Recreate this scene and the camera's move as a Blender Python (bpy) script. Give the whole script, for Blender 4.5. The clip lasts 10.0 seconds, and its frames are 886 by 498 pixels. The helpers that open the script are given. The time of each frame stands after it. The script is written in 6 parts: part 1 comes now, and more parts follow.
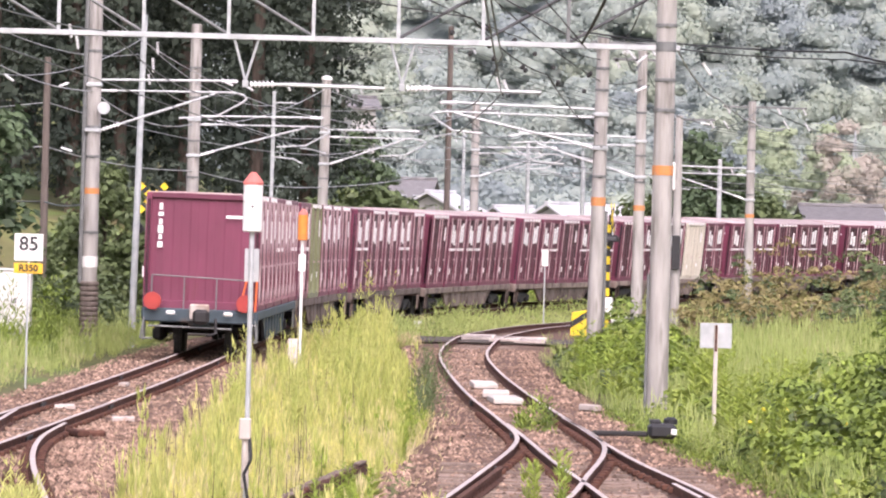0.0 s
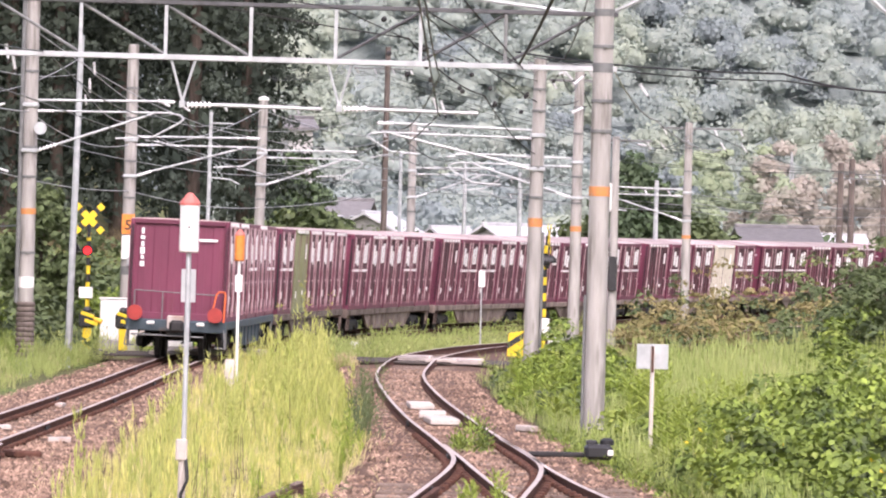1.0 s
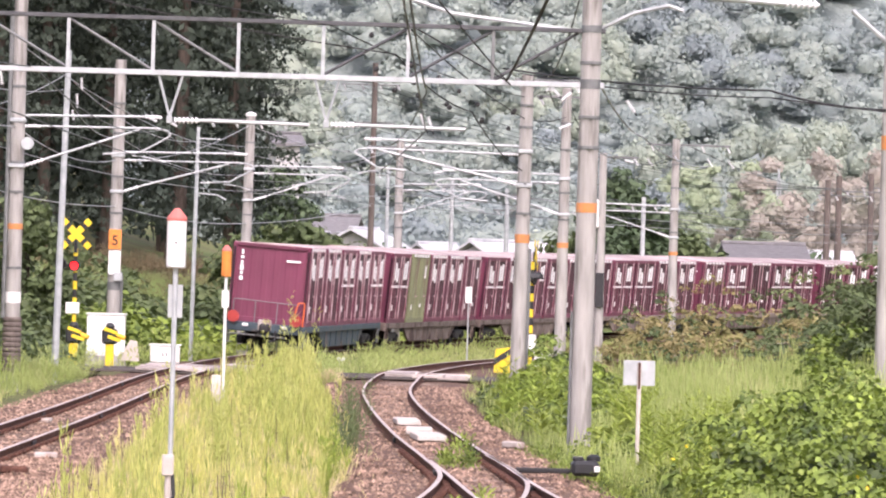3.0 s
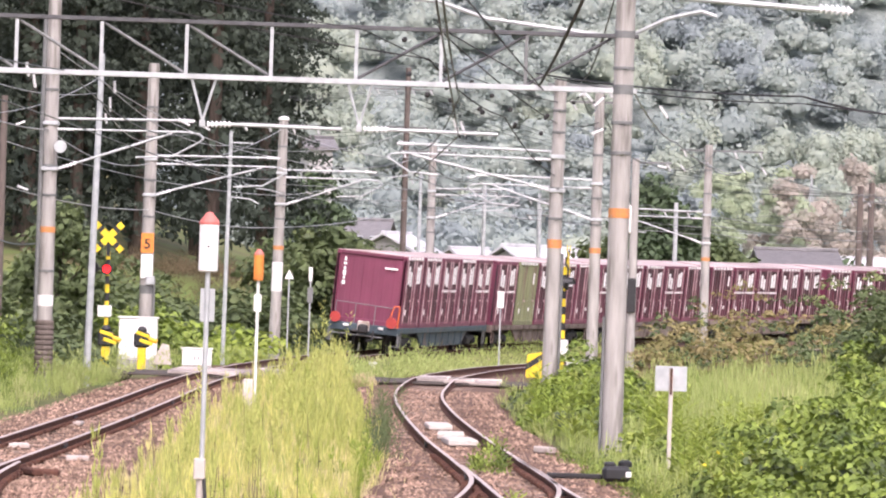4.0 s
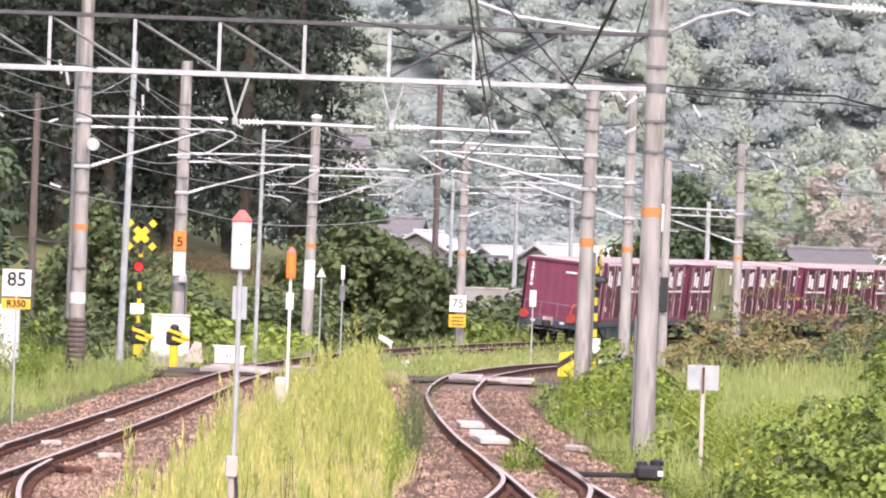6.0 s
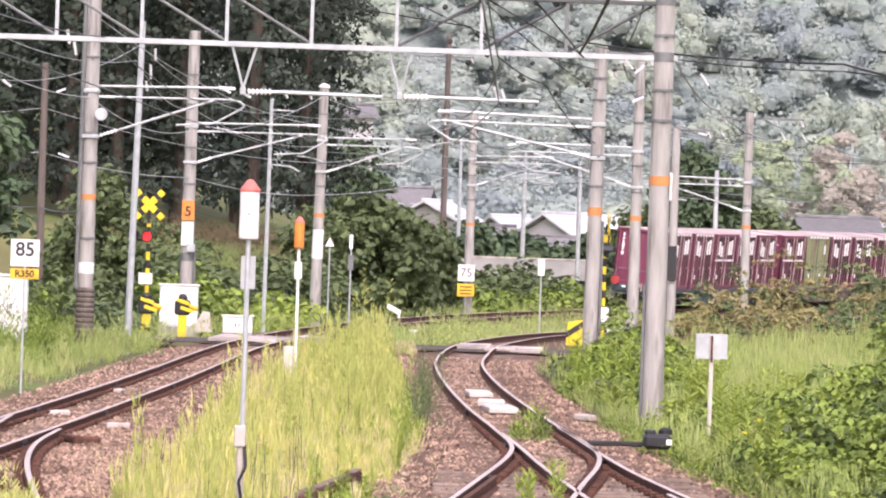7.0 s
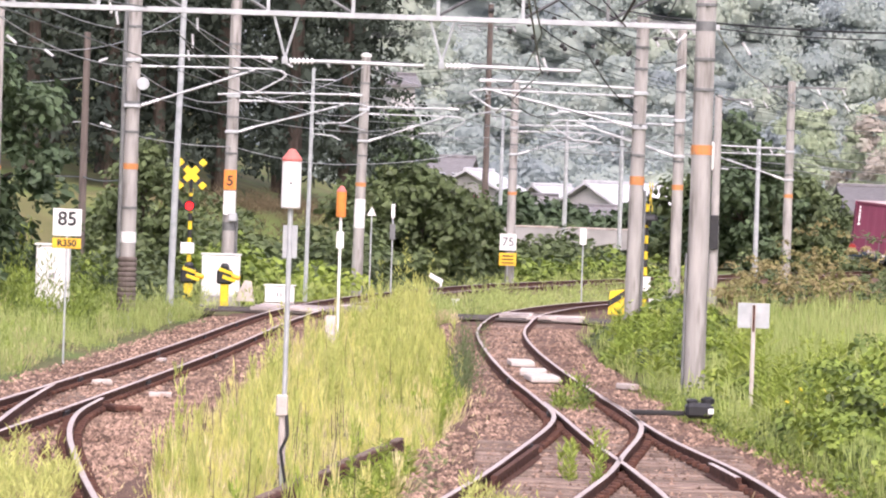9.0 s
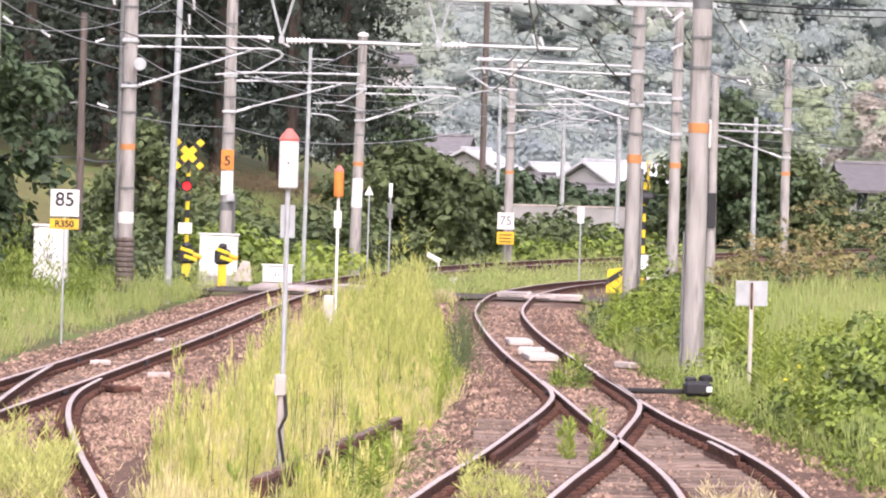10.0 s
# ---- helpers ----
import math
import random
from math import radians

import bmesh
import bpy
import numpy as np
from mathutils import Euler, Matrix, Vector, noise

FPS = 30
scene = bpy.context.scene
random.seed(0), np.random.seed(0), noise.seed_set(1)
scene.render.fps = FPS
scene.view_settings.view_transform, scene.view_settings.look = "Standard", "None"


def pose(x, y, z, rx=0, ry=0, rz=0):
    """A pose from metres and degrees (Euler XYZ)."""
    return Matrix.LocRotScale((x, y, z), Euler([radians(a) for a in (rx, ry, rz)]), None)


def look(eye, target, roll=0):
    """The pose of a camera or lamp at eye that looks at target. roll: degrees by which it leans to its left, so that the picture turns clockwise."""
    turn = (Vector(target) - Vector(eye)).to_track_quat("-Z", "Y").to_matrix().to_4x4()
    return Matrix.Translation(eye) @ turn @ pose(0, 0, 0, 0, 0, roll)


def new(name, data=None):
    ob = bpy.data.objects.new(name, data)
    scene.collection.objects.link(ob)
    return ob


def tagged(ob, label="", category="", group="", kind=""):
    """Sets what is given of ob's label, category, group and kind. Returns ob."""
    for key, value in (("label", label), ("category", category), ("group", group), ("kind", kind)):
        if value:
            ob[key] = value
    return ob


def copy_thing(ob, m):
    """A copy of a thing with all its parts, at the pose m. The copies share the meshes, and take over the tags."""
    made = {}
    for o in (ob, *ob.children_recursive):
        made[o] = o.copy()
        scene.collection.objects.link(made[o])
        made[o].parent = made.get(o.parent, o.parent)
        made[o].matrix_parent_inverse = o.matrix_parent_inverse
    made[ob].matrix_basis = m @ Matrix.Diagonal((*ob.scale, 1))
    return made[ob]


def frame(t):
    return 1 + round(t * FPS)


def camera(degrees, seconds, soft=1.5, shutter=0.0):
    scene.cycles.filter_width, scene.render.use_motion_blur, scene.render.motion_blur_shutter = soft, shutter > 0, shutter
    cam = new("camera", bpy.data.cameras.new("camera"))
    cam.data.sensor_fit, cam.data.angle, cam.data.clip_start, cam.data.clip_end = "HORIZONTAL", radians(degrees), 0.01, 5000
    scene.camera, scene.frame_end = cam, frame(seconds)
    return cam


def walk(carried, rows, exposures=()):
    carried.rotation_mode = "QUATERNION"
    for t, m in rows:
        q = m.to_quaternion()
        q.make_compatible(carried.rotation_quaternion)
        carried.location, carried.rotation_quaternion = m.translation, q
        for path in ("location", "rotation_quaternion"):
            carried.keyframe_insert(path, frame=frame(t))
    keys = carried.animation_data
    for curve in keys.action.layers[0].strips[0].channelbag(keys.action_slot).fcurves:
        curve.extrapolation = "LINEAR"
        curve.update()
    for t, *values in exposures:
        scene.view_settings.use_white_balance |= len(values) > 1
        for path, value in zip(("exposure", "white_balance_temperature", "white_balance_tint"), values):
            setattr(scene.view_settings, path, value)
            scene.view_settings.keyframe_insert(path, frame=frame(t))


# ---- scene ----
cam = camera(10.1826, 10.0, soft=2.1)
EYE = (0.0, 0.0, 2.75)


def aim(yaw, tilt, roll):
    """The camera's pose on its stand: yaw to the right, tilt up, roll to the left, in degrees."""
    a, b = radians(yaw), radians(tilt)
    way = Vector((math.sin(a) * math.cos(b), math.cos(a) * math.cos(b), math.sin(b)))
    return look(EYE, Vector(EYE) + way * 100, roll)


walk(cam, [
    (0.0, aim(0.4392, -0.1598, 1.5036)), (0.5, aim(0.9376, 0.0252, 1.5255)), (1.0, aim(1.1609, 0.0987, 1.5587)),
    (1.5, aim(1.3153, 0.0342, 1.5693)), (2.0, aim(1.4222, 0.0221, 1.5772)), (2.5, aim(1.4162, 0.177, 1.5958)),
    (4.0, aim(0.9327, 0.3313, 1.9107)), (4.5, aim(0.8027, 0.3046, 1.9451)), (5.0, aim(0.6406, 0.3818, 2.0547)),
    (5.5, aim(0.5707, 0.3967, 2.0748)), (7.0, aim(0.4782, -0.0573, 1.9416)), (7.5, aim(0.1765, -0.1247, 2.0093)),
    (8.0, aim(0.0591, -0.2421, 2.0009)), (8.5, aim(0.0536, -0.333, 1.9538)), (9.0, aim(0.0074, -0.4282, 1.9144)),
    (9.5, aim(0.0, -0.5013, 1.8)), (10.0, aim(0.0411, -0.6678, 1.6707))],
    exposures=[(0.0, 1.17, 6500, 26), (10.0, 1.17, 6500, 26)])

# ---- sky and sun: bright overcast ----
world = bpy.data.worlds.new("sky")
scene.world = world
world.use_nodes = True
wn = world.node_tree.nodes
sky = wn.new("ShaderNodeTexSky")
sky.sky_type, sky.sun_disc = "NISHITA", False
sky.sun_elevation, sky.sun_rotation, sky.dust_density, sky.air_density = radians(48), radians(173), 4.0, 1.2
wn["Background"].inputs["Strength"].default_value = 0.15
cloud = wn.new("ShaderNodeHueSaturation")
cloud.inputs["Saturation"].default_value = 0.5
world.node_tree.links.new(sky.outputs[0], cloud.inputs["Color"])
world.node_tree.links.new(cloud.outputs[0], wn["Background"].inputs["Color"])
sun_data = bpy.data.lights.new("sun", "SUN")
sun_data.energy, sun_data.angle, sun_data.color = 0.8, radians(40), (1.0, 0.96, 0.9)
sun = new("sun", sun_data)
sun.matrix_world = look((11, -70, 100), (0, 20, 0))


# ---- materials ----
def mat(name, col, col2=None, scale=3.0, rough=0.8, metal=0.0, bump=0.0, fine=None, island=0.0, objvar=0.0, emit=0.0, stain=None, stain_scale=0.7, stain_at=0.55, translucent=0.0, stretch=None, relief=0.02):
    m = bpy.data.materials.new(name)
    m.use_nodes = True
    nt = m.node_tree
    n, lk = nt.nodes, nt.links
    b = n["Principled BSDF"]
    b.inputs["Roughness"].default_value, b.inputs["Metallic"].default_value = rough, metal
    b.inputs["Specular IOR Level"].default_value = 0.5 if rough < 0.75 else 0.2
    tc = n.new("ShaderNodeTexCoord")
    src = tc.outputs["Object"]
    if stretch:
        mp = n.new("ShaderNodeMapping")
        mp.inputs["Scale"].default_value = stretch
        lk.new(src, mp.inputs["Vector"])
        src = mp.outputs["Vector"]
    no = n.new("ShaderNodeTexNoise")
    no.inputs["Scale"].default_value, no.inputs["Detail"].default_value = scale, 6
    lk.new(src, no.inputs["Vector"])
    ramp = n.new("ShaderNodeValToRGB")
    col2 = col2 or tuple(c * 0.75 for c in col)
    ramp.color_ramp.elements[0].color, ramp.color_ramp.elements[1].color = (*col2, 1), (*col, 1)
    ramp.color_ramp.elements[0].position, ramp.color_ramp.elements[1].position = 0.33, 0.67
    lk.new(no.outputs["Fac"], ramp.inputs["Fac"])
    out = ramp.outputs["Color"]
    if stain:
        n2 = n.new("ShaderNodeTexNoise")
        n2.inputs["Scale"].default_value, n2.inputs["Detail"].default_value = stain_scale, 5
        lk.new(src, n2.inputs["Vector"])
        r2 = n.new("ShaderNodeValToRGB")
        r2.color_ramp.elements[0].position, r2.color_ramp.elements[1].position = stain_at, stain_at + 0.14
        lk.new(n2.outputs["Fac"], r2.inputs["Fac"])
        mx = n.new("ShaderNodeMixRGB")
        mx.inputs[2].default_value = (*stain, 1)
        lk.new(r2.outputs["Color"], mx.inputs[0])
        lk.new(out, mx.inputs[1])
        out = mx.outputs[0]
    if island or objvar:
        src2 = n.new("ShaderNodeNewGeometry").outputs["Random Per Island"] if island else n.new("ShaderNodeObjectInfo").outputs["Random"]
        amt = island or objvar
        mr = n.new("ShaderNodeMapRange")
        mr.inputs["To Min"].default_value, mr.inputs["To Max"].default_value = 1 - amt, 1 + amt
        lk.new(src2, mr.inputs["Value"])
        hs = n.new("ShaderNodeHueSaturation")
        lk.new(mr.outputs[0], hs.inputs["Value"])
        lk.new(out, hs.inputs["Color"])
        out = hs.outputs[0]
    lk.new(out, b.inputs["Base Color"])
    if emit:
        b.inputs["Emission Color"].default_value, b.inputs["Emission Strength"].default_value = (*col, 1), emit
    if translucent:
        b.inputs["Subsurface Weight"].default_value = 0.0
        tr = n.new("ShaderNodeBsdfTranslucent")
        lk.new(out, tr.inputs["Color"])
        ms = n.new("ShaderNodeMixShader")
        ms.inputs[0].default_value = translucent
        lk.new(b.outputs[0], ms.inputs[1])
        lk.new(tr.outputs[0], ms.inputs[2])
        lk.new(ms.outputs[0], n["Material Output"].inputs["Surface"])
    if bump:
        bp = n.new("ShaderNodeBump")
        bp.inputs["Strength"].default_value, bp.inputs["Distance"].default_value = bump, relief
        n3 = n.new("ShaderNodeTexNoise")
        n3.inputs["Scale"].default_value, n3.inputs["Detail"].default_value = fine or scale * 8, 4
        lk.new(src, n3.inputs["Vector"])
        lk.new(n3.outputs["Fac"], bp.inputs["Height"])
        lk.new(bp.outputs[0], b.inputs["Normal"])
    return m


M_SOIL = mat("soil", (0.16, 0.14, 0.07), (0.10, 0.11, 0.045), 0.5, 0.95, bump=0.6, fine=9, stain=(0.12, 0.16, 0.05), stain_scale=0.25, stain_at=0.45)
M_BALLAST = mat("rusty_ballast", (0.19, 0.118, 0.088), (0.085, 0.052, 0.041), 14, 0.95, bump=1.0, fine=22, stain=(0.12, 0.078, 0.058), stain_scale=0.5)
M_STONE = mat("ballast_stones", (0.36, 0.25, 0.19), (0.17, 0.11, 0.083), 20, 0.92, island=0.65, stain=(0.15, 0.095, 0.07), stain_scale=0.6, stain_at=0.52)
M_RAIL = mat("rusty_rail_steel", (0.135, 0.064, 0.045), (0.06, 0.03, 0.024), 9, 0.9, 0.0, bump=0.3)
M_RAILTOP = mat("worn_rail_head", (0.52, 0.44, 0.41), (0.38, 0.31, 0.28), 5, 0.55, 0.0)
M_TIE = mat("weathered_sleeper_wood", (0.30, 0.23, 0.19), (0.16, 0.115, 0.095), 6, 0.9, bump=0.6, objvar=0.35, stretch=(1, 8, 8))
M_CONC = mat("weathered_concrete", (0.42, 0.40, 0.38), (0.29, 0.275, 0.26), 3.2, 0.92, bump=0.4, fine=40, stain=(0.20, 0.185, 0.17), stain_scale=2.2, stain_at=0.52, stretch=(2.4, 2.4, 0.3))
M_SLAB = mat("pale_concrete_slab", (0.62, 0.56, 0.52), (0.48, 0.42, 0.38), 4, 0.9, bump=0.3, objvar=0.12, stain=(0.36, 0.28, 0.24), stain_scale=2.0)
M_GALV = mat("galvanised_steel", (0.50, 0.52, 0.53), (0.38, 0.40, 0.41), 6, 0.5, 0.35, bump=0.1)
M_STEEL = mat("grey_painted_steel", (0.20, 0.205, 0.205), (0.14, 0.145, 0.145), 5, 0.6, 0.2, bump=0.1)
M_DARK = mat("dark_steel", (0.035, 0.033, 0.034), (0.02, 0.019, 0.02), 6, 0.7, 0.2)
M_WIRE = mat("bronze_green_wire", (0.12, 0.13, 0.13), (0.08, 0.09, 0.09), 2, 0.55, 0.4)
M_PALEWIRE = mat("aluminium_wire", (0.42, 0.43, 0.44), (0.33, 0.34, 0.35), 2, 0.5, 0.4)
M_PANEL = mat("worn_crossing_panel", (0.50, 0.44, 0.41), (0.33, 0.28, 0.26), 3, 0.9, bump=0.3, objvar=0.4, stain=(0.20, 0.16, 0.14), stain_scale=1.8, stain_at=0.5)
M_BEAM = mat("dark_grey_steel_angle", (0.10, 0.10, 0.105), (0.065, 0.065, 0.07), 5, 0.6, 0.2)
M_CERAM = mat("white_porcelain", (0.82, 0.82, 0.84), (0.72, 0.72, 0.74), 8, 0.25)
M_WHITE = mat("white_paint", (0.82, 0.81, 0.80), (0.70, 0.69, 0.67), 3, 0.5, bump=0.1, stain=(0.55, 0.50, 0.45), stain_scale=3, stain_at=0.66)
M_PINK = mat("faded_red_cap", (0.62, 0.17, 0.14), (0.50, 0.14, 0.12), 6, 0.6)
M_ORANGE = mat("orange_paint", (0.78, 0.27, 0.04), (0.62, 0.20, 0.04), 5, 0.6, bump=0.1)
M_BAND = mat("faded_orange_band", (0.66, 0.25, 0.075), (0.46, 0.22, 0.11), 9, 0.75, bump=0.1, stain=(0.38, 0.29, 0.22), stain_scale=6, stain_at=0.56)
M_YELLOW = mat("signal_yellow", (0.80, 0.60, 0.02), (0.66, 0.47, 0.02), 6, 0.5)
M_AMBER = mat("amber_board", (0.85, 0.50, 0.03), (0.75, 0.42, 0.03), 6, 0.5)
M_BLACK = mat("black_paint", (0.022, 0.022, 0.025), (0.014, 0.014, 0.016), 6, 0.5)
M_REDLAMP = mat("lit_red_lamp", (1.0, 0.02, 0.02), (1.0, 0.02, 0.02), 1, 0.3, emit=1.1)
M_POLEWOOD = mat("old_timber_pole", (0.17, 0.14, 0.125), (0.11, 0.09, 0.08), 3, 0.9, bump=0.4, stretch=(4, 4, 0.5))
M_MAROON = mat("maroon_container_paint", (0.175, 0.036, 0.074), (0.14, 0.029, 0.06), 1.2, 0.5, objvar=0.2, bump=0.05, stain=(0.135, 0.03, 0.043), stain_scale=0.9, stain_at=0.62, stretch=(1.5, 1.5, 0.5))
# Dirt streaks, plus the shade of ribs and rods painted in as darker tones.
M_MAROONSIDE = mat("dirt_and_shade_streaked_maroon", (0.135, 0.029, 0.054), (0.04, 0.011, 0.019), 2.4, 0.5, objvar=0.3, bump=0.05, stain=(0.022, 0.008, 0.013), stain_scale=1.2, stain_at=0.5, stretch=(6, 6, 0.2))
M_ROD = mat("worn_pinkish_rod", (0.62, 0.47, 0.49), (0.24, 0.08, 0.11), 3, 0.5, 0.1, stretch=(1, 1, 0.6))
M_CREAM = mat("cream_container_paint", (0.62, 0.58, 0.50), (0.52, 0.48, 0.41), 1.2, 0.55, stain=(0.42, 0.36, 0.28), stain_scale=1.2)
M_OLIVE = mat("olive_container_paint", (0.27, 0.29, 0.16), (0.16, 0.17, 0.09), 2.0, 0.55, stain=(0.16, 0.10, 0.08), stain_scale=1.4, stretch=(4, 4, 0.3))
M_ROOFGREY = mat("dusty_white_roof", (0.50, 0.41, 0.40), (0.36, 0.28, 0.28), 2.0, 0.75, objvar=0.2, stain=(0.34, 0.25, 0.25), stain_scale=0.8)
M_MARK = mat("white_lettering_paint", (0.93, 0.91, 0.91), (0.84, 0.80, 0.81), 5, 0.6)
M_WAGBLUE = mat("blue_grey_wagon_paint", (0.06, 0.09, 0.112), (0.038, 0.058, 0.073), 2.5, 0.6, 0.1, stain=(0.12, 0.09, 0.075), stain_scale=1.5)
M_WAGGREY = mat("dusty_brown_grey_wagon_paint", (0.27, 0.215, 0.19), (0.16, 0.125, 0.11), 2.5, 0.8, objvar=0.25, stain=(0.10, 0.07, 0.06), stain_scale=1.5, stain_at=0.5)
M_TAILRED = mat("red_tail_disc", (0.42, 0.05, 0.04), (0.33, 0.04, 0.035), 4, 0.4)
M_ORED = mat("orange_red_handrail", (0.75, 0.16, 0.05), (0.65, 0.13, 0.04), 4, 0.5)
M_WALL = mat("pale_house_plaster", (0.44, 0.43, 0.425), (0.33, 0.325, 0.32), 0.8, 0.9, bump=0.1, objvar=0.25)
M_TILE = mat("grey_roof_tile", (0.20, 0.19, 0.195), (0.12, 0.115, 0.12), 2.5, 0.6, bump=0.5, objvar=0.25, stretch=(1, 6, 1))
M_PALEROOF = mat("pale_sheet_roof", (0.56, 0.56, 0.58), (0.42, 0.42, 0.44), 0.6, 0.5, objvar=0.15, stain=(0.30, 0.30, 0.31), stain_scale=0.5, stain_at=0.58)
M_GLASS = mat("dark_window_glass", (0.03, 0.035, 0.04), (0.02, 0.025, 0.03), 1, 0.1)

V_WEED = mat("yellow_green_weeds", (0.74, 0.69, 0.27), (0.54, 0.55, 0.15), 0.5, 0.75, island=0.24, translucent=0.45, stain=(0.76, 0.67, 0.38), stain_scale=0.6, stain_at=0.5)
V_PLUME = mat("pale_green_weed_plumes", (0.60, 0.60, 0.215), (0.40, 0.45, 0.125), 0.6, 0.75, island=0.26, translucent=0.4)
V_STRAW = mat("dry_straw", (0.66, 0.57, 0.33), (0.48, 0.40, 0.22), 0.8, 0.85, island=0.2, translucent=0.3)
V_EARTHGRASS = mat("brown_bank_grass", (0.17, 0.13, 0.08), (0.11, 0.09, 0.05), 0.6, 0.9, island=0.25, translucent=0.1)
V_GREENWEED = mat("fresh_green_weeds", (0.36, 0.43, 0.085), (0.22, 0.31, 0.05), 0.5, 0.65, island=0.3, translucent=0.35)
V_GRASS = mat("bank_grass", (0.47, 0.53, 0.20), (0.28, 0.36, 0.105), 0.6, 0.75, island=0.2, translucent=0.38, stain=(0.52, 0.51, 0.25), stain_scale=0.8)
# The dark end of the cluster-sized noise imitates shaded hollows among the leaves.
V_KUDZU = mat("broad_vine_leaves", (0.28, 0.37, 0.062), (0.06, 0.10, 0.018), 1.7, 0.65, island=0.22, translucent=0.18, stain=(0.33, 0.38, 0.075), stain_scale=0.8, stain_at=0.57)
V_BROWN = mat("seeding_brown_weeds", (0.33, 0.265, 0.135), (0.22, 0.205, 0.085), 0.5, 0.85, island=0.2, translucent=0.25, stain=(0.25, 0.28, 0.09), stain_scale=0.4)
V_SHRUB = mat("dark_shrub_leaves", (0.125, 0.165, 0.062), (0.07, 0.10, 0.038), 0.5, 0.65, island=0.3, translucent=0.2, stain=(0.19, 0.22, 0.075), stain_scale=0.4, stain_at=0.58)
V_CEDAR = mat("dark_cedar_foliage", (0.07, 0.088, 0.066), (0.03, 0.041, 0.033), 0.35, 0.9, island=0.12)
V_TREE = mat("broadleaf_tree_foliage", (0.105, 0.155, 0.075), (0.055, 0.09, 0.042), 0.5, 0.65, island=0.3, translucent=0.2)
# Far foliage: aerial haze is mixed into the base colours, translucency lifts the gaps.
V_HILL = mat("hazed_wood_foliage", (0.42, 0.47, 0.415), (0.325, 0.38, 0.355), 0.5, 0.95, island=0.04, translucent=0.35, stain=(0.34, 0.395, 0.39), stain_scale=0.05, stain_at=0.5)
V_HILLPALE = mat("hazed_fresh_foliage", (0.445, 0.495, 0.40), (0.36, 0.415, 0.36), 0.5, 0.95, island=0.04, translucent=0.35)
V_HILLDARK = mat("hazed_dark_foliage", (0.355, 0.41, 0.40), (0.28, 0.325, 0.335), 0.5, 0.95, island=0.04, translucent=0.35)
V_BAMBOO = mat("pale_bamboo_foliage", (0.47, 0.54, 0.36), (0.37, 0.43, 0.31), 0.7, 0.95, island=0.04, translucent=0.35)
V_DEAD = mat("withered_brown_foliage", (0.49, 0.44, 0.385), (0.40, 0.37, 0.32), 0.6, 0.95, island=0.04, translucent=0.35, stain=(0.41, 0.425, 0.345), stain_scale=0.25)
V_BARK = mat("bark", (0.11, 0.085, 0.07), (0.06, 0.048, 0.04), 3, 0.95, bump=0.5, stretch=(4, 4, 0.6))
# Far ground cover with pale bluish haze put into its base colour.
M_FLOOR = mat("hazed_undergrowth", (0.30, 0.345, 0.325), (0.22, 0.26, 0.255), 0.35, 0.95, bump=0.9, fine=1.2, relief=0.8)


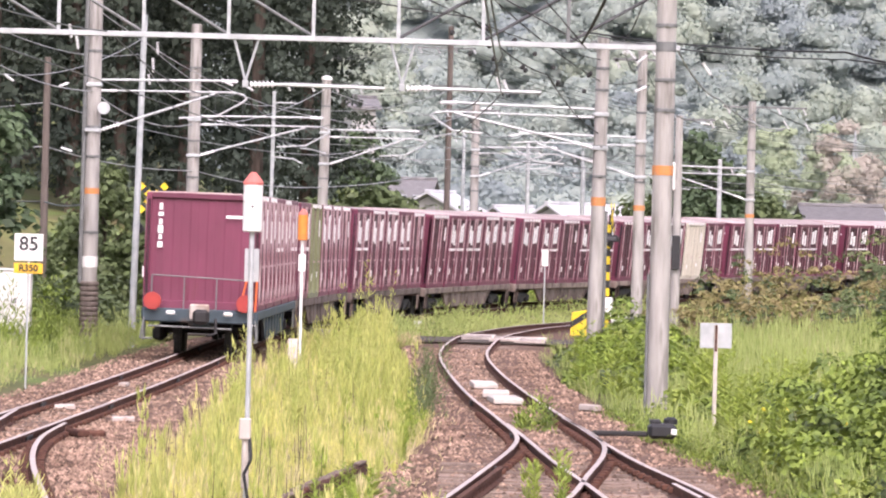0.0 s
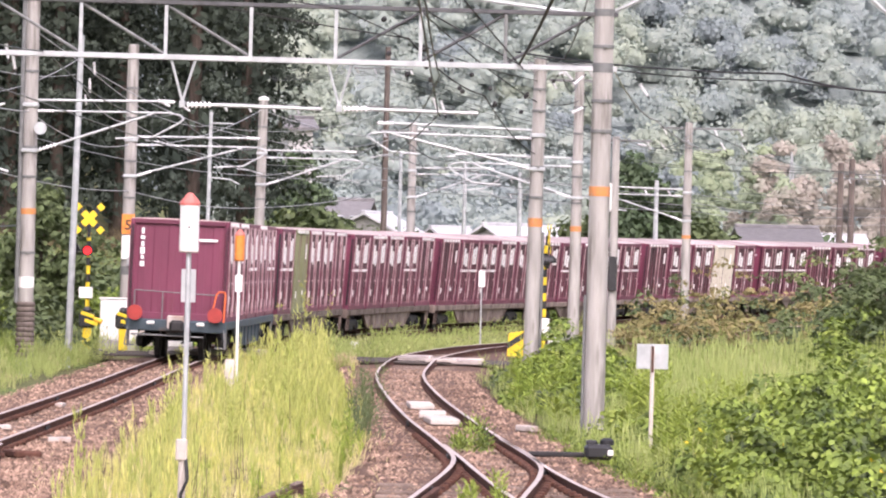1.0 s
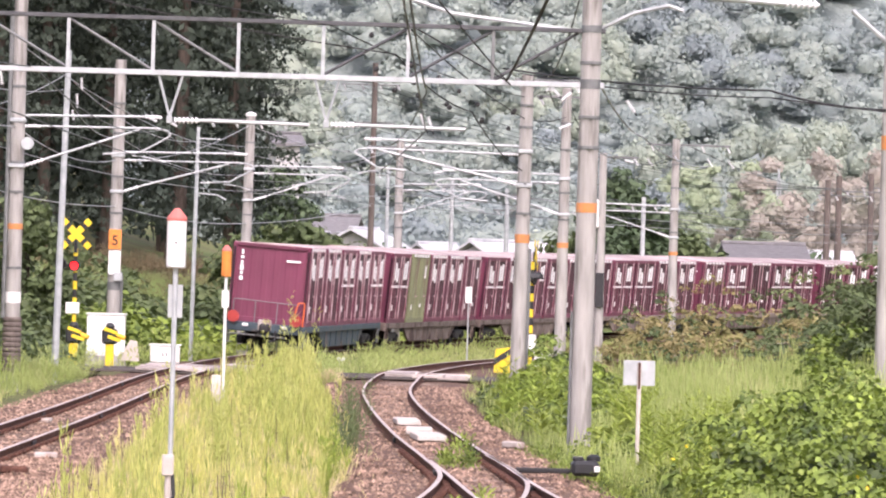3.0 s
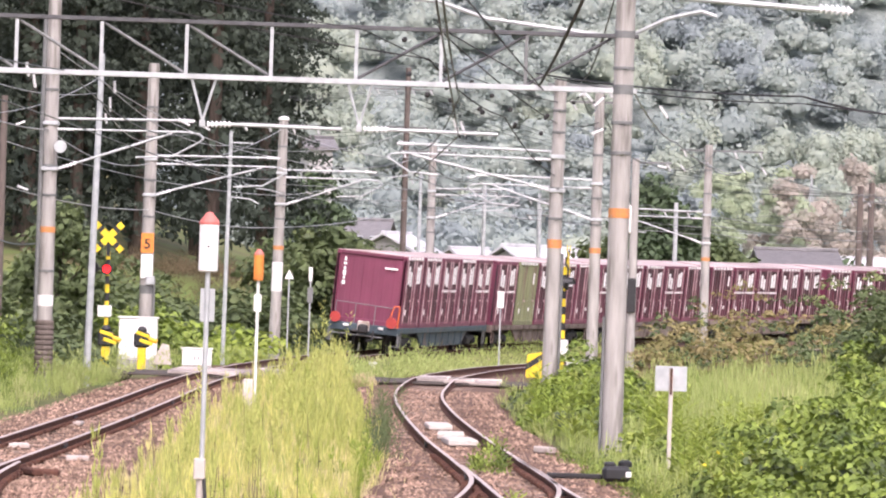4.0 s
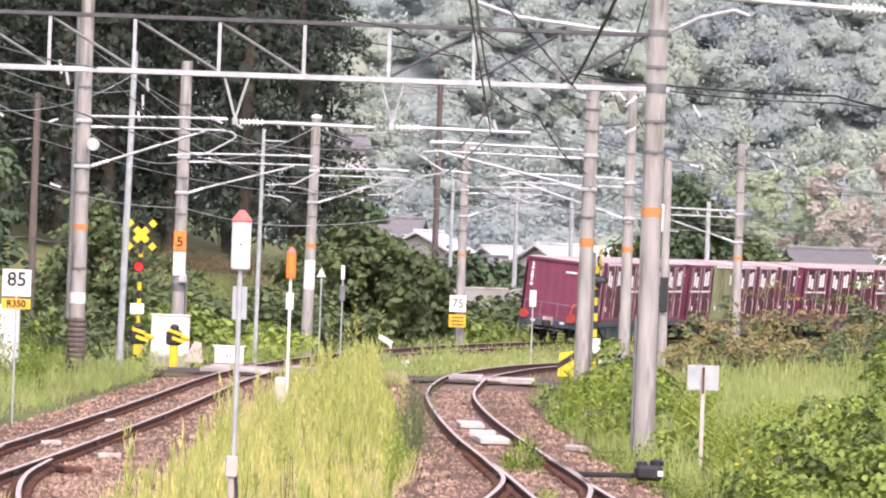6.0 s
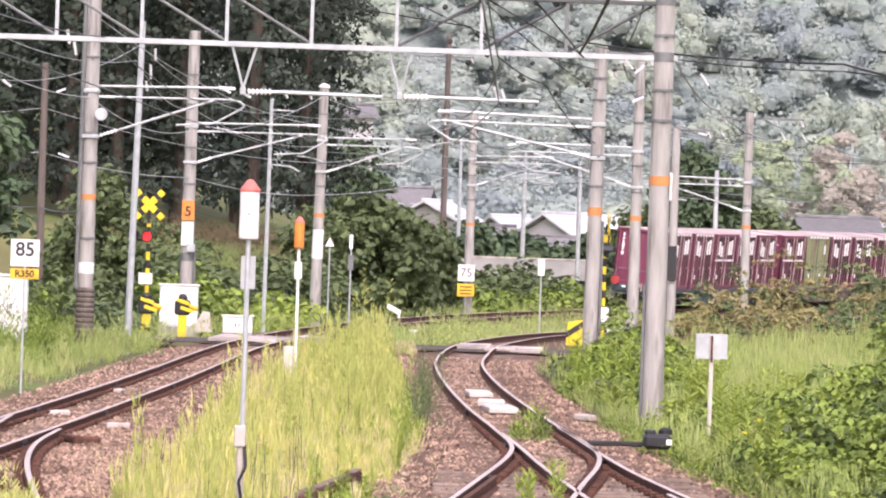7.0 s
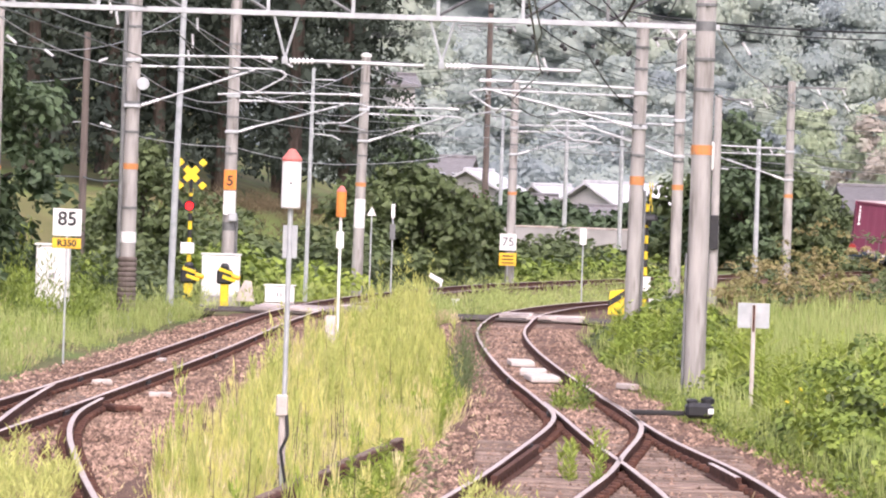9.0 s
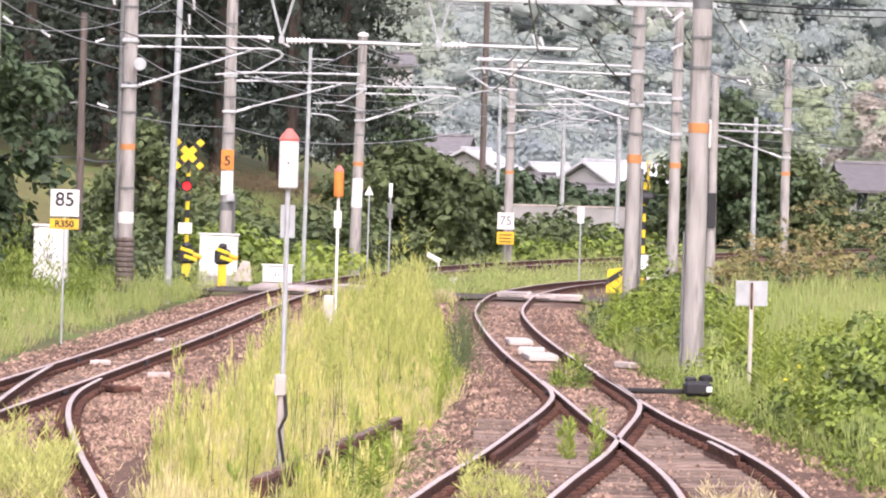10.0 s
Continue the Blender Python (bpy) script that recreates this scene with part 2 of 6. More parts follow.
# ---- mesh helpers ----
class Mesh:
    def __init__(self):
        self.v, self.f, self.mi = [], [], []

    def add(self, verts, faces, mi=0):
        o = len(self.v)
        self.v += [tuple(p) for p in verts]
        self.f += [tuple(i + o for i in f) for f in faces]
        self.mi += [mi] * len(faces)
        return self

    def box(self, c, s, ch=0.0, rot=None, mi=0):
        """A box of centre c and size s, its edges chamfered by ch."""
        hx, hy, hz = s[0] / 2, s[1] / 2, s[2] / 2
        vs, fs = [], []
        if ch <= 0:
            vs = [Vector((x * hx, y * hy, z * hz)) for x in (-1, 1) for y in (-1, 1) for z in (-1, 1)]
            fs = [(0, 1, 3, 2), (4, 6, 7, 5), (0, 4, 5, 1), (2, 3, 7, 6), (0, 2, 6, 4), (1, 5, 7, 3)]
        else:
            ch = min(ch, hx * 0.9, hy * 0.9, hz * 0.9)
            idx = {}
            for x in (-1, 1):
                for y in (-1, 1):
                    for z in (-1, 1):
                        for k, p in enumerate(((x * hx, y * (hy - ch), z * (hz - ch)), (x * (hx - ch), y * hy, z * (hz - ch)), (x * (hx - ch), y * (hy - ch), z * hz))):
                            idx[x, y, z, k] = len(vs)
                            vs.append(Vector(p))
            for a in (-1, 1):
                fs += [[idx[a, -1, -1, 0], idx[a, 1, -1, 0], idx[a, 1, 1, 0], idx[a, -1, 1, 0]][::a],
                       [idx[-1, a, -1, 1], idx[-1, a, 1, 1], idx[1, a, 1, 1], idx[1, a, -1, 1]][::a],
                       [idx[-1, -1, a, 2], idx[1, -1, a, 2], idx[1, 1, a, 2], idx[-1, 1, a, 2]][::a]]
                for b in (-1, 1):
                    fs += [[idx[a, b, -1, 0], idx[a, b, -1, 1], idx[a, b, 1, 1], idx[a, b, 1, 0]][::a * b],
                           [idx[a, -1, b, 2], idx[a, -1, b, 0], idx[a, 1, b, 0], idx[a, 1, b, 2]][::a * b],
                           [idx[-1, a, b, 1], idx[-1, a, b, 2], idx[1, a, b, 2], idx[1, a, b, 1]][::a * b]]
                    for c2 in (-1, 1):
                        fs.append([idx[a, b, c2, 0], idx[a, b, c2, 1], idx[a, b, c2, 2]][::a * b * c2])
        if rot is not None:
            vs = [rot @ p for p in vs]
        return self.add([p + Vector(c) for p in vs], fs, mi)

    def rod(self, a, b, r, r2=None, n=8, mi=0):
        """A round bar from a to b."""
        a, b = Vector(a), Vector(b)
        r2 = r if r2 is None else r2
        q = (b - a).to_track_quat("Z", "Y").to_matrix()
        vs = [a + q @ Vector((r * math.cos(2 * math.pi * i / n), r * math.sin(2 * math.pi * i / n), 0)) for i in range(n)]
        vs += [b + q @ Vector((r2 * math.cos(2 * math.pi * i / n), r2 * math.sin(2 * math.pi * i / n), 0)) for i in range(n)]
        fs = [(i, (i + 1) % n, n + (i + 1) % n, n + i) for i in range(n)] + [tuple(range(n))[::-1], tuple(range(n, 2 * n))]
        return self.add(vs, fs, mi)

    def turned(self, prof, c=(0, 0, 0), n=16, mi=0):
        """A body turned about z from rows of (radius, height)."""
        vs = [(c[0] + r * math.cos(2 * math.pi * i / n), c[1] + r * math.sin(2 * math.pi * i / n), c[2] + z) for r, z in prof for i in range(n)]
        fs = [(k * n + i, k * n + (i + 1) % n, (k + 1) * n + (i + 1) % n, (k + 1) * n + i) for k in range(len(prof) - 1) for i in range(n)]
        fs += [tuple(range(n))[::-1], tuple(range((len(prof) - 1) * n, len(prof) * n))]
        return self.add(vs, fs, mi)

    def pipe(self, pts, r, n=6, mi=0):
        for a, b in zip(pts[:-1], pts[1:]):
            self.rod(a, b, r, n=n, mi=mi)
        return self

    def prism(self, poly, y0, y1, mi=0):
        """A polygon of (x, z) pushed from y0 to y1."""
        n = len(poly)
        vs = [(x, y0, z) for x, z in poly] + [(x, y1, z) for x, z in poly]
        fs = [(i, n + i, n + (i + 1) % n, (i + 1) % n) for i in range(n)] + [tuple(range(n)), tuple(range(n, 2 * n))[::-1]]
        return self.add(vs, fs, mi)

    def data(self, name, *mats):
        me = bpy.data.meshes.new(name)
        me.from_pydata(self.v, [], self.f)
        for m in mats:
            me.materials.append(m)
        if len(mats) > 1:
            me.polygons.foreach_set("material_index", self.mi)
        me.update()
        return me


def part(name, mesh, material, parent, label="", m=None):
    """One mesh object under a thing or a part."""
    mats = material if isinstance(material, (tuple, list)) else (material,)
    ob = new(name, mesh.data(name, *mats) if isinstance(mesh, Mesh) else mesh)
    ob.parent = parent
    if m is not None:
        ob.matrix_basis = m
    return tagged(ob, label)


def thing(name, label, category, m=None, group="", kind=""):
    ob = new(name)
    ob.empty_display_size = 0.2
    if m is not None:
        ob.matrix_basis = m
    return tagged(ob, label, category, group, kind)


def solid(name, mesh, material, label, category="", group="", kind="", m=None):
    mats = material if isinstance(material, (tuple, list)) else (material,)
    ob = new(name, mesh.data(name, *mats))
    if m is not None:
        ob.matrix_basis = m
    return tagged(ob, label, category, group, kind)


def spline(pts, step=1.0):
    """Points along a smooth line through the given ones."""
    P = [Vector(p) for p in pts]
    P = [P[0] * 2 - P[1]] + P + [P[-1] * 2 - P[-2]]
    out = []
    for i in range(1, len(P) - 2):
        p0, p1, p2, p3 = P[i - 1:i + 3]
        t0, t1 = 0.0, (p1 - p0).length ** 0.5
        t2 = t1 + (p2 - p1).length ** 0.5
        t3 = t2 + (p3 - p2).length ** 0.5
        n = max(2, int((p2 - p1).length / step))
        for k in range(n):
            t = t1 + (t2 - t1) * k / n
            a1 = p0 * ((t1 - t) / (t1 - t0)) + p1 * ((t - t0) / (t1 - t0))
            a2 = p1 * ((t2 - t) / (t2 - t1)) + p2 * ((t - t1) / (t2 - t1))
            a3 = p2 * ((t3 - t) / (t3 - t2)) + p3 * ((t - t2) / (t3 - t2))
            b1 = a1 * ((t2 - t) / (t2 - t0)) + a2 * ((t - t0) / (t2 - t0))
            b2 = a2 * ((t3 - t) / (t3 - t1)) + a3 * ((t - t1) / (t3 - t1))
            out.append(b1 * ((t2 - t) / (t2 - t1)) + b2 * ((t - t1) / (t2 - t1)))
    out.append(P[-2])
    return out


# ---- the main line: heading and curvature along its length ----
S0, DS = -120.0, 1.0
KS = np.array([-120, -60, 0, 25, 60, 110, 200, 320.0])
KV = np.array([0, -0.0001, -0.0005, 0.0023, 0.0030, 0.0029, 0.0034, 0.0030])
ARC = np.arange(S0, 330, DS)
HEAD = np.cumsum(np.interp(ARC, KS, KV)) * DS
I0 = int(-S0 / DS)
HEAD = HEAD - HEAD[I0] + 0.0174
CX = np.cumsum(np.sin(HEAD)) * DS
CY = np.cumsum(np.cos(HEAD)) * DS
CX, CY = CX - CX[I0] - 4.4012, CY - CY[I0] + 106.688
CZ = np.interp(ARC, [-120, 60, 100, 160, 330], [0, 0, 0.06, 0.45, 1.2])
CANT = np.interp(ARC, [-120, 15, 32, 80, 330], [0.0, 0.014, 0.022, 0.098, 0.1])


def main_line(s):
    """Place on the main line's centre, heading and cant angle at s metres."""
    g = lambda a: float(np.interp(s, ARC, a))
    return Vector((g(CX), g(CY), g(CZ) + g(CANT) * 0.5)), g(HEAD), math.asin(g(CANT) / 1.067)


def main_pose(s):
    p, h, c = main_line(s)
    return Matrix.Translation(p) @ Matrix.Rotation(-h, 4, "Z") @ Matrix.Rotation(c, 4, "Y")


RAIL_PROFILE = [(-0.064, -0.153), (0.064, -0.153), (0.064, -0.140), (0.012, -0.122), (0.010, -0.048), (0.033, -0.038), (0.033, -0.006), (0.024, 0.0), (-0.024, 0.0), (-0.033, -0.006), (-0.033, -0.038), (-0.010, -0.048), (-0.012, -0.122), (-0.064, -0.140)]


def rail_mesh(pts):
    me = Mesh()
    n = len(RAIL_PROFILE)
    vs, fs, mi = [], [], []
    for i, p in enumerate(pts):
        d = (pts[min(i + 1, len(pts) - 1)] - pts[max(i - 1, 0)]).normalized()
        side = Vector((d.y, -d.x, 0)).normalized()
        for a, b in RAIL_PROFILE:
            vs.append(p + side * a + Vector((0, 0, b)))
    for i in range(len(pts) - 1):
        for k in range(n):
            fs.append((i * n + k, (i + 1) * n + k, (i + 1) * n + (k + 1) % n, i * n + (k + 1) % n))
            mi.append(1 if k in (6, 7, 8) else 0)
    me.v, me.f, me.mi = [tuple(v) for v in vs], fs, mi
    me.f += [tuple(range(n)), tuple(range(len(vs) - n, len(vs)))[::-1]]
    me.mi += [0, 0]
    return me


# ---- ground ----
def smooth(a, b, x):
    t = np.clip((np.asarray(x, float) - a) / (b - a), 0, 1)
    return t * t * (3 - 2 * t)


def main_x(y):
    return np.interp(y, CY, CX)


def right_x(y):
    """Centre of the second track."""
    return np.interp(y, [-20, 47, 58, 66, 75, 86, 103, 115, 125.5, 138, 154, 164.5, 200, 240, 330], [-2.0, 1.9, 2.1, 2.2, 2.05, 1.70, 1.44, 1.43, 1.70, 2.35, 4.15, 6.1, 13.8, 24.5, 57])


def ground_z(x, y):
    x, y = np.asarray(x, float), np.asarray(y, float)
    dl = main_x(y) - x
    z = -0.34 + 0.55 * smooth(2.6, 6.5, dl) * smooth(30, 70, y) * (1 - smooth(124, 132, y))
    z = z + 0.5 * smooth(3.0, 9, x - right_x(y)) * (1 - smooth(130, 140, y))
    bank = smooth(150, 185, y) * smooth(2.4, 5.0, np.abs(x - main_x(y)))
    z = z - 0.45 * bank * (1 - smooth(220, 260, y))
    z = z + np.interp(y, [0, 165, 205, 260, 330], [0, 0, 0.1, 0.45, 1.0]) * (1 - smooth(400, 480, y))
    z = z + 9.0 * smooth(2.5, 26, -x) * smooth(178, 300, y) * (1 - smooth(420, 520, y))
    z = z + 3.0 * smooth(199, 207, y) * smooth(2.0, 4.5, -x) * (1 - smooth(300, 380, y))
    hill = smooth(430, 860, y - 0.25 * x) * 115 + smooth(520, 700, y + 0.5 * x) * 18
    z = z + hill * (1 + 0.12 * np.sin(x * 0.021 + 1.3) + 0.08 * np.sin(x * 0.05 + y * 0.012))
    z = z + 0.05 * np.sin(x * 1.9 + y * 0.7) * np.sin(y * 0.9 - x * 0.4) * smooth(2.4, 3.4, np.minimum(np.abs(dl), np.abs(x - right_x(y))))
    return z


def grid_mesh(xs, ys, zf):
    X, Y = np.meshgrid(xs, ys)
    Z = zf(X, Y)
    me = Mesh()
    me.v = list(zip(X.ravel().tolist(), Y.ravel().tolist(), Z.ravel().tolist()))
    w = len(xs)
    me.f = [(j * w + i, j * w + i + 1, (j + 1) * w + i + 1, (j + 1) * w + i) for j in range(len(ys) - 1) for i in range(w - 1)]
    me.mi = [0] * len(me.f)
    return me


GX = np.concatenate([np.linspace(-1500, -90, 12), np.linspace(-80, -14, 20), np.linspace(-13, 16, 88), np.linspace(18, 110, 26), np.linspace(130, 1500, 12)])
GY = np.concatenate([np.linspace(-300, 10, 10), np.linspace(18, 200, 150), np.linspace(203, 420, 60), np.linspace(430, 1000, 40), np.linspace(1100, 3500, 8)])
sheet = grid_mesh(GX, GY, ground_z)
# Faces beyond y 372 take the haze-tinted material.
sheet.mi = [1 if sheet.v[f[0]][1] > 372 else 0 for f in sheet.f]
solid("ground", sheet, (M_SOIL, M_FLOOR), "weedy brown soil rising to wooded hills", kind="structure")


# ---- tracks ----
def ribbon(name, centre, label):
    """A ballast bed with sloping shoulders along centre, rows of (place, side vector)."""
    prof = [(-2.3, -0.46), (-1.75, -0.2), (-1.0, -0.165), (-0.5, -0.175), (0, -0.18), (0.5, -0.175), (1.0, -0.165), (1.75, -0.2), (2.3, -0.46)]
    me = Mesh()
    n = len(prof)
    for i, (p, sd) in enumerate(centre):
        for k, (a, b) in enumerate(prof):
            q = p + sd * (a + 0.14 * math.sin(i * 0.9 + k) * (abs(a) > 1.5))
            me.v.append((q.x, q.y, q.z + b + 0.025 * noise.noise((q.x * 2, q.y * 2, 0))))
    for i in range(len(centre) - 1):
        for k in range(n - 1):
            me.f.append((i * n + k, i * n + k + 1, (i + 1) * n + k + 1, (i + 1) * n + k))
            me.mi.append(0)
    return solid(name, me, M_BALLAST, label, kind="structure")


def centre_rows(fn, y0, y1, step):
    rows = []
    for y in np.arange(y0, y1, step):
        a, b = Vector((float(fn(y)), y, 0)), Vector((float(fn(y + 0.5)), y + 0.5, 0))
        d = (b - a).normalized()
        rows.append((a, Vector((d.y, -d.x, 0))))
    return rows


mains = []
for s in np.arange(-105, 320, 0.8):
    p, h, c = main_line(s)
    mains.append((p - Vector((0, 0, float(np.interp(s, ARC, CANT)) * 0.3)), Vector((math.cos(h), -math.sin(h), -0.5 * math.tan(c)))))
ribbon("ballast_bed", mains, "rust-brown gravel ballast under the main line")
ribbon("ballast_bed", centre_rows(right_x, 10, 320, 0.8), "rust-brown gravel ballast under the second track")
ribbon("ballast_bed", centre_rows(lambda y: np.interp(y, [0, 45, 60, 70], [1.5, 3.3, 2.6, 2.2]), 10, 69, 0.8), "rust-brown gravel ballast under the turnout")
ribbon("ballast_bed", centre_rows(lambda y: np.interp(y, [0, 45, 60, 70], [0.5, -3.6, -4.9, -5.2]), 10, 69, 0.8), "rust-brown gravel ballast beside the main line")

track_main = thing("railway_track", "rusty main line track on ballast curving to the right", "track", kind="structure")
for sd in (-0.5335, 0.5335):
    pts = []
    for s in np.arange(-100, 318, 1.2):
        pts.append(main_pose(s) @ Vector((sd, 0, 0)))
    part("rail", rail_mesh(pts), (M_RAIL, M_RAILTOP), track_main)
track_side = thing("railway_track", "rusty second track with a turnout on ballast", "track", kind="structure")


def xy(*pts):
    return [(a, b, 0.0) for a, b in pts]


FAR = [(9.2, 180), (13.3, 200), (24.0, 240), (40, 285), (57, 330)]
R_LEFT = xy((-2.6, 10), (-0.9, 35), (0.07, 47.64), (0.47, 52), (0.96, 58.15), (1.5, 65.6), (1.62, 69.0), (1.5, 74.65), (1.18, 85.8), (0.92, 102.4), (0.88, 115.4), (1.11, 125.7), (1.75, 138.6), (3.59, 154.3), (5.58, 164.5), *FAR)
R_RIGHT = xy((2.4, 10), (3.2, 35), (3.51, 48.5), (3.39, 54.1), (2.94, 62.4), (2.55, 75.5), (2.18, 90), (1.98, 103), (1.97, 115.4), (2.25, 125.5), (2.86, 138), (4.66, 154), (6.62, 164.2), *[(a + 1.0, b - 0.35) for a, b in FAR])
R_THROUGH = xy((1.3, 10), (2.05, 35), (2.31, 47.9), (2.16, 54.6), (1.93, 60.7), (1.69, 69.6), (1.57, 73.4))
R_CROSS = xy((-1.5, 10), (0.2, 35), (1.27, 47.35), (1.88, 53.6), (2.2, 58.0), (2.59, 63.3), (2.74, 66.8), (2.71, 70.7), (2.5, 76.3))
R_BRANCH = xy((0.8, 10), (-2.0, 35), (-3.03, 45), (-3.64, 51), (-4.38, 59.4), (-4.66, 64.8), (-4.68, 69.4))
R_BLADE = xy((-4.0, 45), (-4.75, 51), (-5.25, 58), (-5.55, 66), (-5.74, 75))
for line in (R_LEFT, R_RIGHT, R_THROUGH, R_CROSS):
    part("rail", rail_mesh(spline(line, 1.0)), (M_RAIL, M_RAILTOP), track_side)
for line in (R_BRANCH, R_BLADE):
    part("rail", rail_mesh(spline(line, 1.0)), (M_RAIL, M_RAILTOP), track_main)
part("guard_rail", rail_mesh(spline(xy((3.27, 53.5), (3.13, 56.5)), 1)), (M_RAIL, M_RAILTOP), track_side)
part("guard_rail", rail_mesh(spline(xy((0.62, 52.2), (0.93, 56), (1.22, 59.6)), 1)), (M_RAIL, M_RAIL), track_side)

tie = Mesh().box((0, 0, 0), (2.1, 0.2, 0.14), 0.015).data("sleeper", M_TIE)
long_tie = Mesh().box((0, 0, 0), (3.3, 0.22, 0.14), 0.015).data("sleeper_long", M_TIE)
rng = random.Random(4)
for s in np.arange(-68, 78, 0.66):
    part("sleeper", tie, None, track_main, m=main_pose(s) @ pose(rng.uniform(-0.03, 0.03), 0, -0.249 + rng.uniform(-0.012, 0.012), rz=rng.uniform(-1, 1)))
for y in np.arange(40, 150, 0.64):
    x = float(right_x(y))
    wide = y < 64
    ang = -math.degrees(math.atan2(float(right_x(y + 1)) - x, 1)) if y > 76 else 0
    part("sleeper", long_tie if wide else tie, None, track_side, m=pose(x, y, -0.245 + (0.025 if wide else 0.0) + rng.uniform(-0.012, 0.012), rz=ang + rng.uniform(-1, 1)))


# ---- freight train ----
WAGON, HALF = 20.4, 10.2


def corrugated(w, h, n, deep):
    """A pressed panel with n upright ribs, facing -y, in one sheet."""
    line = [(-w / 2, 0.0)]
    for k in range(n):
        c = -w / 2 + w * (k + 0.5) / n
        g = w / n
        line += [(c - 0.30 * g, 0.0), (c - 0.20 * g, -deep), (c + 0.20 * g, -deep), (c + 0.30 * g, 0.0)]
    line.append((w / 2, 0.0))
    m = Mesh()
    c = len(line)
    vs = [(a, b, z) for z in (-h / 2, h / 2) for a, b in line] + [(a, 0.03, z) for z in (-h / 2, h / 2) for a in (-w / 2, w / 2)]
    fs = [(i, i + 1, c + i + 1, c + i) for i in range(c - 1)]
    fs += [(2 * c, 2 * c + 2, 2 * c + 3, 2 * c + 1), tuple(range(c)) [::-1] + (2 * c, 2 * c + 1), tuple(range(c, 2 * c)) + (2 * c + 3, 2 * c + 2), (0, c, 2 * c + 2, 2 * c), (c - 1, 2 * c + 1, 2 * c + 3, 2 * c - 1)]
    return m.add(vs, fs)


class Marks:
    """Painted bars, each a part of its own."""
    def __init__(self, ob):
        self.ob = ob

    def box(self, c, size):
        part("marking", Mesh().box(c, size), M_MARK, self.ob, "worn white painted marking")


def container(col, marks):
    """A 12-foot rail container, its base at z 0, long along y; the side doors face x."""
    ob = thing("freight_container", {"m": "maroon steel rail container with white markings on a flat wagon", "c": "cream steel rail container on a flat wagon", "o": "olive green steel rail container on a flat wagon"}[col], "container")
    paint = {"m": M_MAROON, "c": M_CREAM, "o": M_OLIVE}[col]
    L, W, H = 3.6, 2.48, 2.5
    b = Mesh()
    b.box((0, 0, H / 2 + 0.02), (W - 0.16, L - 0.16, H - 0.1))
    part("body", b, paint, ob)
    for sx in (-1, 1):
        for sy in (-1, 1):
            b = Mesh()
            b.box((sx * (W / 2 - 0.06), sy * (L / 2 - 0.06), H / 2), (0.12, 0.12, H), 0.02)
            part("corner_post", b, paint, ob)
        for z, h in ((0.09, 0.18), (H - 0.07, 0.14)):
            b = Mesh()
            b.box((sx * (W / 2 - 0.05), 0, z), (0.1, L - 0.24, h), 0.015)
            part("side_rail", b, paint, ob)
    for sy in (-1, 1):
        for z, h in ((0.09, 0.18), (H - 0.06, 0.12)):
            b = Mesh()
            b.box((0, sy * (L / 2 - 0.05), z), (W - 0.24, 0.1, h), 0.015)
            part("end_rail", b, paint, ob)
        part("end_panel", corrugated(W - 0.26, H - 0.28, 6, 0.012), paint, ob, m=pose(0, sy * (L / 2 - 0.075), H / 2, 0, 0, 180 if sy > 0 else 0))
    roof = Mesh()
    roof.prism([(-W / 2 + 0.02, H), (-W / 2 + 0.02, H + 0.012), (-0.5, H + 0.035), (0.5, H + 0.035), (W / 2 - 0.02, H + 0.012), (W / 2 - 0.02, H)], -L / 2 + 0.02, L / 2 - 0.02)
    part("roof", roof, M_ROOFGREY, ob, "dusty pale roof")
    for sx in (-1, 1):
        for q in (-1.75, 0.0, 1.75):
            r = Mesh()
            r.box((sx * (W / 2 - 0.06), q, H / 2), (0.07, 0.10, H - 0.3))
            part("door_seal", r, M_BLACK, ob)
        for k in range(2):
            y = (k - 0.5) * 1.72
            door = part("door", corrugated(1.64, H - 0.34, 4, 0.12), M_MAROONSIDE if col == "m" else paint, ob, m=pose(sx * (W / 2 - 0.125), y, H / 2 + 0.01, 0, 0, 90 * sx))
            for q in (-0.62, 0.62):
                r = Mesh()
                r.rod((q, -0.135, 0.11 - H / 2), (q, -0.135, H / 2 - 0.1), 0.022)
                part("lock_rod", r, M_ROD if col == "m" else paint, door)
            r = Mesh()
            r.box((0.5, -0.13, -0.3), (0.28, 0.03, 0.05), 0.01)
            part("lock_handle", r, M_ROD, door)
        w = Marks(ob)
        f = sx * (W / 2 + 0.006)
        crest = [(k - 0.5) * 1.72 + q for k in (0, 1) for q in (-0.615, -0.205, 0.205, 0.615)]
        if marks >= 1:
            # large pale emblem as plain shapes on the ribs of the doors
            for q, z, h in ((1, 1.85, 0.62), (2, 1.72, 0.5), (5, 1.86, 0.6), (6, 1.9, 0.66)):
                w.box((f, crest[q], z), (0.012, 0.3, h))
        if marks in (1, 2):
            for q in crest:
                w.box((f, q, 1.31), (0.012, 0.3, 0.085))
        if marks == 0:
            w.box((f, crest[6], 1.85), (0.012, 0.24, 0.45))
            w.box((f, crest[5], 0.62), (0.012, 0.24, 0.14))
        for q, z, h in ((0, 0.75, 0.4), (3, 0.6, 0.55), (4, 0.8, 0.3), (7, 0.62, 0.5)):
            w.box((f, crest[q] + 0.07, z), (0.012, 0.05, h))
        w.box((f, 1.55, 0.65), (0.012, 0.12, 0.5))
        w.box((f, -1.1, 0.55), (0.012, 0.16, 0.2))
        if marks in (0, 3):
            for k in range(6):
                w.box((f, -1.35 + k * 0.52, 2.44), (0.012, 0.34, 0.1))
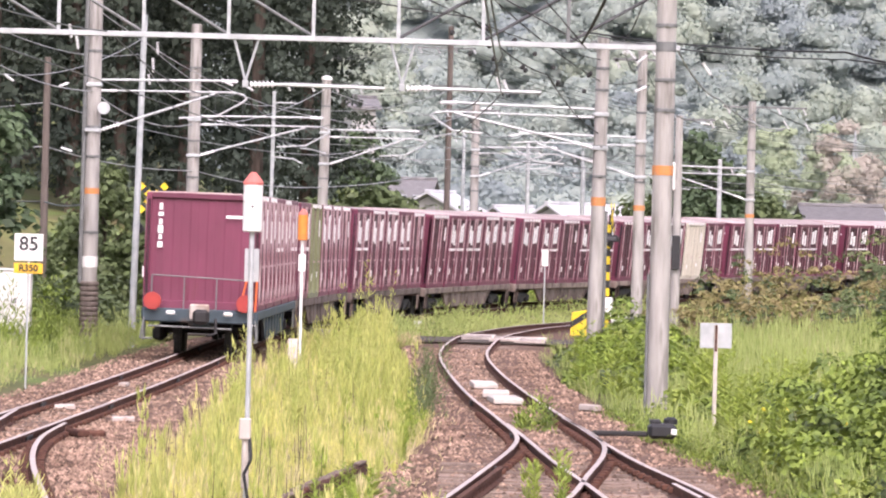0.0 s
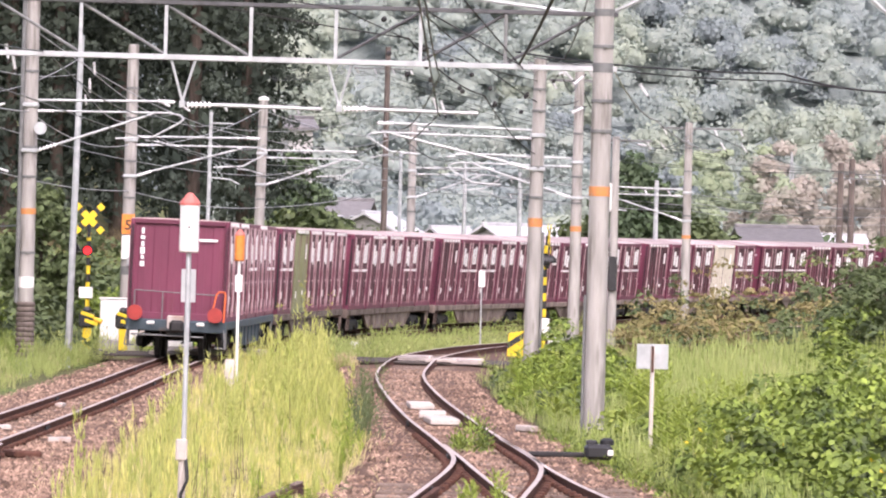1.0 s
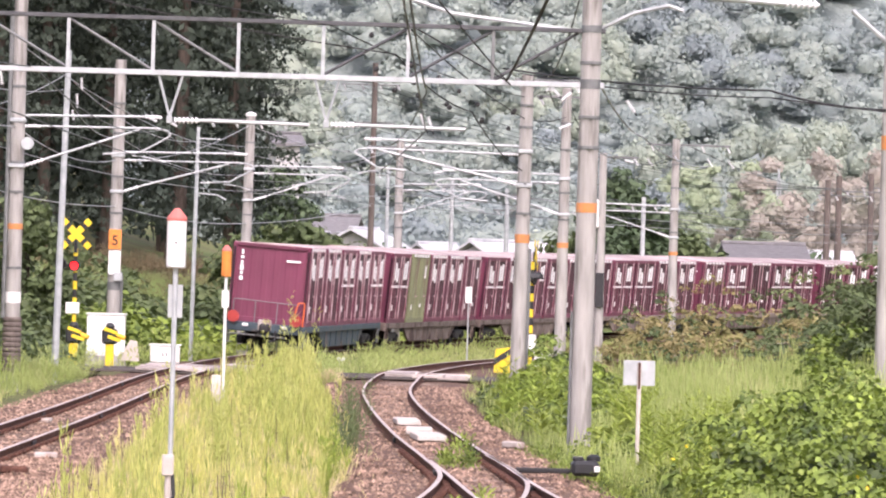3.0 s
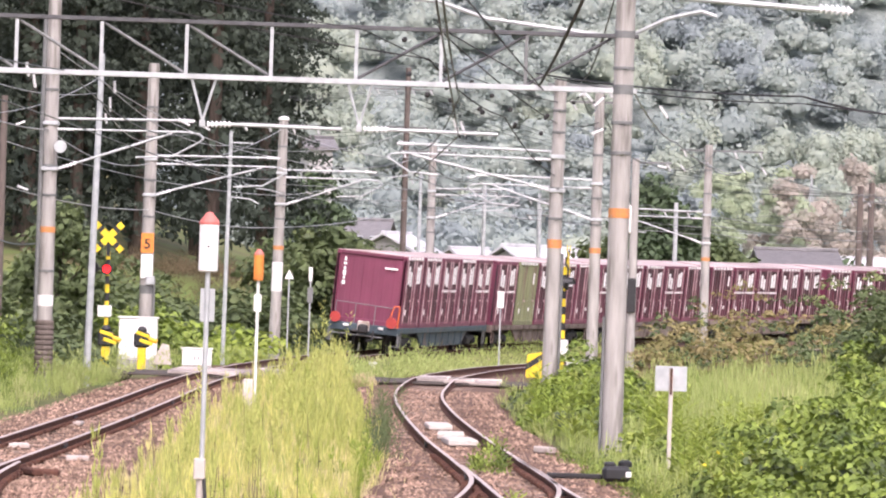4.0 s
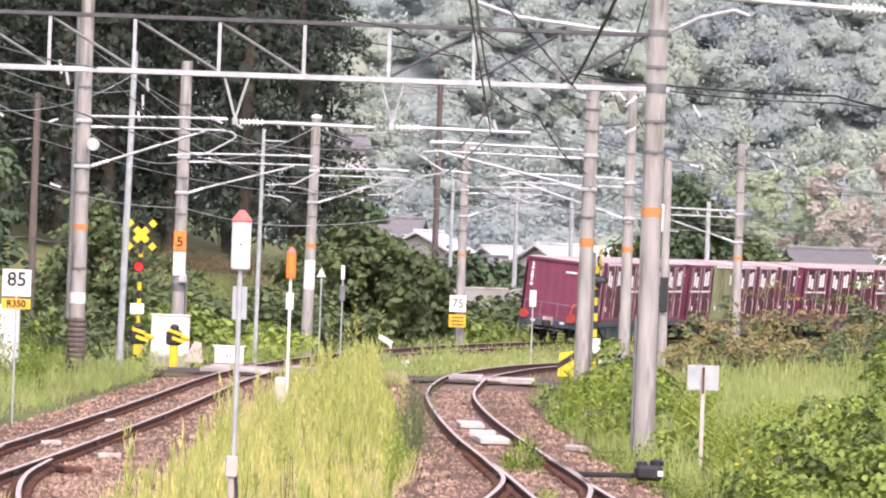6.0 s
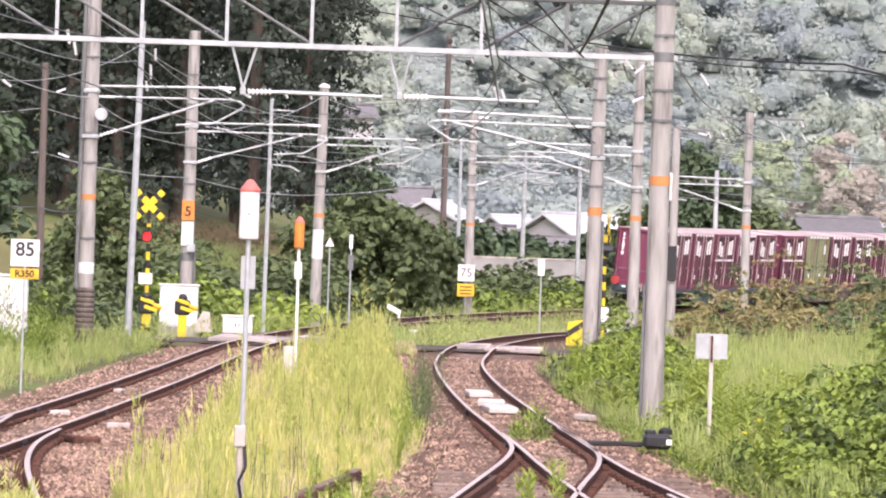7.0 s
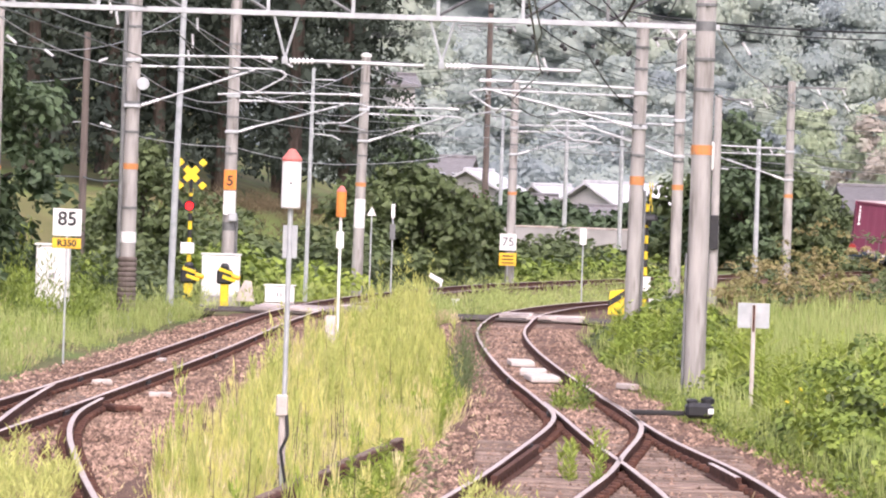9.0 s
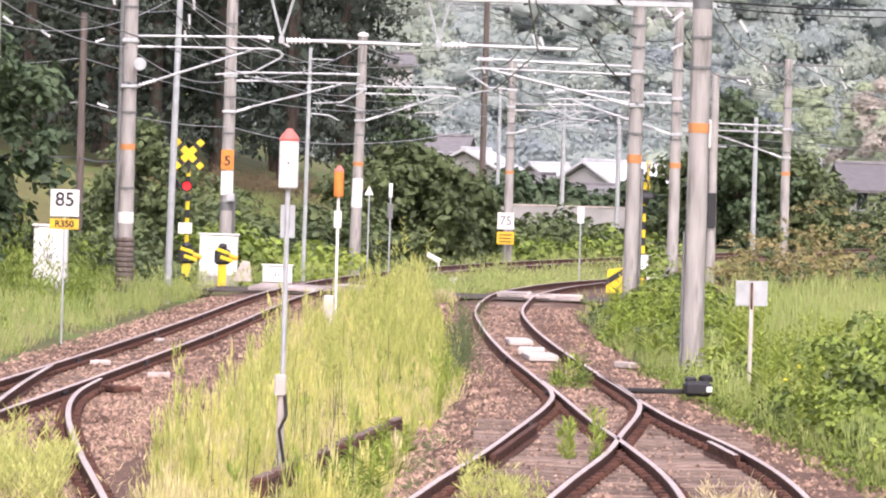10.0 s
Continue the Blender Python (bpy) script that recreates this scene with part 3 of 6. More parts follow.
    for sy in (-1, 1):
        w = Marks(ob)
        for k, hgt in enumerate((0.17, 0.1, 0.14, 0.2, 0.12, 0.15)):
            w.box((-sy * -0.92 if sy > 0 else -0.92, sy * (L / 2 + 0.004), 2.2 - k * 0.165), (0.07 + 0.04 * (k % 2), 0.012, hgt * 0.85))
        w.box((0.72 if sy < 0 else -0.72, sy * (L / 2 + 0.004), 2.02), (0.46, 0.012, 0.06))
    return ob


def wheelset(parent, y, frame_mat):
    bogie = Mesh()
    for sx in (-1, 1):
        bogie.box((sx * 0.98, y, 0.52), (0.14, 2.0, 0.2), 0.04)
        bogie.box((sx * 0.98, y, 0.36), (0.13, 0.7, 0.24), 0.05)
        for q in (-0.9, 0.9):
            bogie.box((sx * 1.0, y + q, 0.43), (0.22, 0.3, 0.3), 0.06)
    bogie.box((0, y, 0.55), (2.0, 0.4, 0.22), 0.04)
    bg = part("bogie", bogie, M_DARK, parent)
    for q in (-0.9, 0.9):
        for sx in (-1, 1):
            w = Mesh()
            w.rod((sx * 0.49, y + q, 0.43), (sx * 0.52, y + q, 0.43), 0.455, n=28)
            w.rod((sx * 0.52, y + q, 0.43), (sx * 0.62, y + q, 0.43), 0.43, n=28)
            w.rod((sx * 0.62, y + q, 0.43), (sx * 0.66, y + q, 0.43), 0.14, n=16)
            part("wheel", w, M_DARK, bg)


def wagon(rear):
    """A container flat wagon, rail level at z 0, long along y."""
    ob = thing("flat_wagon", "blue-grey container flat wagon with red tail discs" if rear else "dusty grey-brown container flat wagon on rusty rails", "wagon")
    paint = M_WAGBLUE if rear else M_WAGGREY
    u = Mesh()
    for sx in (-1, 1):
        u.box((sx * 1.2, 0, 0.9), (0.12, 19.2, 0.2), 0.02)
        # fish-bellied side sill
        poly = [(-5.5, 0.8), (-4.3, 0.3), (4.3, 0.3), (5.5, 0.8)]
        vs = [(sx * 1.1, a, b) for a, b in poly] + [(sx * 1.17, a, b) for a, b in poly]
        sill = Mesh().add(vs, [(0, 1, 2, 3), (7, 6, 5, 4), (0, 4, 5, 1), (1, 5, 6, 2), (2, 6, 7, 3), (3, 7, 4, 0)])
        for y in np.arange(-4.2, 4.3, 1.4):
            sill.box((sx * 1.185, y, 0.56), (0.03, 0.08, 0.46), 0.008)
        part("side_sill", sill, paint, ob)
    u.box((0, 0, 0.8), (0.5, 19.0, 0.35), 0.03)
    for y in (-9.55, 9.55):
        u.box((0, y, 0.86), (2.5, 0.16, 0.3), 0.03)
    for y in np.arange(-8.4, 8.5, 2.1):
        u.box((0, y, 0.9), (2.3, 0.16, 0.14), 0.015)
    part("underframe", u, paint, ob)
    for y in (-7.1, 7.1):
        wheelset(ob, y, paint)
    for e in (-1, 1):
        c = Mesh()
        c.box((0, e * 9.85, 0.85), (0.24, 0.6, 0.24), 0.05)
        c.box((0.06, e * 10.1, 0.85), (0.36, 0.22, 0.32), 0.07)
        part("coupler", c, M_DARK, ob)
        a = Mesh()
        a.pipe([(0.35, e * 9.62, 0.8), (0.38, e * 9.9, 0.5), (0.2, e * 10.05, 0.45)], 0.03)
        part("brake_hose", a, M_DARK, ob)
        for sx in (-1, 1):
            st = Mesh()
            st.pipe([(sx * 1.22, e * 9.4, 0.8), (sx * 1.22, e * 9.4, 0.32), (sx * 1.22, e * 9.0, 0.32), (sx * 1.22, e * 9.0, 0.8)], 0.022)
            part("step", st, M_STEEL if rear else paint, ob)
    if rear:
        y = -9.72
        h = Mesh()
        h.pipe([(-1.05, y, 1.0), (-1.05, y, 1.72), (1.05, y, 1.66)], 0.018)
        for x in (-0.35, 0.35):
            h.rod((x, y, 1.0), (x, y, 1.69), 0.016)
        h.rod((-1.1, y, 0.62), (0.7, y, 0.6), 0.022)
        part("handrail", h, M_STEEL, ob)
        for x in (-1.02, 0.98):
            d = Mesh()
            d.rod((x, y - 0.05, 1.16), (x, y - 0.09, 1.16), 0.19, n=24)
            d.rod((x, y - 0.09, 1.16), (x, y - 0.1, 1.16), 0.16, n=24)
            part("tail_disc", d, M_TAILRED, ob, "red round tail disc")
        o = Mesh()
        o.pipe([(0.85, y - 0.06, 1.0), (1.0, y - 0.06, 1.68), (1.05, y - 0.06, 1.75), (1.2, y - 0.06, 1.75), (1.22, y - 0.06, 1.68), (1.2, y - 0.06, 1.0)], 0.025)
        part("ladder_rail", o, M_ORED, ob, "orange-red bent handrail")
        b = Mesh()
        b.box((0, y - 0.02, 0.95), (0.42, 0.12, 0.34), 0.03)
        part("number_plate", b, M_SLAB, ob, "dirty pale plate")
        for x in (-0.62, 0.62):
            g = Mesh()
            g.box((x, y - 0.04, 0.92), (0.2, 0.06, 0.09), 0.03)
            part("bracket", g, M_WHITE, ob)
        for sx in (-1, 1):
            k = Mesh()
            k.pipe([(sx * 1.2, y + 0.1, 0.8), (sx * 1.26, y, 0.35), (sx * 1.0, y, 0.35)], 0.02)
            part("step", k, M_STEEL, ob)
    return ob


TRAIN = []
proto = {}
for col, marks in (("m", 0), ("m", 1), ("m", 2), ("m", 3), ("c", 0), ("o", 0)):
    proto[col, marks] = None
LOADS = ["33232", "2o330", "13310", "02233", "31012", "023c1", "22013", "10233", "23310", "30122"]


def place_train():
    for w, load in enumerate(LOADS):
        wg = wagon(w == 0) if w < 2 else copy_thing(TRAIN[6][0], Matrix())
        tagged(wg, group="wagons of the freight train")
        TRAIN.append((wg, w, None))
        for k, ch in enumerate(load):
            key = ("c", 0) if ch == "c" else ("o", 0) if ch == "o" else ("m", int(ch))
            if proto[key] is None:
                proto[key] = container(*key)
                c = proto[key]
            else:
                c = copy_thing(proto[key], Matrix())
            tagged(c, group="containers of the freight train")
            TRAIN.append((c, w, (k - 2) * 3.87))


place_train()


def tail_at(t):
    """Metres that the train's tail has gone at t seconds."""
    return float(np.interp(t, [0, 2, 5, 7.5, 8.5, 10], [0.0, 33.43, 81.7, 119.6, 137.0, 162.0]))


def motions():
    for ob, w, dy in TRAIN:
        rows = []
        for i in range(21):
            t = i * 0.5
            s = tail_at(t) + w * WAGON + HALF
            p1, p2 = main_pose(s - 7.1), main_pose(s + 7.1)
            mid = (p1.translation + p2.translation) / 2
            d = p2.translation - p1.translation
            yaw, pitch = math.atan2(d.x, d.y), math.atan2(d.z, math.hypot(d.x, d.y))
            c = main_line(s)[2]
            m = Matrix.Translation(mid) @ Matrix.Rotation(-yaw, 4, "Z") @ Matrix.Rotation(pitch, 4, "X") @ Matrix.Rotation(c, 4, "Y")
            if dy is not None:
                m = m @ Matrix.Translation((0, dy, 1.0))
            rows.append((t, m))
        walk(ob, rows)


# ---- poles, arms and portal ----
def base_z(x, y):
    return float(ground_z(x, y)) - 0.3


def pole(x, y, top, r, label, mat_=None, bands=(), r_top=None, lean=0.0, name="concrete_pole", cat="utility pole"):
    """A tapered round pole with its foot in the ground. bands: (height, length, material)."""
    z0 = base_z(x, y)
    ob = thing(name, label, cat, pose(x, y, 0, 0, lean, 0), group="line-side poles")
    r_top = r_top or r * 0.78
    m = Mesh()
    rows = [(r, z0)] + [(r + (r_top - r) * k / 8, z0 + (top - z0) * k / 8) for k in range(1, 9)] + [(r_top * 0.8, top + 0.02)]
    m.turned(rows, n=20)
    part("shaft", m, mat_ or M_CONC, ob)
    rad = lambda z: r + (r_top - r) * (z - z0) / (top - z0)
    for z, ln, bm in bands:
        b = Mesh()
        b.turned([(rad(z) + 0.004, z - ln / 2), (rad(z) + 0.007, z - ln / 2 + 0.01), (rad(z) + 0.007, z + ln / 2 - 0.01), (rad(z) + 0.004, z + ln / 2)], n=20)
        part("band", b, bm, ob)
    return ob, rad


def insulator(m, a, b, r=0.055, mi=0):
    """Ribbed porcelain along the line from a to b."""
    a, b = Vector(a), Vector(b)
    n = 6
    for k in range(n):
        p, q = a + (b - a) * (k / n), a + (b - a) * ((k + 0.55) / n)
        m.rod(p, q, r, r * 0.7, n=10, mi=mi)
        m.rod(q, a + (b - a) * ((k + 1) / n), r * 0.4, n=8, mi=mi)


def arm(ob, rad, side, reach, z=6.2, k=1.0):
    """A tubular swing arm for the overhead line on a pole, towards side."""
    m = Mesh()
    root = side * rad(z) * 0.9
    tip = side * reach
    low = z - 1.2 * k
    m.pipe([(root, 0, z - 0.25 * k), (tip - side * 0.35, 0, z - 0.22 * k), (tip - side * 0.08, 0, z - 0.27 * k), (tip, 0, z - 0.36 * k), (tip - side * 0.1, 0, z - 0.45 * k), (tip - side * 0.72 * k, 0, z - 0.8 * k), (tip - side * 1.6 * k, 0, z - 0.86 * k)], 0.024, n=8)
    m.rod((root + side * 0.5, 0, low + 0.17 * k), (tip - side * 0.75 * k, 0, z - 0.26 * k), 0.03, n=8)
    m.rod((root, 0, z), (tip - side * 0.6, 0, z + 0.05), 0.03, n=8)
    m.pipe([(tip - side * 0.9 * k, 0, z - 0.88 * k), (tip - side * 0.5 * k, 0.05, z - 0.92 * k), (tip - side * 0.1, 0.05, z - 1.02 * k)], 0.018)
    a = part("swing_arm", m, M_GALV, ob, "galvanised tubular swing arm")
    c = Mesh()
    insulator(c, (root, 0, low), (root + side * 0.5, 0, low + 0.17 * k))
    part("insulator", c, M_CERAM, a, "white ribbed insulator")
    c = Mesh()
    insulator(c, (tip - side * 0.6, 0, z + 0.05), (tip - side * 0.22, 0, z + 0.04), 0.06)
    part("insulator", c, M_CERAM, a, "white ribbed insulator")
    c = Mesh()
    insulator(c, (root + side * 0.02, 0, z - 0.25 * k), (root + side * 0.42, 0, z - 0.25 * k), 0.045)
    part("insulator", c, M_CERAM, a, "white ribbed insulator")
    for q in (low, z - 0.12):
        m = Mesh()
        m.box((0, 0, q), (2 * rad(q) + 0.05, 2 * rad(q) + 0.05, 0.1), 0.02)
        part("clamp", m, M_GALV, a)


def crossarm(ob, z, x0, x1, n=3, y=0.0, mat_=None):
    m = Mesh()
    m.box(((x0 + x1) / 2, y + 0.12, z), (abs(x1 - x0), 0.075, 0.075), 0.01)
    c = part("crossarm", m, mat_ or M_STEEL, ob)
    for k in range(n):
        x = x0 + (x1 - x0) * (k + 0.15) / (n - 0.7) if n > 1 else x1
        q = Mesh()
        insulator(q, (x, y + 0.12, z - 0.03), (x + 0.12, y + 0.12, z - 0.26), 0.06)
        part("insulator", q, M_CERAM, c, "white ribbed insulator")


GREY = "tall weathered concrete overhead-line pole"
F, rF = pole(4.22, 82, 10.2, 0.18, "weathered concrete portal pole with an orange band", bands=[(3.91, 0.16, M_BAND), (5.95, 0.16, M_STEEL), (6.86, 0.12, M_STEEL)], r_top=0.155)
A, rA = pole(-7.46, 118, 10.5, 0.19, "weathered concrete pole wrapped in dark ribbed sheathing at its foot", bands=[(3.58, 0.14, M_BAND), (1.9, 0.26, M_WHITE)])
for k in range(11):
    w = Mesh()
    w.turned([(0.205, 0.12 + k * 0.12), (0.228, 0.15 + k * 0.12), (0.228, 0.2 + k * 0.12), (0.205, 0.235 + k * 0.12)], n=20)
    part("sleeve_ring", w, M_POLEWOOD, A, "dark ribbed sheathing")
arm(A, rA, 1, 3.62, 6.22)
w = Mesh()
w.rod((0.25, -0.25, 5.55), (0.25, -0.32, 5.55), 0.15, n=20)
part("balance_wheel", w, M_GALV, A)
P5, r5 = pole(-6.47, 150, 8.9, 0.21, "concrete pole with an orange number board", bands=[(2.1, 0.25, M_STEEL)], lean=0.2)
w = Mesh()
w.box((0, -0.225, 3.5), (0.38, 0.02, 0.6), 0.008)
nb = part("number_board", w, M_ORANGE, P5, "orange board")
w = Mesh()
w.box((0, -0.225, 2.8), (0.36, 0.02, 0.72), 0.008)
part("white_board", w, M_WHITE, P5)
arm(P5, r5, 1, 4.1, 6.15)
D, rD = pole(-2.93, 172, 8.0, 0.20, "pale concrete overhead-line pole with a faded orange band", bands=[(3.6, 0.14, M_BAND), (2.6, 1.0, M_WHITE)], lean=0.6)
arm(D, rD, 1, 3.5, 6.3)
w = Mesh()
w.turned([(0.15, 8.0), (0.19, 8.02), (0.19, 8.1), (0.05, 8.16)], n=18)
part("cap", w, M_WHITE, D, "white pole cap")
crossarm(D, 7.85, -1.5, 1.25, 4)
P75, r75 = pole(2.78, 204, 8.25, 0.2, GREY, bands=[(3.6, 0.12, M_BAND)])
arm(P75, r75, 1, 3.6, 6.4)
crossarm(P75, 7.9, -1.4, 1.0, 3)
E, rE = pole(4.42, 115, 7.4, 0.185, "weathered concrete overhead-line pole with an orange band", bands=[(3.62, 0.2, M_BAND)], lean=0.4)
arm(E, rE, -1, 3.95, 5.75, 0.75)
crossarm(E, 7.3, -0.3, 1.2, 3)
Hp, rH = pole(7.03, 150, 8.45, 0.185, GREY + " with an orange band", bands=[(3.72, 0.16, M_BAND)])
arm(Hp, rH, -1, 3.9, 5.85)
crossarm(Hp, 8.2, -0.9, 0.5, 3)
P6, r6 = pole(9.0, 165, 6.9, 0.16, GREY)
crossarm(P6, 6.8, -0.2, 1.2, 2)
Gp, rG = pole(13.14, 190, 8.15, 0.19, GREY + " with an orange band", bands=[(3.79, 0.14, M_BAND)])
arm(Gp, rG, -1, 3.9, 5.6)
crossarm(Gp, 7.95, -1.1, 2.1, 4)
N, rN = pole(10.1, 90, 9.5, 0.17, "weathered concrete pole with an orange band", bands=[(5.36, 0.26, M_BAND)])
w = Mesh()
w.pipe([(0, 0, 7.1), (-0.75, 0, 7.75)], 0.045)
part("stay_arm", w, M_GALV, N)
pole(-10.18, 140, 7.45, 0.12, "slim dark timber utility pole", M_POLEWOOD, name="timber_pole")
w = pole(-9.95, 110, 8.0, 0.13, "slim concrete utility pole", bands=[(3.4, 0.1, M_BAND)])[0]
pole(-6.97, 128, 8.2, 0.095, "slim galvanised steel pole", M_GALV, lean=0.9, name="steel_pole")
T2, rT2 = pole(-4.5, 165, 7.35, 0.075, "thin galvanised steel pole", M_GALV, lean=0.3, name="steel_pole")
for line in ([(0, 0, 7.0), (0.75, 0, 7.0)], [(0, 0, 5.2), (0.7, 0, 5.15), (1.0, 0, 5.0)]):
    w = Mesh()
    w.pipe(line, 0.025)
    part("bracket", w, M_GALV, T2)
FP, rFP = pole(1.92, 235, 12.6, 0.16, "tall dark timber utility pole", M_POLEWOOD, name="timber_pole")
crossarm(FP, 11.6, -1.6, 1.2, 4)
crossarm(FP, 9.8, -1.0, 1.0, 3)
for x, y, top in ((26.2, 262, 8.3), (27.2, 266, 8.6), (31.0, 285, 9.2)):
    q, _ = pole(x, y, top, 0.2, "dark timber utility pole beside the curve", M_POLEWOOD, name="timber_pole")
    crossarm(q, top - 0.8, -0.6, 2.4, 4)
for x, y, top in ((6.2, 255, 7.6), (9.3, 262, 6.6), (10.6, 300, 8.0), (3.4, 300, 9.0), (14.6, 232, 6.6)):
    q, _ = pole(x, y, top, 0.13, "slim pale utility pole in the village", M_GALV, name="steel_pole")
    crossarm(q, top - 0.4, -0.7, 0.7, 2)

for ob, rad, heights in ((A, rA, (2.6, 4.4, 5.1, 6.9)), (P5, r5, (4.3, 5.4, 6.7, 7.6)), (D, rD, (4.6, 5.4, 7.1)), (E, rE, (4.2, 4.9, 6.2, 6.7)), (Hp, rH, (4.5, 5.3, 6.6, 7.4)), (F, rF, (4.9, 5.4, 6.3)), (Gp, rG, (4.6, 6.3, 7.2)), (P75, r75, (4.6, 5.6, 7.1))):
    for z in heights:
        w = Mesh()
        w.turned([(rad(z) + 0.003, z - 0.03), (rad(z) + 0.014, z - 0.025), (rad(z) + 0.014, z + 0.025), (rad(z) + 0.003, z + 0.03)], n=20)
        w.box((0.02, -rad(z) - 0.03, z), (0.07, 0.05, 0.06), 0.01)
        part("strap", w, M_STEEL, ob, "dull steel strap")
for ob, rad, side, z0, z1, r in ((A, rA, -1, 1.4, 8.6, 0.055), (P5, r5, 1, -0.2, 2.4, 0.045), (E, rE, 1, -0.2, 3.4, 0.035), (F, rF, -1, -0.2, 2.2, 0.025)):
    w = Mesh()
    w.rod((side * (rad(z0) + r * 0.8), -0.03, z0), (side * (rad(z1) + r * 0.8), -0.03, z1), r, n=10)
    part("conduit", w, M_STEEL, ob, "dark conduit along the shaft")
w = Mesh()
w.box((0.12, -0.25, 2.38), (0.26, 0.14, 0.26), 0.02)
part("junction_box", w, M_GALV, P5, "small pale junction box")
w = Mesh()
w.box((-0.2, -0.1, 4.9), (0.2, 0.1, 0.95), 0.045)
part("cover", w, M_WHITE, P6, "white rounded cover")
w = Mesh()
w.box((-0.02, -0.22, 2.37), (0.28, 0.1, 1.14), 0.02)
part("cable_trunk", w, M_BLACK, P6, "black cable trunk")

portal = thing("portal_beam", "galvanised lattice portal beam spanning the tracks", "portal beam", pose(0, 82, 0))
b = Mesh()
b.box((-2.0, 0, 6.83), (12.9, 0.1, 0.07), 0.008)
part("upper_chord", b, M_BEAM, portal)
b = Mesh()
b.box((-2.0, 0, 5.93), (12.9, 0.1, 0.09), 0.008)
part("lower_chord", b, M_GALV, portal)
for k in range(9):
    x = 2.6 - 1.4 * k
    b = Mesh()
    b.box((x, 0, 6.38), (0.06, 0.06, 0.82), 0.006)
    part("post", b, M_GALV if x < 2 else M_STEEL, portal)
    b = Mesh()
    b.rod((x, 0.03, 5.97), (x + (1.4 if x > -1 else -1.4), 0.03, 6.79), 0.026)
    part("brace", b, M_BEAM if x > -0.5 else M_STEEL, portal)
for x in (-2.7, -0.12):
    b = Mesh()
    b.pipe([(x - 0.2, 0, 5.9), (x, 0, 5.2), (x + 0.2, 0, 5.9)], 0.024)
    b.box((x, 0, 5.16), (0.1, 0.1, 0.12), 0.01)
    hg = part("hanger", b, M_GALV, portal)
    c = Mesh()
    insulator(c, (x + 0.08, 0, 5.15), (x + 0.5, 0, 5.16), 0.06)
    part("insulator", c, M_CERAM, hg, "white ribbed insulator")
    b = Mesh()
    b.rod((x + 0.5, 0, 5.16), (x + 2.3, 0, 5.14), 0.03)
    part("tube", b, M_GALV, hg)
pole(-8.35, 82, 10, 0.18, "weathered concrete portal pole")
# nearer pull-off arms on the portal pole
b = Mesh()
b.pipe([(0, 0.1, 6.8), (0.7, 0, 7.15), (1.25, -0.1, 7.28), (1.5, -0.1, 7.2)], 0.035)
part("curved_bracket", b, M_GALV, F)
b = Mesh()
b.pipe([(0, 0.1, 6.8), (-2.3, 0, 7.05), (-3.1, -0.1, 7.3), (-3.9, -0.1, 7.36)], 0.035)
part("curved_bracket", b, M_GALV, F)
b = Mesh()
b.rod((0, 0, 7.55), (3.2, 0, 7.38), 0.05)
b.rod((0, 0, 7.62), (-7.5, 0, 7.55), 0.05)
ra = part("cross_tube", b, M_GALV, F)
for x in (3.2, -7.1):
    c = Mesh()
    insulator(c, (x, 0, 7.4), (x + 0.55, 0, 7.37), 0.09)
    part("insulator", c, M_CERAM, ra, "white ribbed insulator")


# ---- wires ----
def wire(pts, sag, r, material, label, name="overhead_wire"):
    """A wire hanging from point to point."""
    cu = bpy.data.curves.new(name, "CURVE")
    cu.dimensions, cu.bevel_depth, cu.bevel_resolution = "3D", r, 1
    out = []
    for a, b in zip(pts[:-1], pts[1:]):
        a, b = Vector(a), Vector(b)
        for k in range(14):
            t = k / 14
            out.append(a + (b - a) * t - Vector((0, 0, 4 * sag * t * (1 - t))))
    out.append(Vector(pts[-1]))
    sp = cu.splines.new("POLY")
    sp.points.add(len(out) - 1)
    for p, q in zip(sp.points, out):
        p.co = (*q, 1)
    cu.materials.append(material)
    return tagged(new(name, cu), label, "wire", "overhead wires")


def on_main(s, dx, z):
    return main_pose(s) @ Vector((dx, 0, z))


tips = [-75, -24, 11.3, 44, 67, 102, 140, 180, 220]
wire([on_main(s, 0.18 * (-1) ** i, 5.15) for i, s in enumerate(tips)], 0.03, 0.011, M_WIRE, "dark contact wire above the main line")
wire([on_main(s, 0.1 * (-1) ** i, 5.98) for i, s in enumerate(tips)], 0.42, 0.012, M_WIRE, "messenger wire above the main line")
side_y = [20, 82, 115, 150, 187, 225, 270]
wire([(float(right_x(y)) - 0.3, y, 5.1) for y in side_y], 0.03, 0.011, M_WIRE, "dark contact wire above the second track")
wire([(float(right_x(y)) - 0.3, y, 5.75) for y in side_y], 0.35, 0.012, M_WIRE, "messenger wire above the second track")
for i in range(len(tips) - 1):
    for k in range(1, 9):
        t = k / 9
        s = tips[i] + (tips[i + 1] - tips[i]) * t
        z1 = 5.98 - 0.42 * 4 * t * (1 - t)
        if 0 < s < 190:
            wire([on_main(s, 0, 5.13), on_main(s, 0, z1)], 0, 0.006, M_WIRE, "thin dropper between contact and messenger wires", "dropper_wire")
wire([(4.2, 30, 7.6), (4.2, 82, 8.3), (4.9, 115, 7.35), (7.0, 150, 8.2), (9.4, 165, 6.8), (13.5, 190, 8.0), (27, 262, 7.9)], 0.5, 0.016, M_WIRE, "dark feeder cable along the poles")
wire([(3.9, 115, 7.55), (7.9, 90, 6.25), (10.1, 88, 5.9), (16, 80, 5.6)], 0.1, 0.02, M_DARK, "thick black cable strung between poles")
wire([(4.3, 115, 7.45), (7.9, 90, 6.12), (16, 80, 5.3)], 0.12, 0.014, M_DARK, "black cable strung between poles")
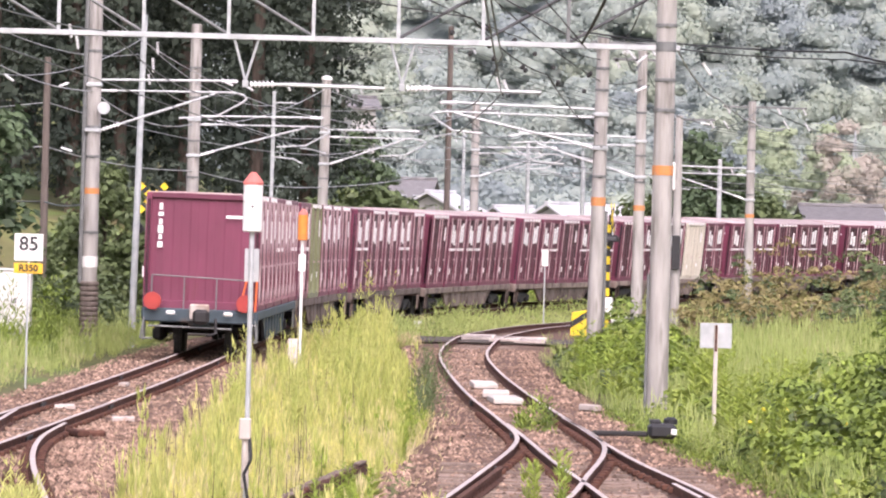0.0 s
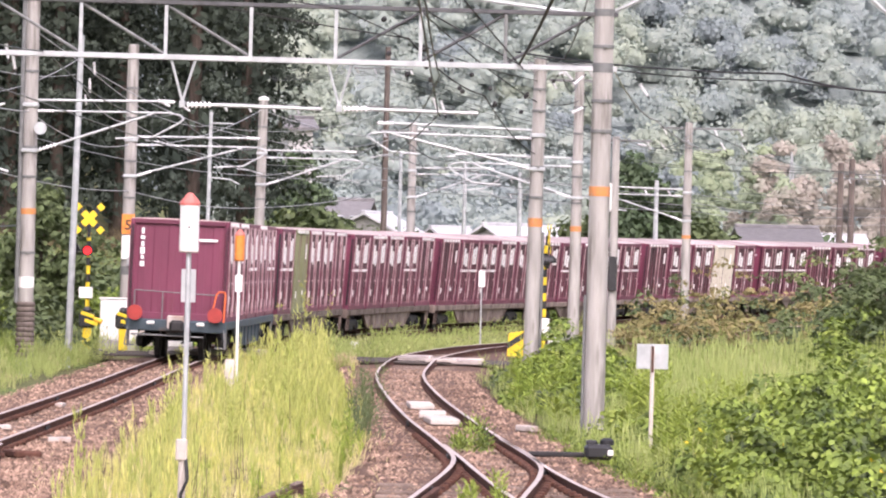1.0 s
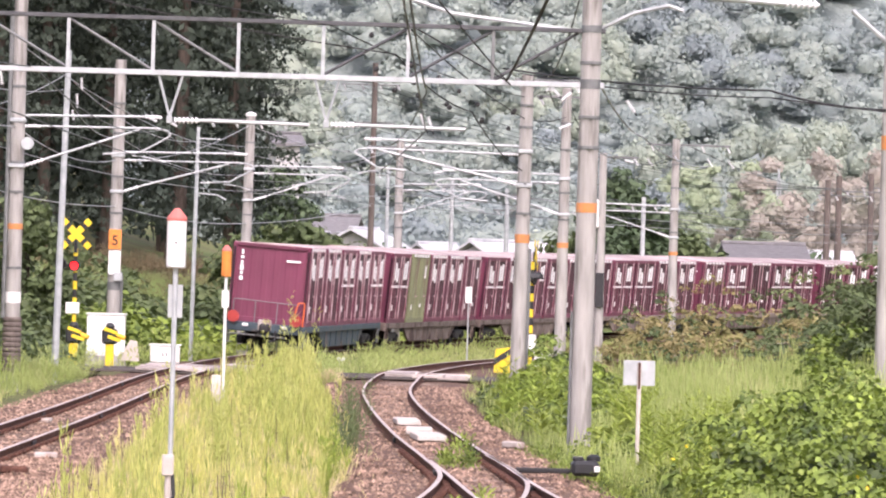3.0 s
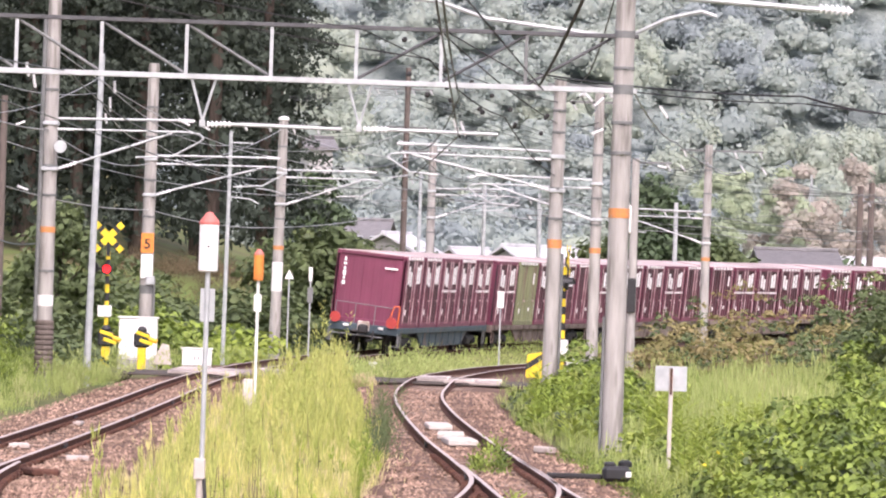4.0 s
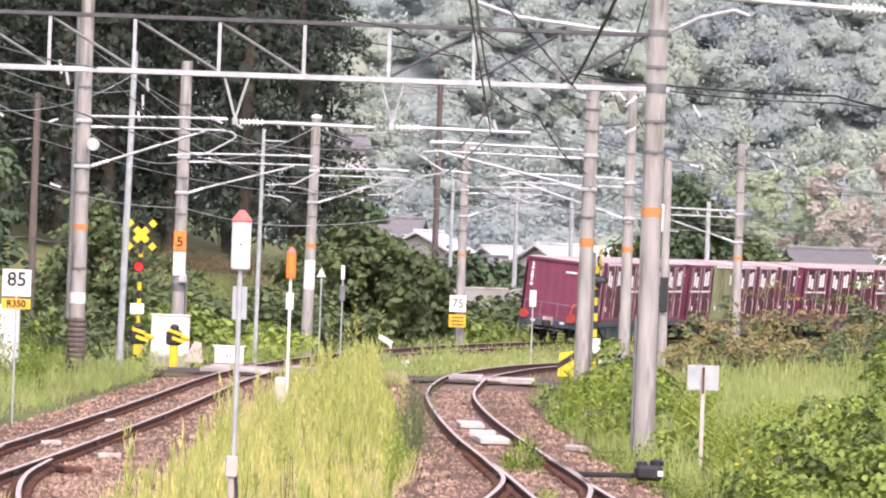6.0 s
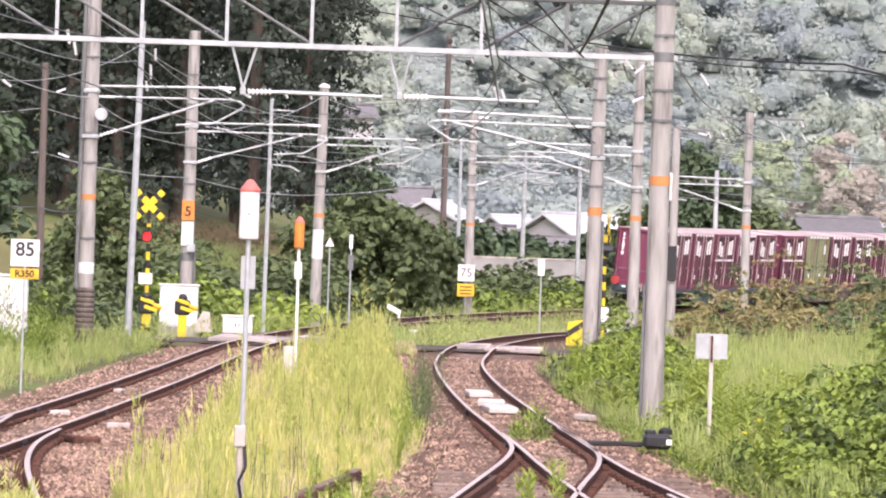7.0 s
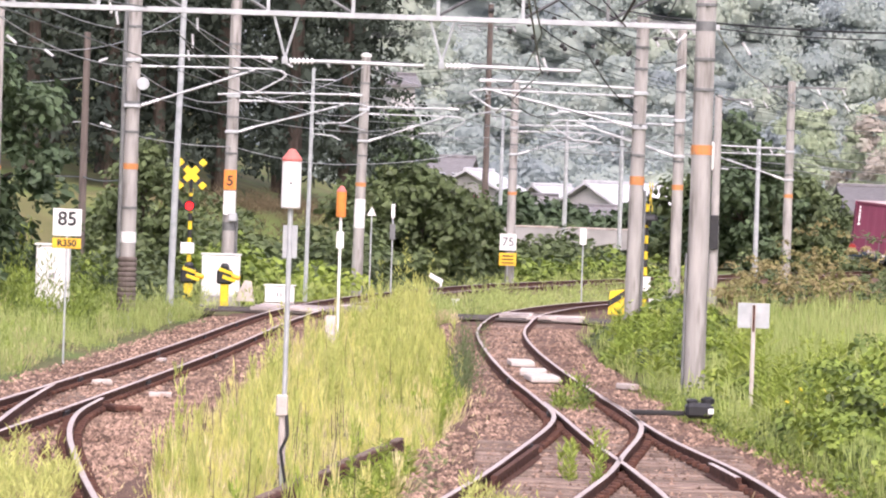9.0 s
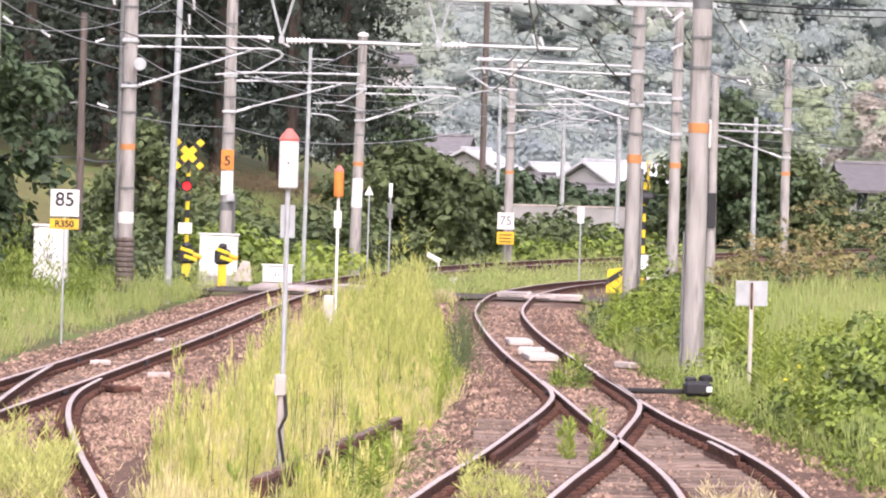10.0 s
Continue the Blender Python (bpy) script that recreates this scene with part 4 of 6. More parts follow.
wire([(4.2, 82, 6.3), (7.5, 120, 6.2), (11.4, 150, 6.25), (13.1, 190, 7.5)], 0.25, 0.018, M_PALEWIRE, "pale sagging cable between poles")
wire([(2.83, 82, 5.97), (2.17, 50, 5.67), (1.8, 20, 5.5)], 0.05, 0.022, M_DARK, "thick black cable above the second track")
wire([(2.83, 82, 5.97), (1.3, 82, 6.8)], 0.0, 0.014, M_DARK, "black cable crossing above the tracks")
wire([(2.9, 82, 5.9), (-3.5, 20, 8.5)], 0.1, 0.012, M_DARK, "black cable crossing above the tracks")
wire([(-7.4, 82, 7.9), (1.0, 82, 6.35), (2.5, 90, 5.7), (4.4, 115, 5.2)], 0.15, 0.012, M_DARK, "dark stay wire between the poles")
wire([(-7.46, 118, 7.9), (-2.9, 172, 6.7), (2.8, 204, 7.9)], 0.5, 0.013, M_PALEWIRE, "pale cable between poles")
wire([(-9.3, 95, 6.7), (-7.5, 118, 5.95), (-6.5, 150, 5.9), (-2.9, 172, 7.7), (2.6, 204, 7.7)], 0.35, 0.014, M_PALEWIRE, "pale cable between poles")
wire([(-9.95, 110, 7.5), (-6.97, 128, 7.2), (-6.47, 150, 6.6), (-2.9, 172, 6.0)], 0.4, 0.012, M_PALEWIRE, "pale cable between poles")
wire([(-9.95, 110, 6.2), (-6.9, 128, 7.6), (-4.5, 165, 6.9), (1.9, 235, 9.6)], 0.5, 0.012, M_PALEWIRE, "pale cable between poles")
wire([(-20, 150, 5.2), (-10.18, 140, 4.95), (-6.4, 150, 4.5), (-2.9, 172, 4.3), (1.9, 235, 5.9)], 0.18, 0.016, M_PALEWIRE, "low pale telephone cable")
wire([(-20, 140, 3.6), (-10.18, 140, 3.4), (-7.5, 118, 3.3)], 0.1, 0.022, M_WIRE, "low thick cable strung between poles")
wire([(-20, 150, 6.3), (-10.18, 140, 6.2), (-2.9, 172, 5.4), (1.9, 235, 8.2)], 0.3, 0.012, M_PALEWIRE, "pale telephone cable between the poles")
for dx, z in ((-1.4, 11.5), (-0.6, 11.5), (0.3, 11.5), (1.0, 11.5), (-0.8, 9.7), (0.8, 9.7)):
    wire([(-30 + dx, 215, z - 1), (1.92 + dx, 235, z), (26.2 + dx, 262, 7.8), (31 + dx, 285, 8.6)], 0.9, 0.012, M_WIRE, "dark power line over the village")
for dz in (0, 0.5, 0.95):
    wire([(2.8, 204, 6.6 - dz), (13.1, 190, 5.3 - dz * 0.6)], 0.1, 0.013, M_PALEWIRE, "pale cross-span wire above the tracks")
    wire([(13.1, 190, 5.5 - dz * 0.7), (27.2, 266, 6.0 - dz), (50, 300, 7)], 0.2, 0.013, M_PALEWIRE, "pale wire beyond the curve")
    wire([(-2.9, 172, 6.3 - dz), (7.0, 150, 5.9 - dz * 0.6)], 0.12, 0.010, M_PALEWIRE, "pale cross-span wire above the tracks")
wire([(4.42, 115, 6.9), (-0.1, 82, 6.8), (-7.4, 60, 7.2)], 0.15, 0.010, M_DARK, "dark stay wire between the poles")
wire([(7.03, 150, 7.6), (4.42, 115, 6.4), (1.2, 82, 6.8)], 0.1, 0.012, M_DARK, "dark jumper wire between the poles")


# ---- writing ----
def writing(text, size, m, material, parent, name="lettering"):
    cu = bpy.data.curves.new(name, "FONT")
    cu.body, cu.size, cu.align_x, cu.align_y, cu.extrude, cu.offset = text, size, "CENTER", "CENTER", 0.003, 0.006
    cu.materials.append(material)
    ob = new(name, cu)
    ob.parent = parent
    ob.matrix_basis = m
    return ob


writing("5", 0.42, pose(0.0, -0.242, 3.46, 90), M_BLACK, P5)


# ---- signs ----
def post_sign(x, y, top, label, name, cat, r=0.03, material=None, foot=None):
    ob = thing(name, label, cat, pose(x, y, 0))
    m = Mesh()
    m.rod((0, 0, base_z(x, y) if foot is None else foot), (0, 0, top), r, n=10)
    part("post", m, material or M_GALV, ob)
    return ob


mk = post_sign(-1.57, 51, 2.74, "white block marker with a faded red cap on a steel post", "marker_post", "marker", 0.026)
m = Mesh()
m.turned([(0.085, 2.73), (0.1, 2.745), (0.1, 3.21), (0.098, 3.215)], n=12)
hd = part("marker_head", m, M_WHITE, mk)
m = Mesh()
m.turned([(0.104, 3.215), (0.106, 3.235), (0.1, 3.25), (0.03, 3.34), (0.008, 3.345)], n=12)
part("cap", m, M_PINK, mk, "faded red conical cap")
m = Mesh()
m.rod((0, -0.098, 2.99), (0, -0.104, 2.99), 0.012)
part("bolt", m, M_BLACK, hd)
m = Mesh()
m.box((0.005, 0.03, 2.39), (0.15, 0.012, 0.34), 0.004)
part("plate", m, M_GALV, mk, "grey-white back plate")
m = Mesh()
m.box((-0.02, -0.02, 0.71), (0.12, 0.1, 0.22), 0.012)
m.rod((-0.01, 0, 0.1), (-0.01, 0, 0.62), 0.04)
part("cable_box", m, M_SLAB, mk, "dirty white cable box")
m = Mesh()
m.pipe([(0.03, -0.05, 0.62), (0.05, -0.06, 0.4), (-0.02, -0.06, 0.25), (0.06, -0.05, -0.2)], 0.018)
part("cable", m, M_BLACK, mk)

om = post_sign(-2.06, 100, 2.6, "orange block marker with a red cap on a slim post", "marker_post", "marker", 0.03, M_WHITE)
m = Mesh()
m.turned([(0.09, 2.57), (0.1, 2.59), (0.1, 3.07), (0.098, 3.08)], n=12)
part("marker_head", m, M_ORANGE, om, "orange head")
m = Mesh()
m.turned([(0.104, 3.08), (0.104, 3.1), (0.03, 3.2), (0.01, 3.205)], n=12)
part("cap", m, M_PINK, om)
m = Mesh()
m.box((0, -0.035, 2.12), (0.15, 0.012, 0.34), 0.004)
part("plate", m, M_WHITE, om)
m = Mesh()
m.box((-0.14, 0, 0.33), (0.2, 0.16, 0.52), 0.02)
m.pipe([(-0.1, -0.08, 0.1), (-0.05, -0.1, -0.1), (-0.1, -0.1, -0.4)], 0.03)
part("cable_box", m, M_SLAB, om, "pale concrete cable box")

s85 = post_sign(-6.95, 92, 2.5, "white speed board 85 with an amber curve plate", "speed_sign", "sign", 0.02)
m = Mesh()
m.box((0, -0.03, 2.325), (0.53, 0.018, 0.5), 0.006)
part("board", m, M_WHITE, s85)
m = Mesh()
m.box((0, -0.03, 1.935), (0.53, 0.018, 0.19), 0.006)
part("curve_plate", m, M_AMBER, s85, "amber plate")
writing("85", 0.36, pose(0, -0.042, 2.38, 90), M_BLACK, s85)
writing("R350", 0.17, pose(0, -0.042, 1.935, 90), M_BLACK, s85)

s75 = post_sign(2.68, 203.4, 2.0, "white speed board 75 with an amber plate on a pole", "speed_sign", "sign", 0.02)
m = Mesh()
m.box((0, -0.03, 1.6), (0.68, 0.018, 0.68), 0.006)
part("board", m, M_WHITE, s75)
m = Mesh()
m.box((0, -0.03, 0.9), (0.7, 0.018, 0.52), 0.006)
part("curve_plate", m, M_AMBER, s75, "amber plate")
for k in range(3):
    m = Mesh()
    m.box((0, -0.042, 1.03 - 0.14 * k), (0.5, 0.006, 0.05))
    part("bar", m, M_BLACK, s75)
writing("75", 0.5, pose(0, -0.042, 1.6, 90), M_STEEL, s75)

tb = post_sign(4.73, 75, 1.5, "grey square board on a rust-streaked pale post", "track_board", "sign", 0.032, M_SLAB)
m = Mesh()
m.box((0.0, 0.04, 1.34), (0.48, 0.015, 0.38), 0.006)
part("board", m, M_GALV, tb, "dull grey board")
m = Mesh()
m.rod((0, -0.02, 1.1), (0, -0.02, 1.5), 0.02)
part("rust_streak", m, M_RAIL, tb)

for x, y, z0, z1, w in ((4.66, 165, 1.81, 2.35, 0.22), (-1.62, 160, 2.5, 2.95, 0.12)):
    q = post_sign(x, y, z1 - 0.05, "small white board on a slim post", "track_marker", "marker", 0.025)
    m = Mesh()
    m.box((0, -0.03, (z0 + z1) / 2), (w, 0.02, z1 - z0), 0.006)
    part("board", m, M_WHITE, q)
m = Mesh()
m.box((0, -0.04, 2.05), (0.18, 0.05, 0.5), 0.01)
part("plate", m, M_STEEL, q)
q = post_sign(-2.31, 160, 2.6, "small white triangle on a slim post", "track_marker", "marker", 0.025)
m = Mesh()
m.prism([(-0.15, 2.55), (0.15, 2.55), (0, 2.85)], -0.04, -0.02)
part("board", m, M_WHITE, q)


# ---- level crossing ----
road = Mesh()
road.box((-1.5, 136.6, -0.115), (30, 5.2, 0.05), 0.01)
solid("road", road, mat("worn_asphalt", (0.11, 0.092, 0.082), (0.065, 0.055, 0.05), 3, 0.9, bump=0.4), "worn grey asphalt of the level crossing", kind="structure")
panel = Mesh().box((0, 0, 0), (0.84, 1.66, 0.09), 0.015).data("panel", M_PANEL)
for cx, rot, px in ((float(main_x(136.6)), -3.5, (-1.1, 0, 1.1)), (float(right_x(136.6)), -3.5, (-0.25, 0.65, 1.35))):
    deck = thing("crossing_deck", "pale concrete crossing panels between the rails", "crossing deck", pose(cx, 136.6, -0.055 + (0.04 if cx < 0 else 0), 0, 0, rot), kind="structure")
    for a in px:
        for k in range(3):
            if cx > 0 and (a, k) in ((-0.25, 0), (1.35, 2), (0.65, 1)):
                continue
            part("panel", panel, None, deck, m=pose(a * 0.95 + rng.uniform(-0.03, 0.03), (k - 1) * 1.7, rng.uniform(-0.025, 0.02), rng.uniform(-0.8, 0.8), (2.5 if cx < 0 else 0) + rng.uniform(-1.5, 1.5), rng.uniform(-3, 3)))


def stripes(ob, x, y, z0, z1, r, n):
    for k in range(n):
        a, b = z0 + (z1 - z0) * k / n, z0 + (z1 - z0) * (k + 1) / n
        m = Mesh()
        m.rod((x, y, a), (x, y, b), r, n=12)
        part("stripe", m, M_YELLOW if k % 2 else M_BLACK, ob)


def crossing_signal(x, y, label, turn=0.0, lit=True, z_sign=3.61):
    ob = thing("crossing_signal", label, "crossing signal", pose(x, y, 0, 0, 0, turn))
    stripes(ob, 0, 0, base_z(x, y), 3.2, 0.06, 16)
    hd = Mesh()
    for a in (45, -45):
        hd.box((0, -0.09 - 0.01 * (a > 0), z_sign), (0.52, 0.02, 0.2), 0.006, rot=Matrix.Rotation(radians(a), 3, "Y"))
    x_board = part("cross_board", hd, M_YELLOW, ob, "yellow crossed boards")
    m = Mesh()
    m.rod((0, -0.05, z_sign - 0.55), (0, -0.05, z_sign + 0.1), 0.05)
    part("bracket", m, M_BLACK, ob)
    for a in (45, 135, 225, 315):
        c, s = math.cos(radians(a)), math.sin(radians(a))
        m = Mesh()
        m.box((c * 0.47, -0.1, z_sign + s * 0.47), (0.19, 0.02, 0.18), 0.006, rot=Matrix.Rotation(radians(a), 3, "Y"))
        part("board_end", m, M_YELLOW, x_board)
        m = Mesh()
        m.box((c * 0.32, -0.098, z_sign + s * 0.32), (0.13, 0.018, 0.18), 0.004, rot=Matrix.Rotation(radians(-a), 3, "Y"))
        part("black_band", m, M_BLACK, x_board)
    for k, (lx, lz) in enumerate(((-0.03, 2.68), (-0.42, 2.72))):
        m = Mesh()
        ring = [(lx + rr * math.cos(math.pi * q / 9), yy, lz + rr * math.sin(math.pi * q / 9)) for yy, rr in ((-0.1, 0.165), (-0.32, 0.165), (-0.32, 0.15), (-0.1, 0.15)) for q in range(10)]
        m.add(ring, [(k2 * 10 + q, k2 * 10 + q + 1, (k2 + 1) % 4 * 10 + q + 1, (k2 + 1) % 4 * 10 + q) for k2 in range(4) for q in range(9)])
        m.rod((lx, -0.12, lz), (lx, -0.03, lz), 0.17, n=20)
        lamp = part("lamp_hood", m, M_BLACK, ob)
        m = Mesh()
        m.rod((lx, -0.135, lz), (lx, -0.121, lz), 0.12, n=20)
        part("lens", m, M_REDLAMP if lit and k == 0 else M_DARK, lamp, "lit red lens" if lit and k == 0 else "unlit dark lens")
    m = Mesh()
    m.rod((-0.42, 0, 2.68), (0.06, 0, 2.68), 0.035)
    part("lamp_arm", m, M_BLACK, ob)
    return ob


cs = crossing_signal(-7.38, 145, "yellow and black level-crossing signal with one lit red lamp")
m = Mesh()
m.box((-0.05, -0.09, 1.45), (0.4, 0.06, 0.32), 0.01)
part("plate", m, M_WHITE, cs)
cs2 = crossing_signal(6.14, 150, "yellow and black level-crossing signal turned to the road", 80, False, 3.4)
m = Mesh()
m.box((0.05, 0, 0.75), (0.35, 0.3, 0.5), 0.03)
part("base_box", m, M_WHITE, cs2)


def gate_machine(x, y, label):
    ob = thing("barrier_machine", label, "barrier machine", pose(x, y, 0), group="barrier machines")
    g = float(ground_z(x, y))
    m = Mesh()
    m.box((0, 0, (g + 0.45) / 2), (0.24, 0.24, 0.45 - g), 0.03)
    part("pedestal", m, M_YELLOW, ob)
    m = Mesh()
    m.box((0, 0, 0.66), (0.46, 0.38, 0.44), 0.06)
    hs = part("housing", m, M_BLACK, ob)
    for a, z in ((0.05, 0.6), (-0.06, 0.82)):
        m = Mesh()
        m.box((a + 0.08, -0.2, z), (0.4, 0.03, 0.1), 0.01, rot=Matrix.Rotation(radians(18), 3, "Y"))
        part("stripe", m, M_YELLOW, hs)
    m = Mesh()
    m.turned([(0.12, 0.88), (0.14, 0.95), (0.1, 1.03), (0.03, 1.06)], n=14)
    part("motor_cap", m, M_BLACK, ob)
    m = Mesh()
    m.rod((0.2, -0.1, 0.7), (0.44, -0.16, 0.62), 0.07, n=12)
    part("arm_socket", m, M_AMBER, ob)


gate_machine(-7.33, 144.2, "yellow and black striped crossing barrier machine")
gate_machine(-6.28, 144.2, "yellow and black striped crossing barrier machine")


def cabinet(name, x, y, w, d, z0, z1, label):
    ob = thing(name, label, "cabinet", pose(x, y, 0))
    m = Mesh()
    m.box((0, 0, (z0 + z1) / 2), (w, d, z1 - z0), 0.03)
    part("body", m, M_WHITE, ob)
    m = Mesh()
    m.box((0, 0, z1 + 0.02), (w + 0.08, d + 0.08, 0.05), 0.015)
    part("lid", m, M_WHITE, ob)
    for k in (-1, 1):
        m = Mesh()
        m.box((k * w * 0.245, -d / 2 - 0.008, (z0 + z1) / 2), (w * 0.47, 0.02, (z1 - z0) * 0.86), 0.006)
        dr = part("door", m, M_WHITE, ob)
        m = Mesh()
        m.box((-k * 0.0 + k * w * 0.06, -d / 2 - 0.03, (z0 + z1) / 2), (0.03, 0.03, 0.12), 0.006)
        part("handle", m, M_STEEL, dr, "small steel handle")
    m = Mesh()
    m.box((0, 0, z0 - 0.2), (w * 1.05, d * 1.1, 0.4), 0.02)
    part("plinth", m, M_CONC, ob)


cabinet("relay_cabinet", -6.52, 147, 1.12, 0.6, 0.05, 1.26, "white steel crossing relay cabinet on a concrete plinth")
cabinet("equipment_box", -4.72, 145.6, 0.86, 0.5, -0.08, 0.42, "low white equipment box beside the rails")
cabinet("equipment_box", -8.75, 112, 0.75, 0.5, 0.35, 1.7, "white equipment box in the grass")
m = Mesh()
m.prism([(-0.3, 0.05), (0.3, 0.05), (0.22, 0.62), (0.02, 0.66)], 0, 0.4)
solid("concrete_block", m, M_SLAB, "pale sloping concrete block beside the cabinet", "block", m=pose(-5.75, 145, -0.1))
bb = thing("barrier_block", "yellow and black hazard block beside the rails", "hazard block", pose(5.3, 150, 0))
m = Mesh()
m.prism([(-0.25, -0.3), (0.25, -0.3), (0.25, 0.6), (-0.2, 0.52)], 0, 0.35)
part("block", m, M_YELLOW, bb)
m = Mesh()
m.prism([(-0.24, 0.05), (0.24, 0.36), (0.24, 0.56), (-0.24, 0.24)], -0.012, 0)
part("stripe", m, M_BLACK, bb)
cabinet("equipment_box", 6.5, 149.2, 0.5, 0.4, -0.05, 0.42, "small white equipment box in the leaves")
m = Mesh()
m.box((0, 0, 0.08), (0.16, 0.16, 0.3), 0.03)
m.box((0, 0, 0.26), (0.24, 0.2, 0.1), 0.02)
solid("track_stub", m, M_WHITE, "small white stub marker between the tracks", "marker", m=pose(0.46, 152, -0.2))
m = Mesh()
m.box((0, 0, 0), (0.55, 0.1, 0.18), 0.02, rot=Matrix.Rotation(radians(28), 3, "Y"))
m.rod((0.2, 0, -0.6), (0.18, 0, 0), 0.04)
solid("white_bracket", m, M_WHITE, "tilted white bracket in the grass", "bracket", m=pose(-0.2, 178, 0.35))

# ---- loose things on the ballast ----
for x, y, w, l, rz in ((1.58, 95.5, 0.46, 1.7, 2), (1.72, 90.2, 0.48, 1.5, -1), (1.82, 87.0, 0.52, 1.8, 3), (3.2, 84, 0.16, 0.5, 30)):
    m = Mesh()
    m.box((0, 0, 0), (w, l, 0.11), 0.02)
    solid("concrete_slab", m, M_SLAB, "pale concrete slab lying on the ballast", "slab", "loose slabs", m=pose(x, y, -0.1, 0, 0, rz))
for x, y, w, l, rz in ((-4.15, 74.5, 0.34, 0.5, 3), (-4.85, 53.2, 0.62, 0.35, 0), (-5.2, 52.8, 0.4, 0.3, 4), (-5.35, 79, 0.35, 0.6, 5), (-5.2, 91, 0.4, 0.5, -4)):
    m = Mesh()
    m.box((0, 0, 0), (w, l, 0.07), 0.015)
    solid("concrete_slab", m, M_SLAB, "small pale slab lying on the ballast", "slab", "loose slabs", m=pose(x, y, -0.13, 0, 0, rz))
beam = thing("timber_beam", "old dark timber edging lying in the weeds", "timber", pose(-1.035, 52.6, -0.06, 0, 0, -5.24))
m = Mesh()
for k in range(4):
    m.box((0.012 * (-1) ** k, -4.95 + 3.3 * k, -0.02 * (k % 2)), (0.15, 3.24, 0.2), 0.025)
part("timber", m, M_RAIL, beam)
m = Mesh()
for k in range(11):
    m.box((0.02 * math.sin(k * 2.1), -6.0 + k * 1.2, 0.095 + 0.01 * math.sin(k * 1.3)), (0.1, 0.95, 0.03), 0.012)
part("split_top", m, M_TIE, beam, "pale split weathered top")
pm = thing("point_machine", "black cast point machine beside the turnout", "point machine", pose(3.76, 71.4, -0.1))
m = Mesh()
m.box((0, 0, 0.12), (0.4, 0.5, 0.22), 0.05)
m.box((-0.1, 0, 0.25), (0.16, 0.3, 0.07), 0.02)
m.turned([(0.1, 0.22), (0.1, 0.29), (0.05, 0.32)], c=(0.12, 0, 0), n=14)
part("housing", m, M_BLACK, pm)
m = Mesh()
m.box((-0.6, 0, 0.07), (0.8, 0.16, 0.07), 0.015)
m.rod((-1.05, 0, 0.05), (-0.3, 0, 0.07), 0.03)
m.rod((-1.05, 0.12, 0.04), (-0.2, 0.12, 0.06), 0.025)
part("throw_rod", m, M_DARK, pm)
m = Mesh()
m.box((0.16, -0.26, 0.12), (0.08, 0.02, 0.08), 0.005)
part("label_plate", m, M_WHITE, pm)
m = Mesh()
m.box((0, 0, 0), (0.5, 0.18, 0.12), 0.03)
m.box((-0.12, -0.3, 0.03), (0.16, 0.5, 0.1), 0.02, rot=Matrix.Rotation(radians(25), 3, "Z"))
solid("switch_stand", m, M_RAIL, "rusty switch stand fitting beside the rail", "switch fitting", m=pose(-4.3, 68.5, -0.12))
m = Mesh()
m.box((0, 0, 0.05), (0.13, 1.5, 0.16), 0.03)
m.box((0, 0, 0.14), (0.07, 1.7, 0.04), 0.015)
solid("rail_wedge", m, M_RAIL, "rusty steel wedge between the rails", "rail fitting", m=pose(-4.38, 55.8, -0.15, 0, 0, 5))

# rail chairs and spikes along the turnout
ch = Mesh()
for line, y0, y1 in ((R_LEFT, 44, 80), (R_RIGHT, 44, 80), (R_THROUGH, 44, 72), (R_CROSS, 44, 74), (R_BRANCH, 40, 69)):
    for p in spline(line, 0.6):
        if y0 < p.y < y1:
            for sd in (-1, 1):
                ch.box((p.x + sd * 0.1, p.y, -0.11), (0.1, 0.16, 0.07), 0.012)
for s in np.arange(-60, 30, 0.66):
    for a in (-0.5335, 0.5335):
        for sd in (-1, 1):
            p = main_pose(s) @ Vector((a + sd * 0.1, 0, -0.11))
            ch.box(p, (0.09, 0.15, 0.06), 0.012)
solid("rail_fastenings", ch, M_RAIL, "rusty rail chairs and spikes on the sleepers", "rail fastenings", kind="stuff")
# fishplates
fp = Mesh()
for s in (-41, -29, -14.5, -2, 9.5):
    for a in (-0.5335, 0.5335):
        p = main_pose(s) @ Vector((a, 0, -0.075))
        fp.box(p, (0.1, 0.62, 0.085), 0.012, rot=main_pose(s).to_3x3())
for line, ys in ((R_LEFT, (60.5, 70.5, 84)), (R_RIGHT, (56, 66, 79))):
    for p in spline(line, 0.3):
        if any(abs(p.y - y) < 0.16 for y in ys):
            fp.box((p.x, p.y, -0.075), (0.11, 0.6, 0.09), 0.012)
solid("fishplates", fp, M_DARK, "dark bolted fishplates at the rail joints", "fishplates", kind="stuff")


# ---- insulator strings and beads on the wires ----
def insulator_string(a, b, r=0.045):
    ob = thing("insulator_string", "white porcelain insulator string on a wire", "insulator", group="insulator strings")
    m = Mesh()
    insulator(m, a, b, r)
    part("porcelain", m, M_CERAM, ob)
    m = Mesh()
    m.rod(Vector(b), Vector(b) + (Vector(b) - Vector(a)) * 0.25, 0.015)
    part("link", m, M_DARK, ob)


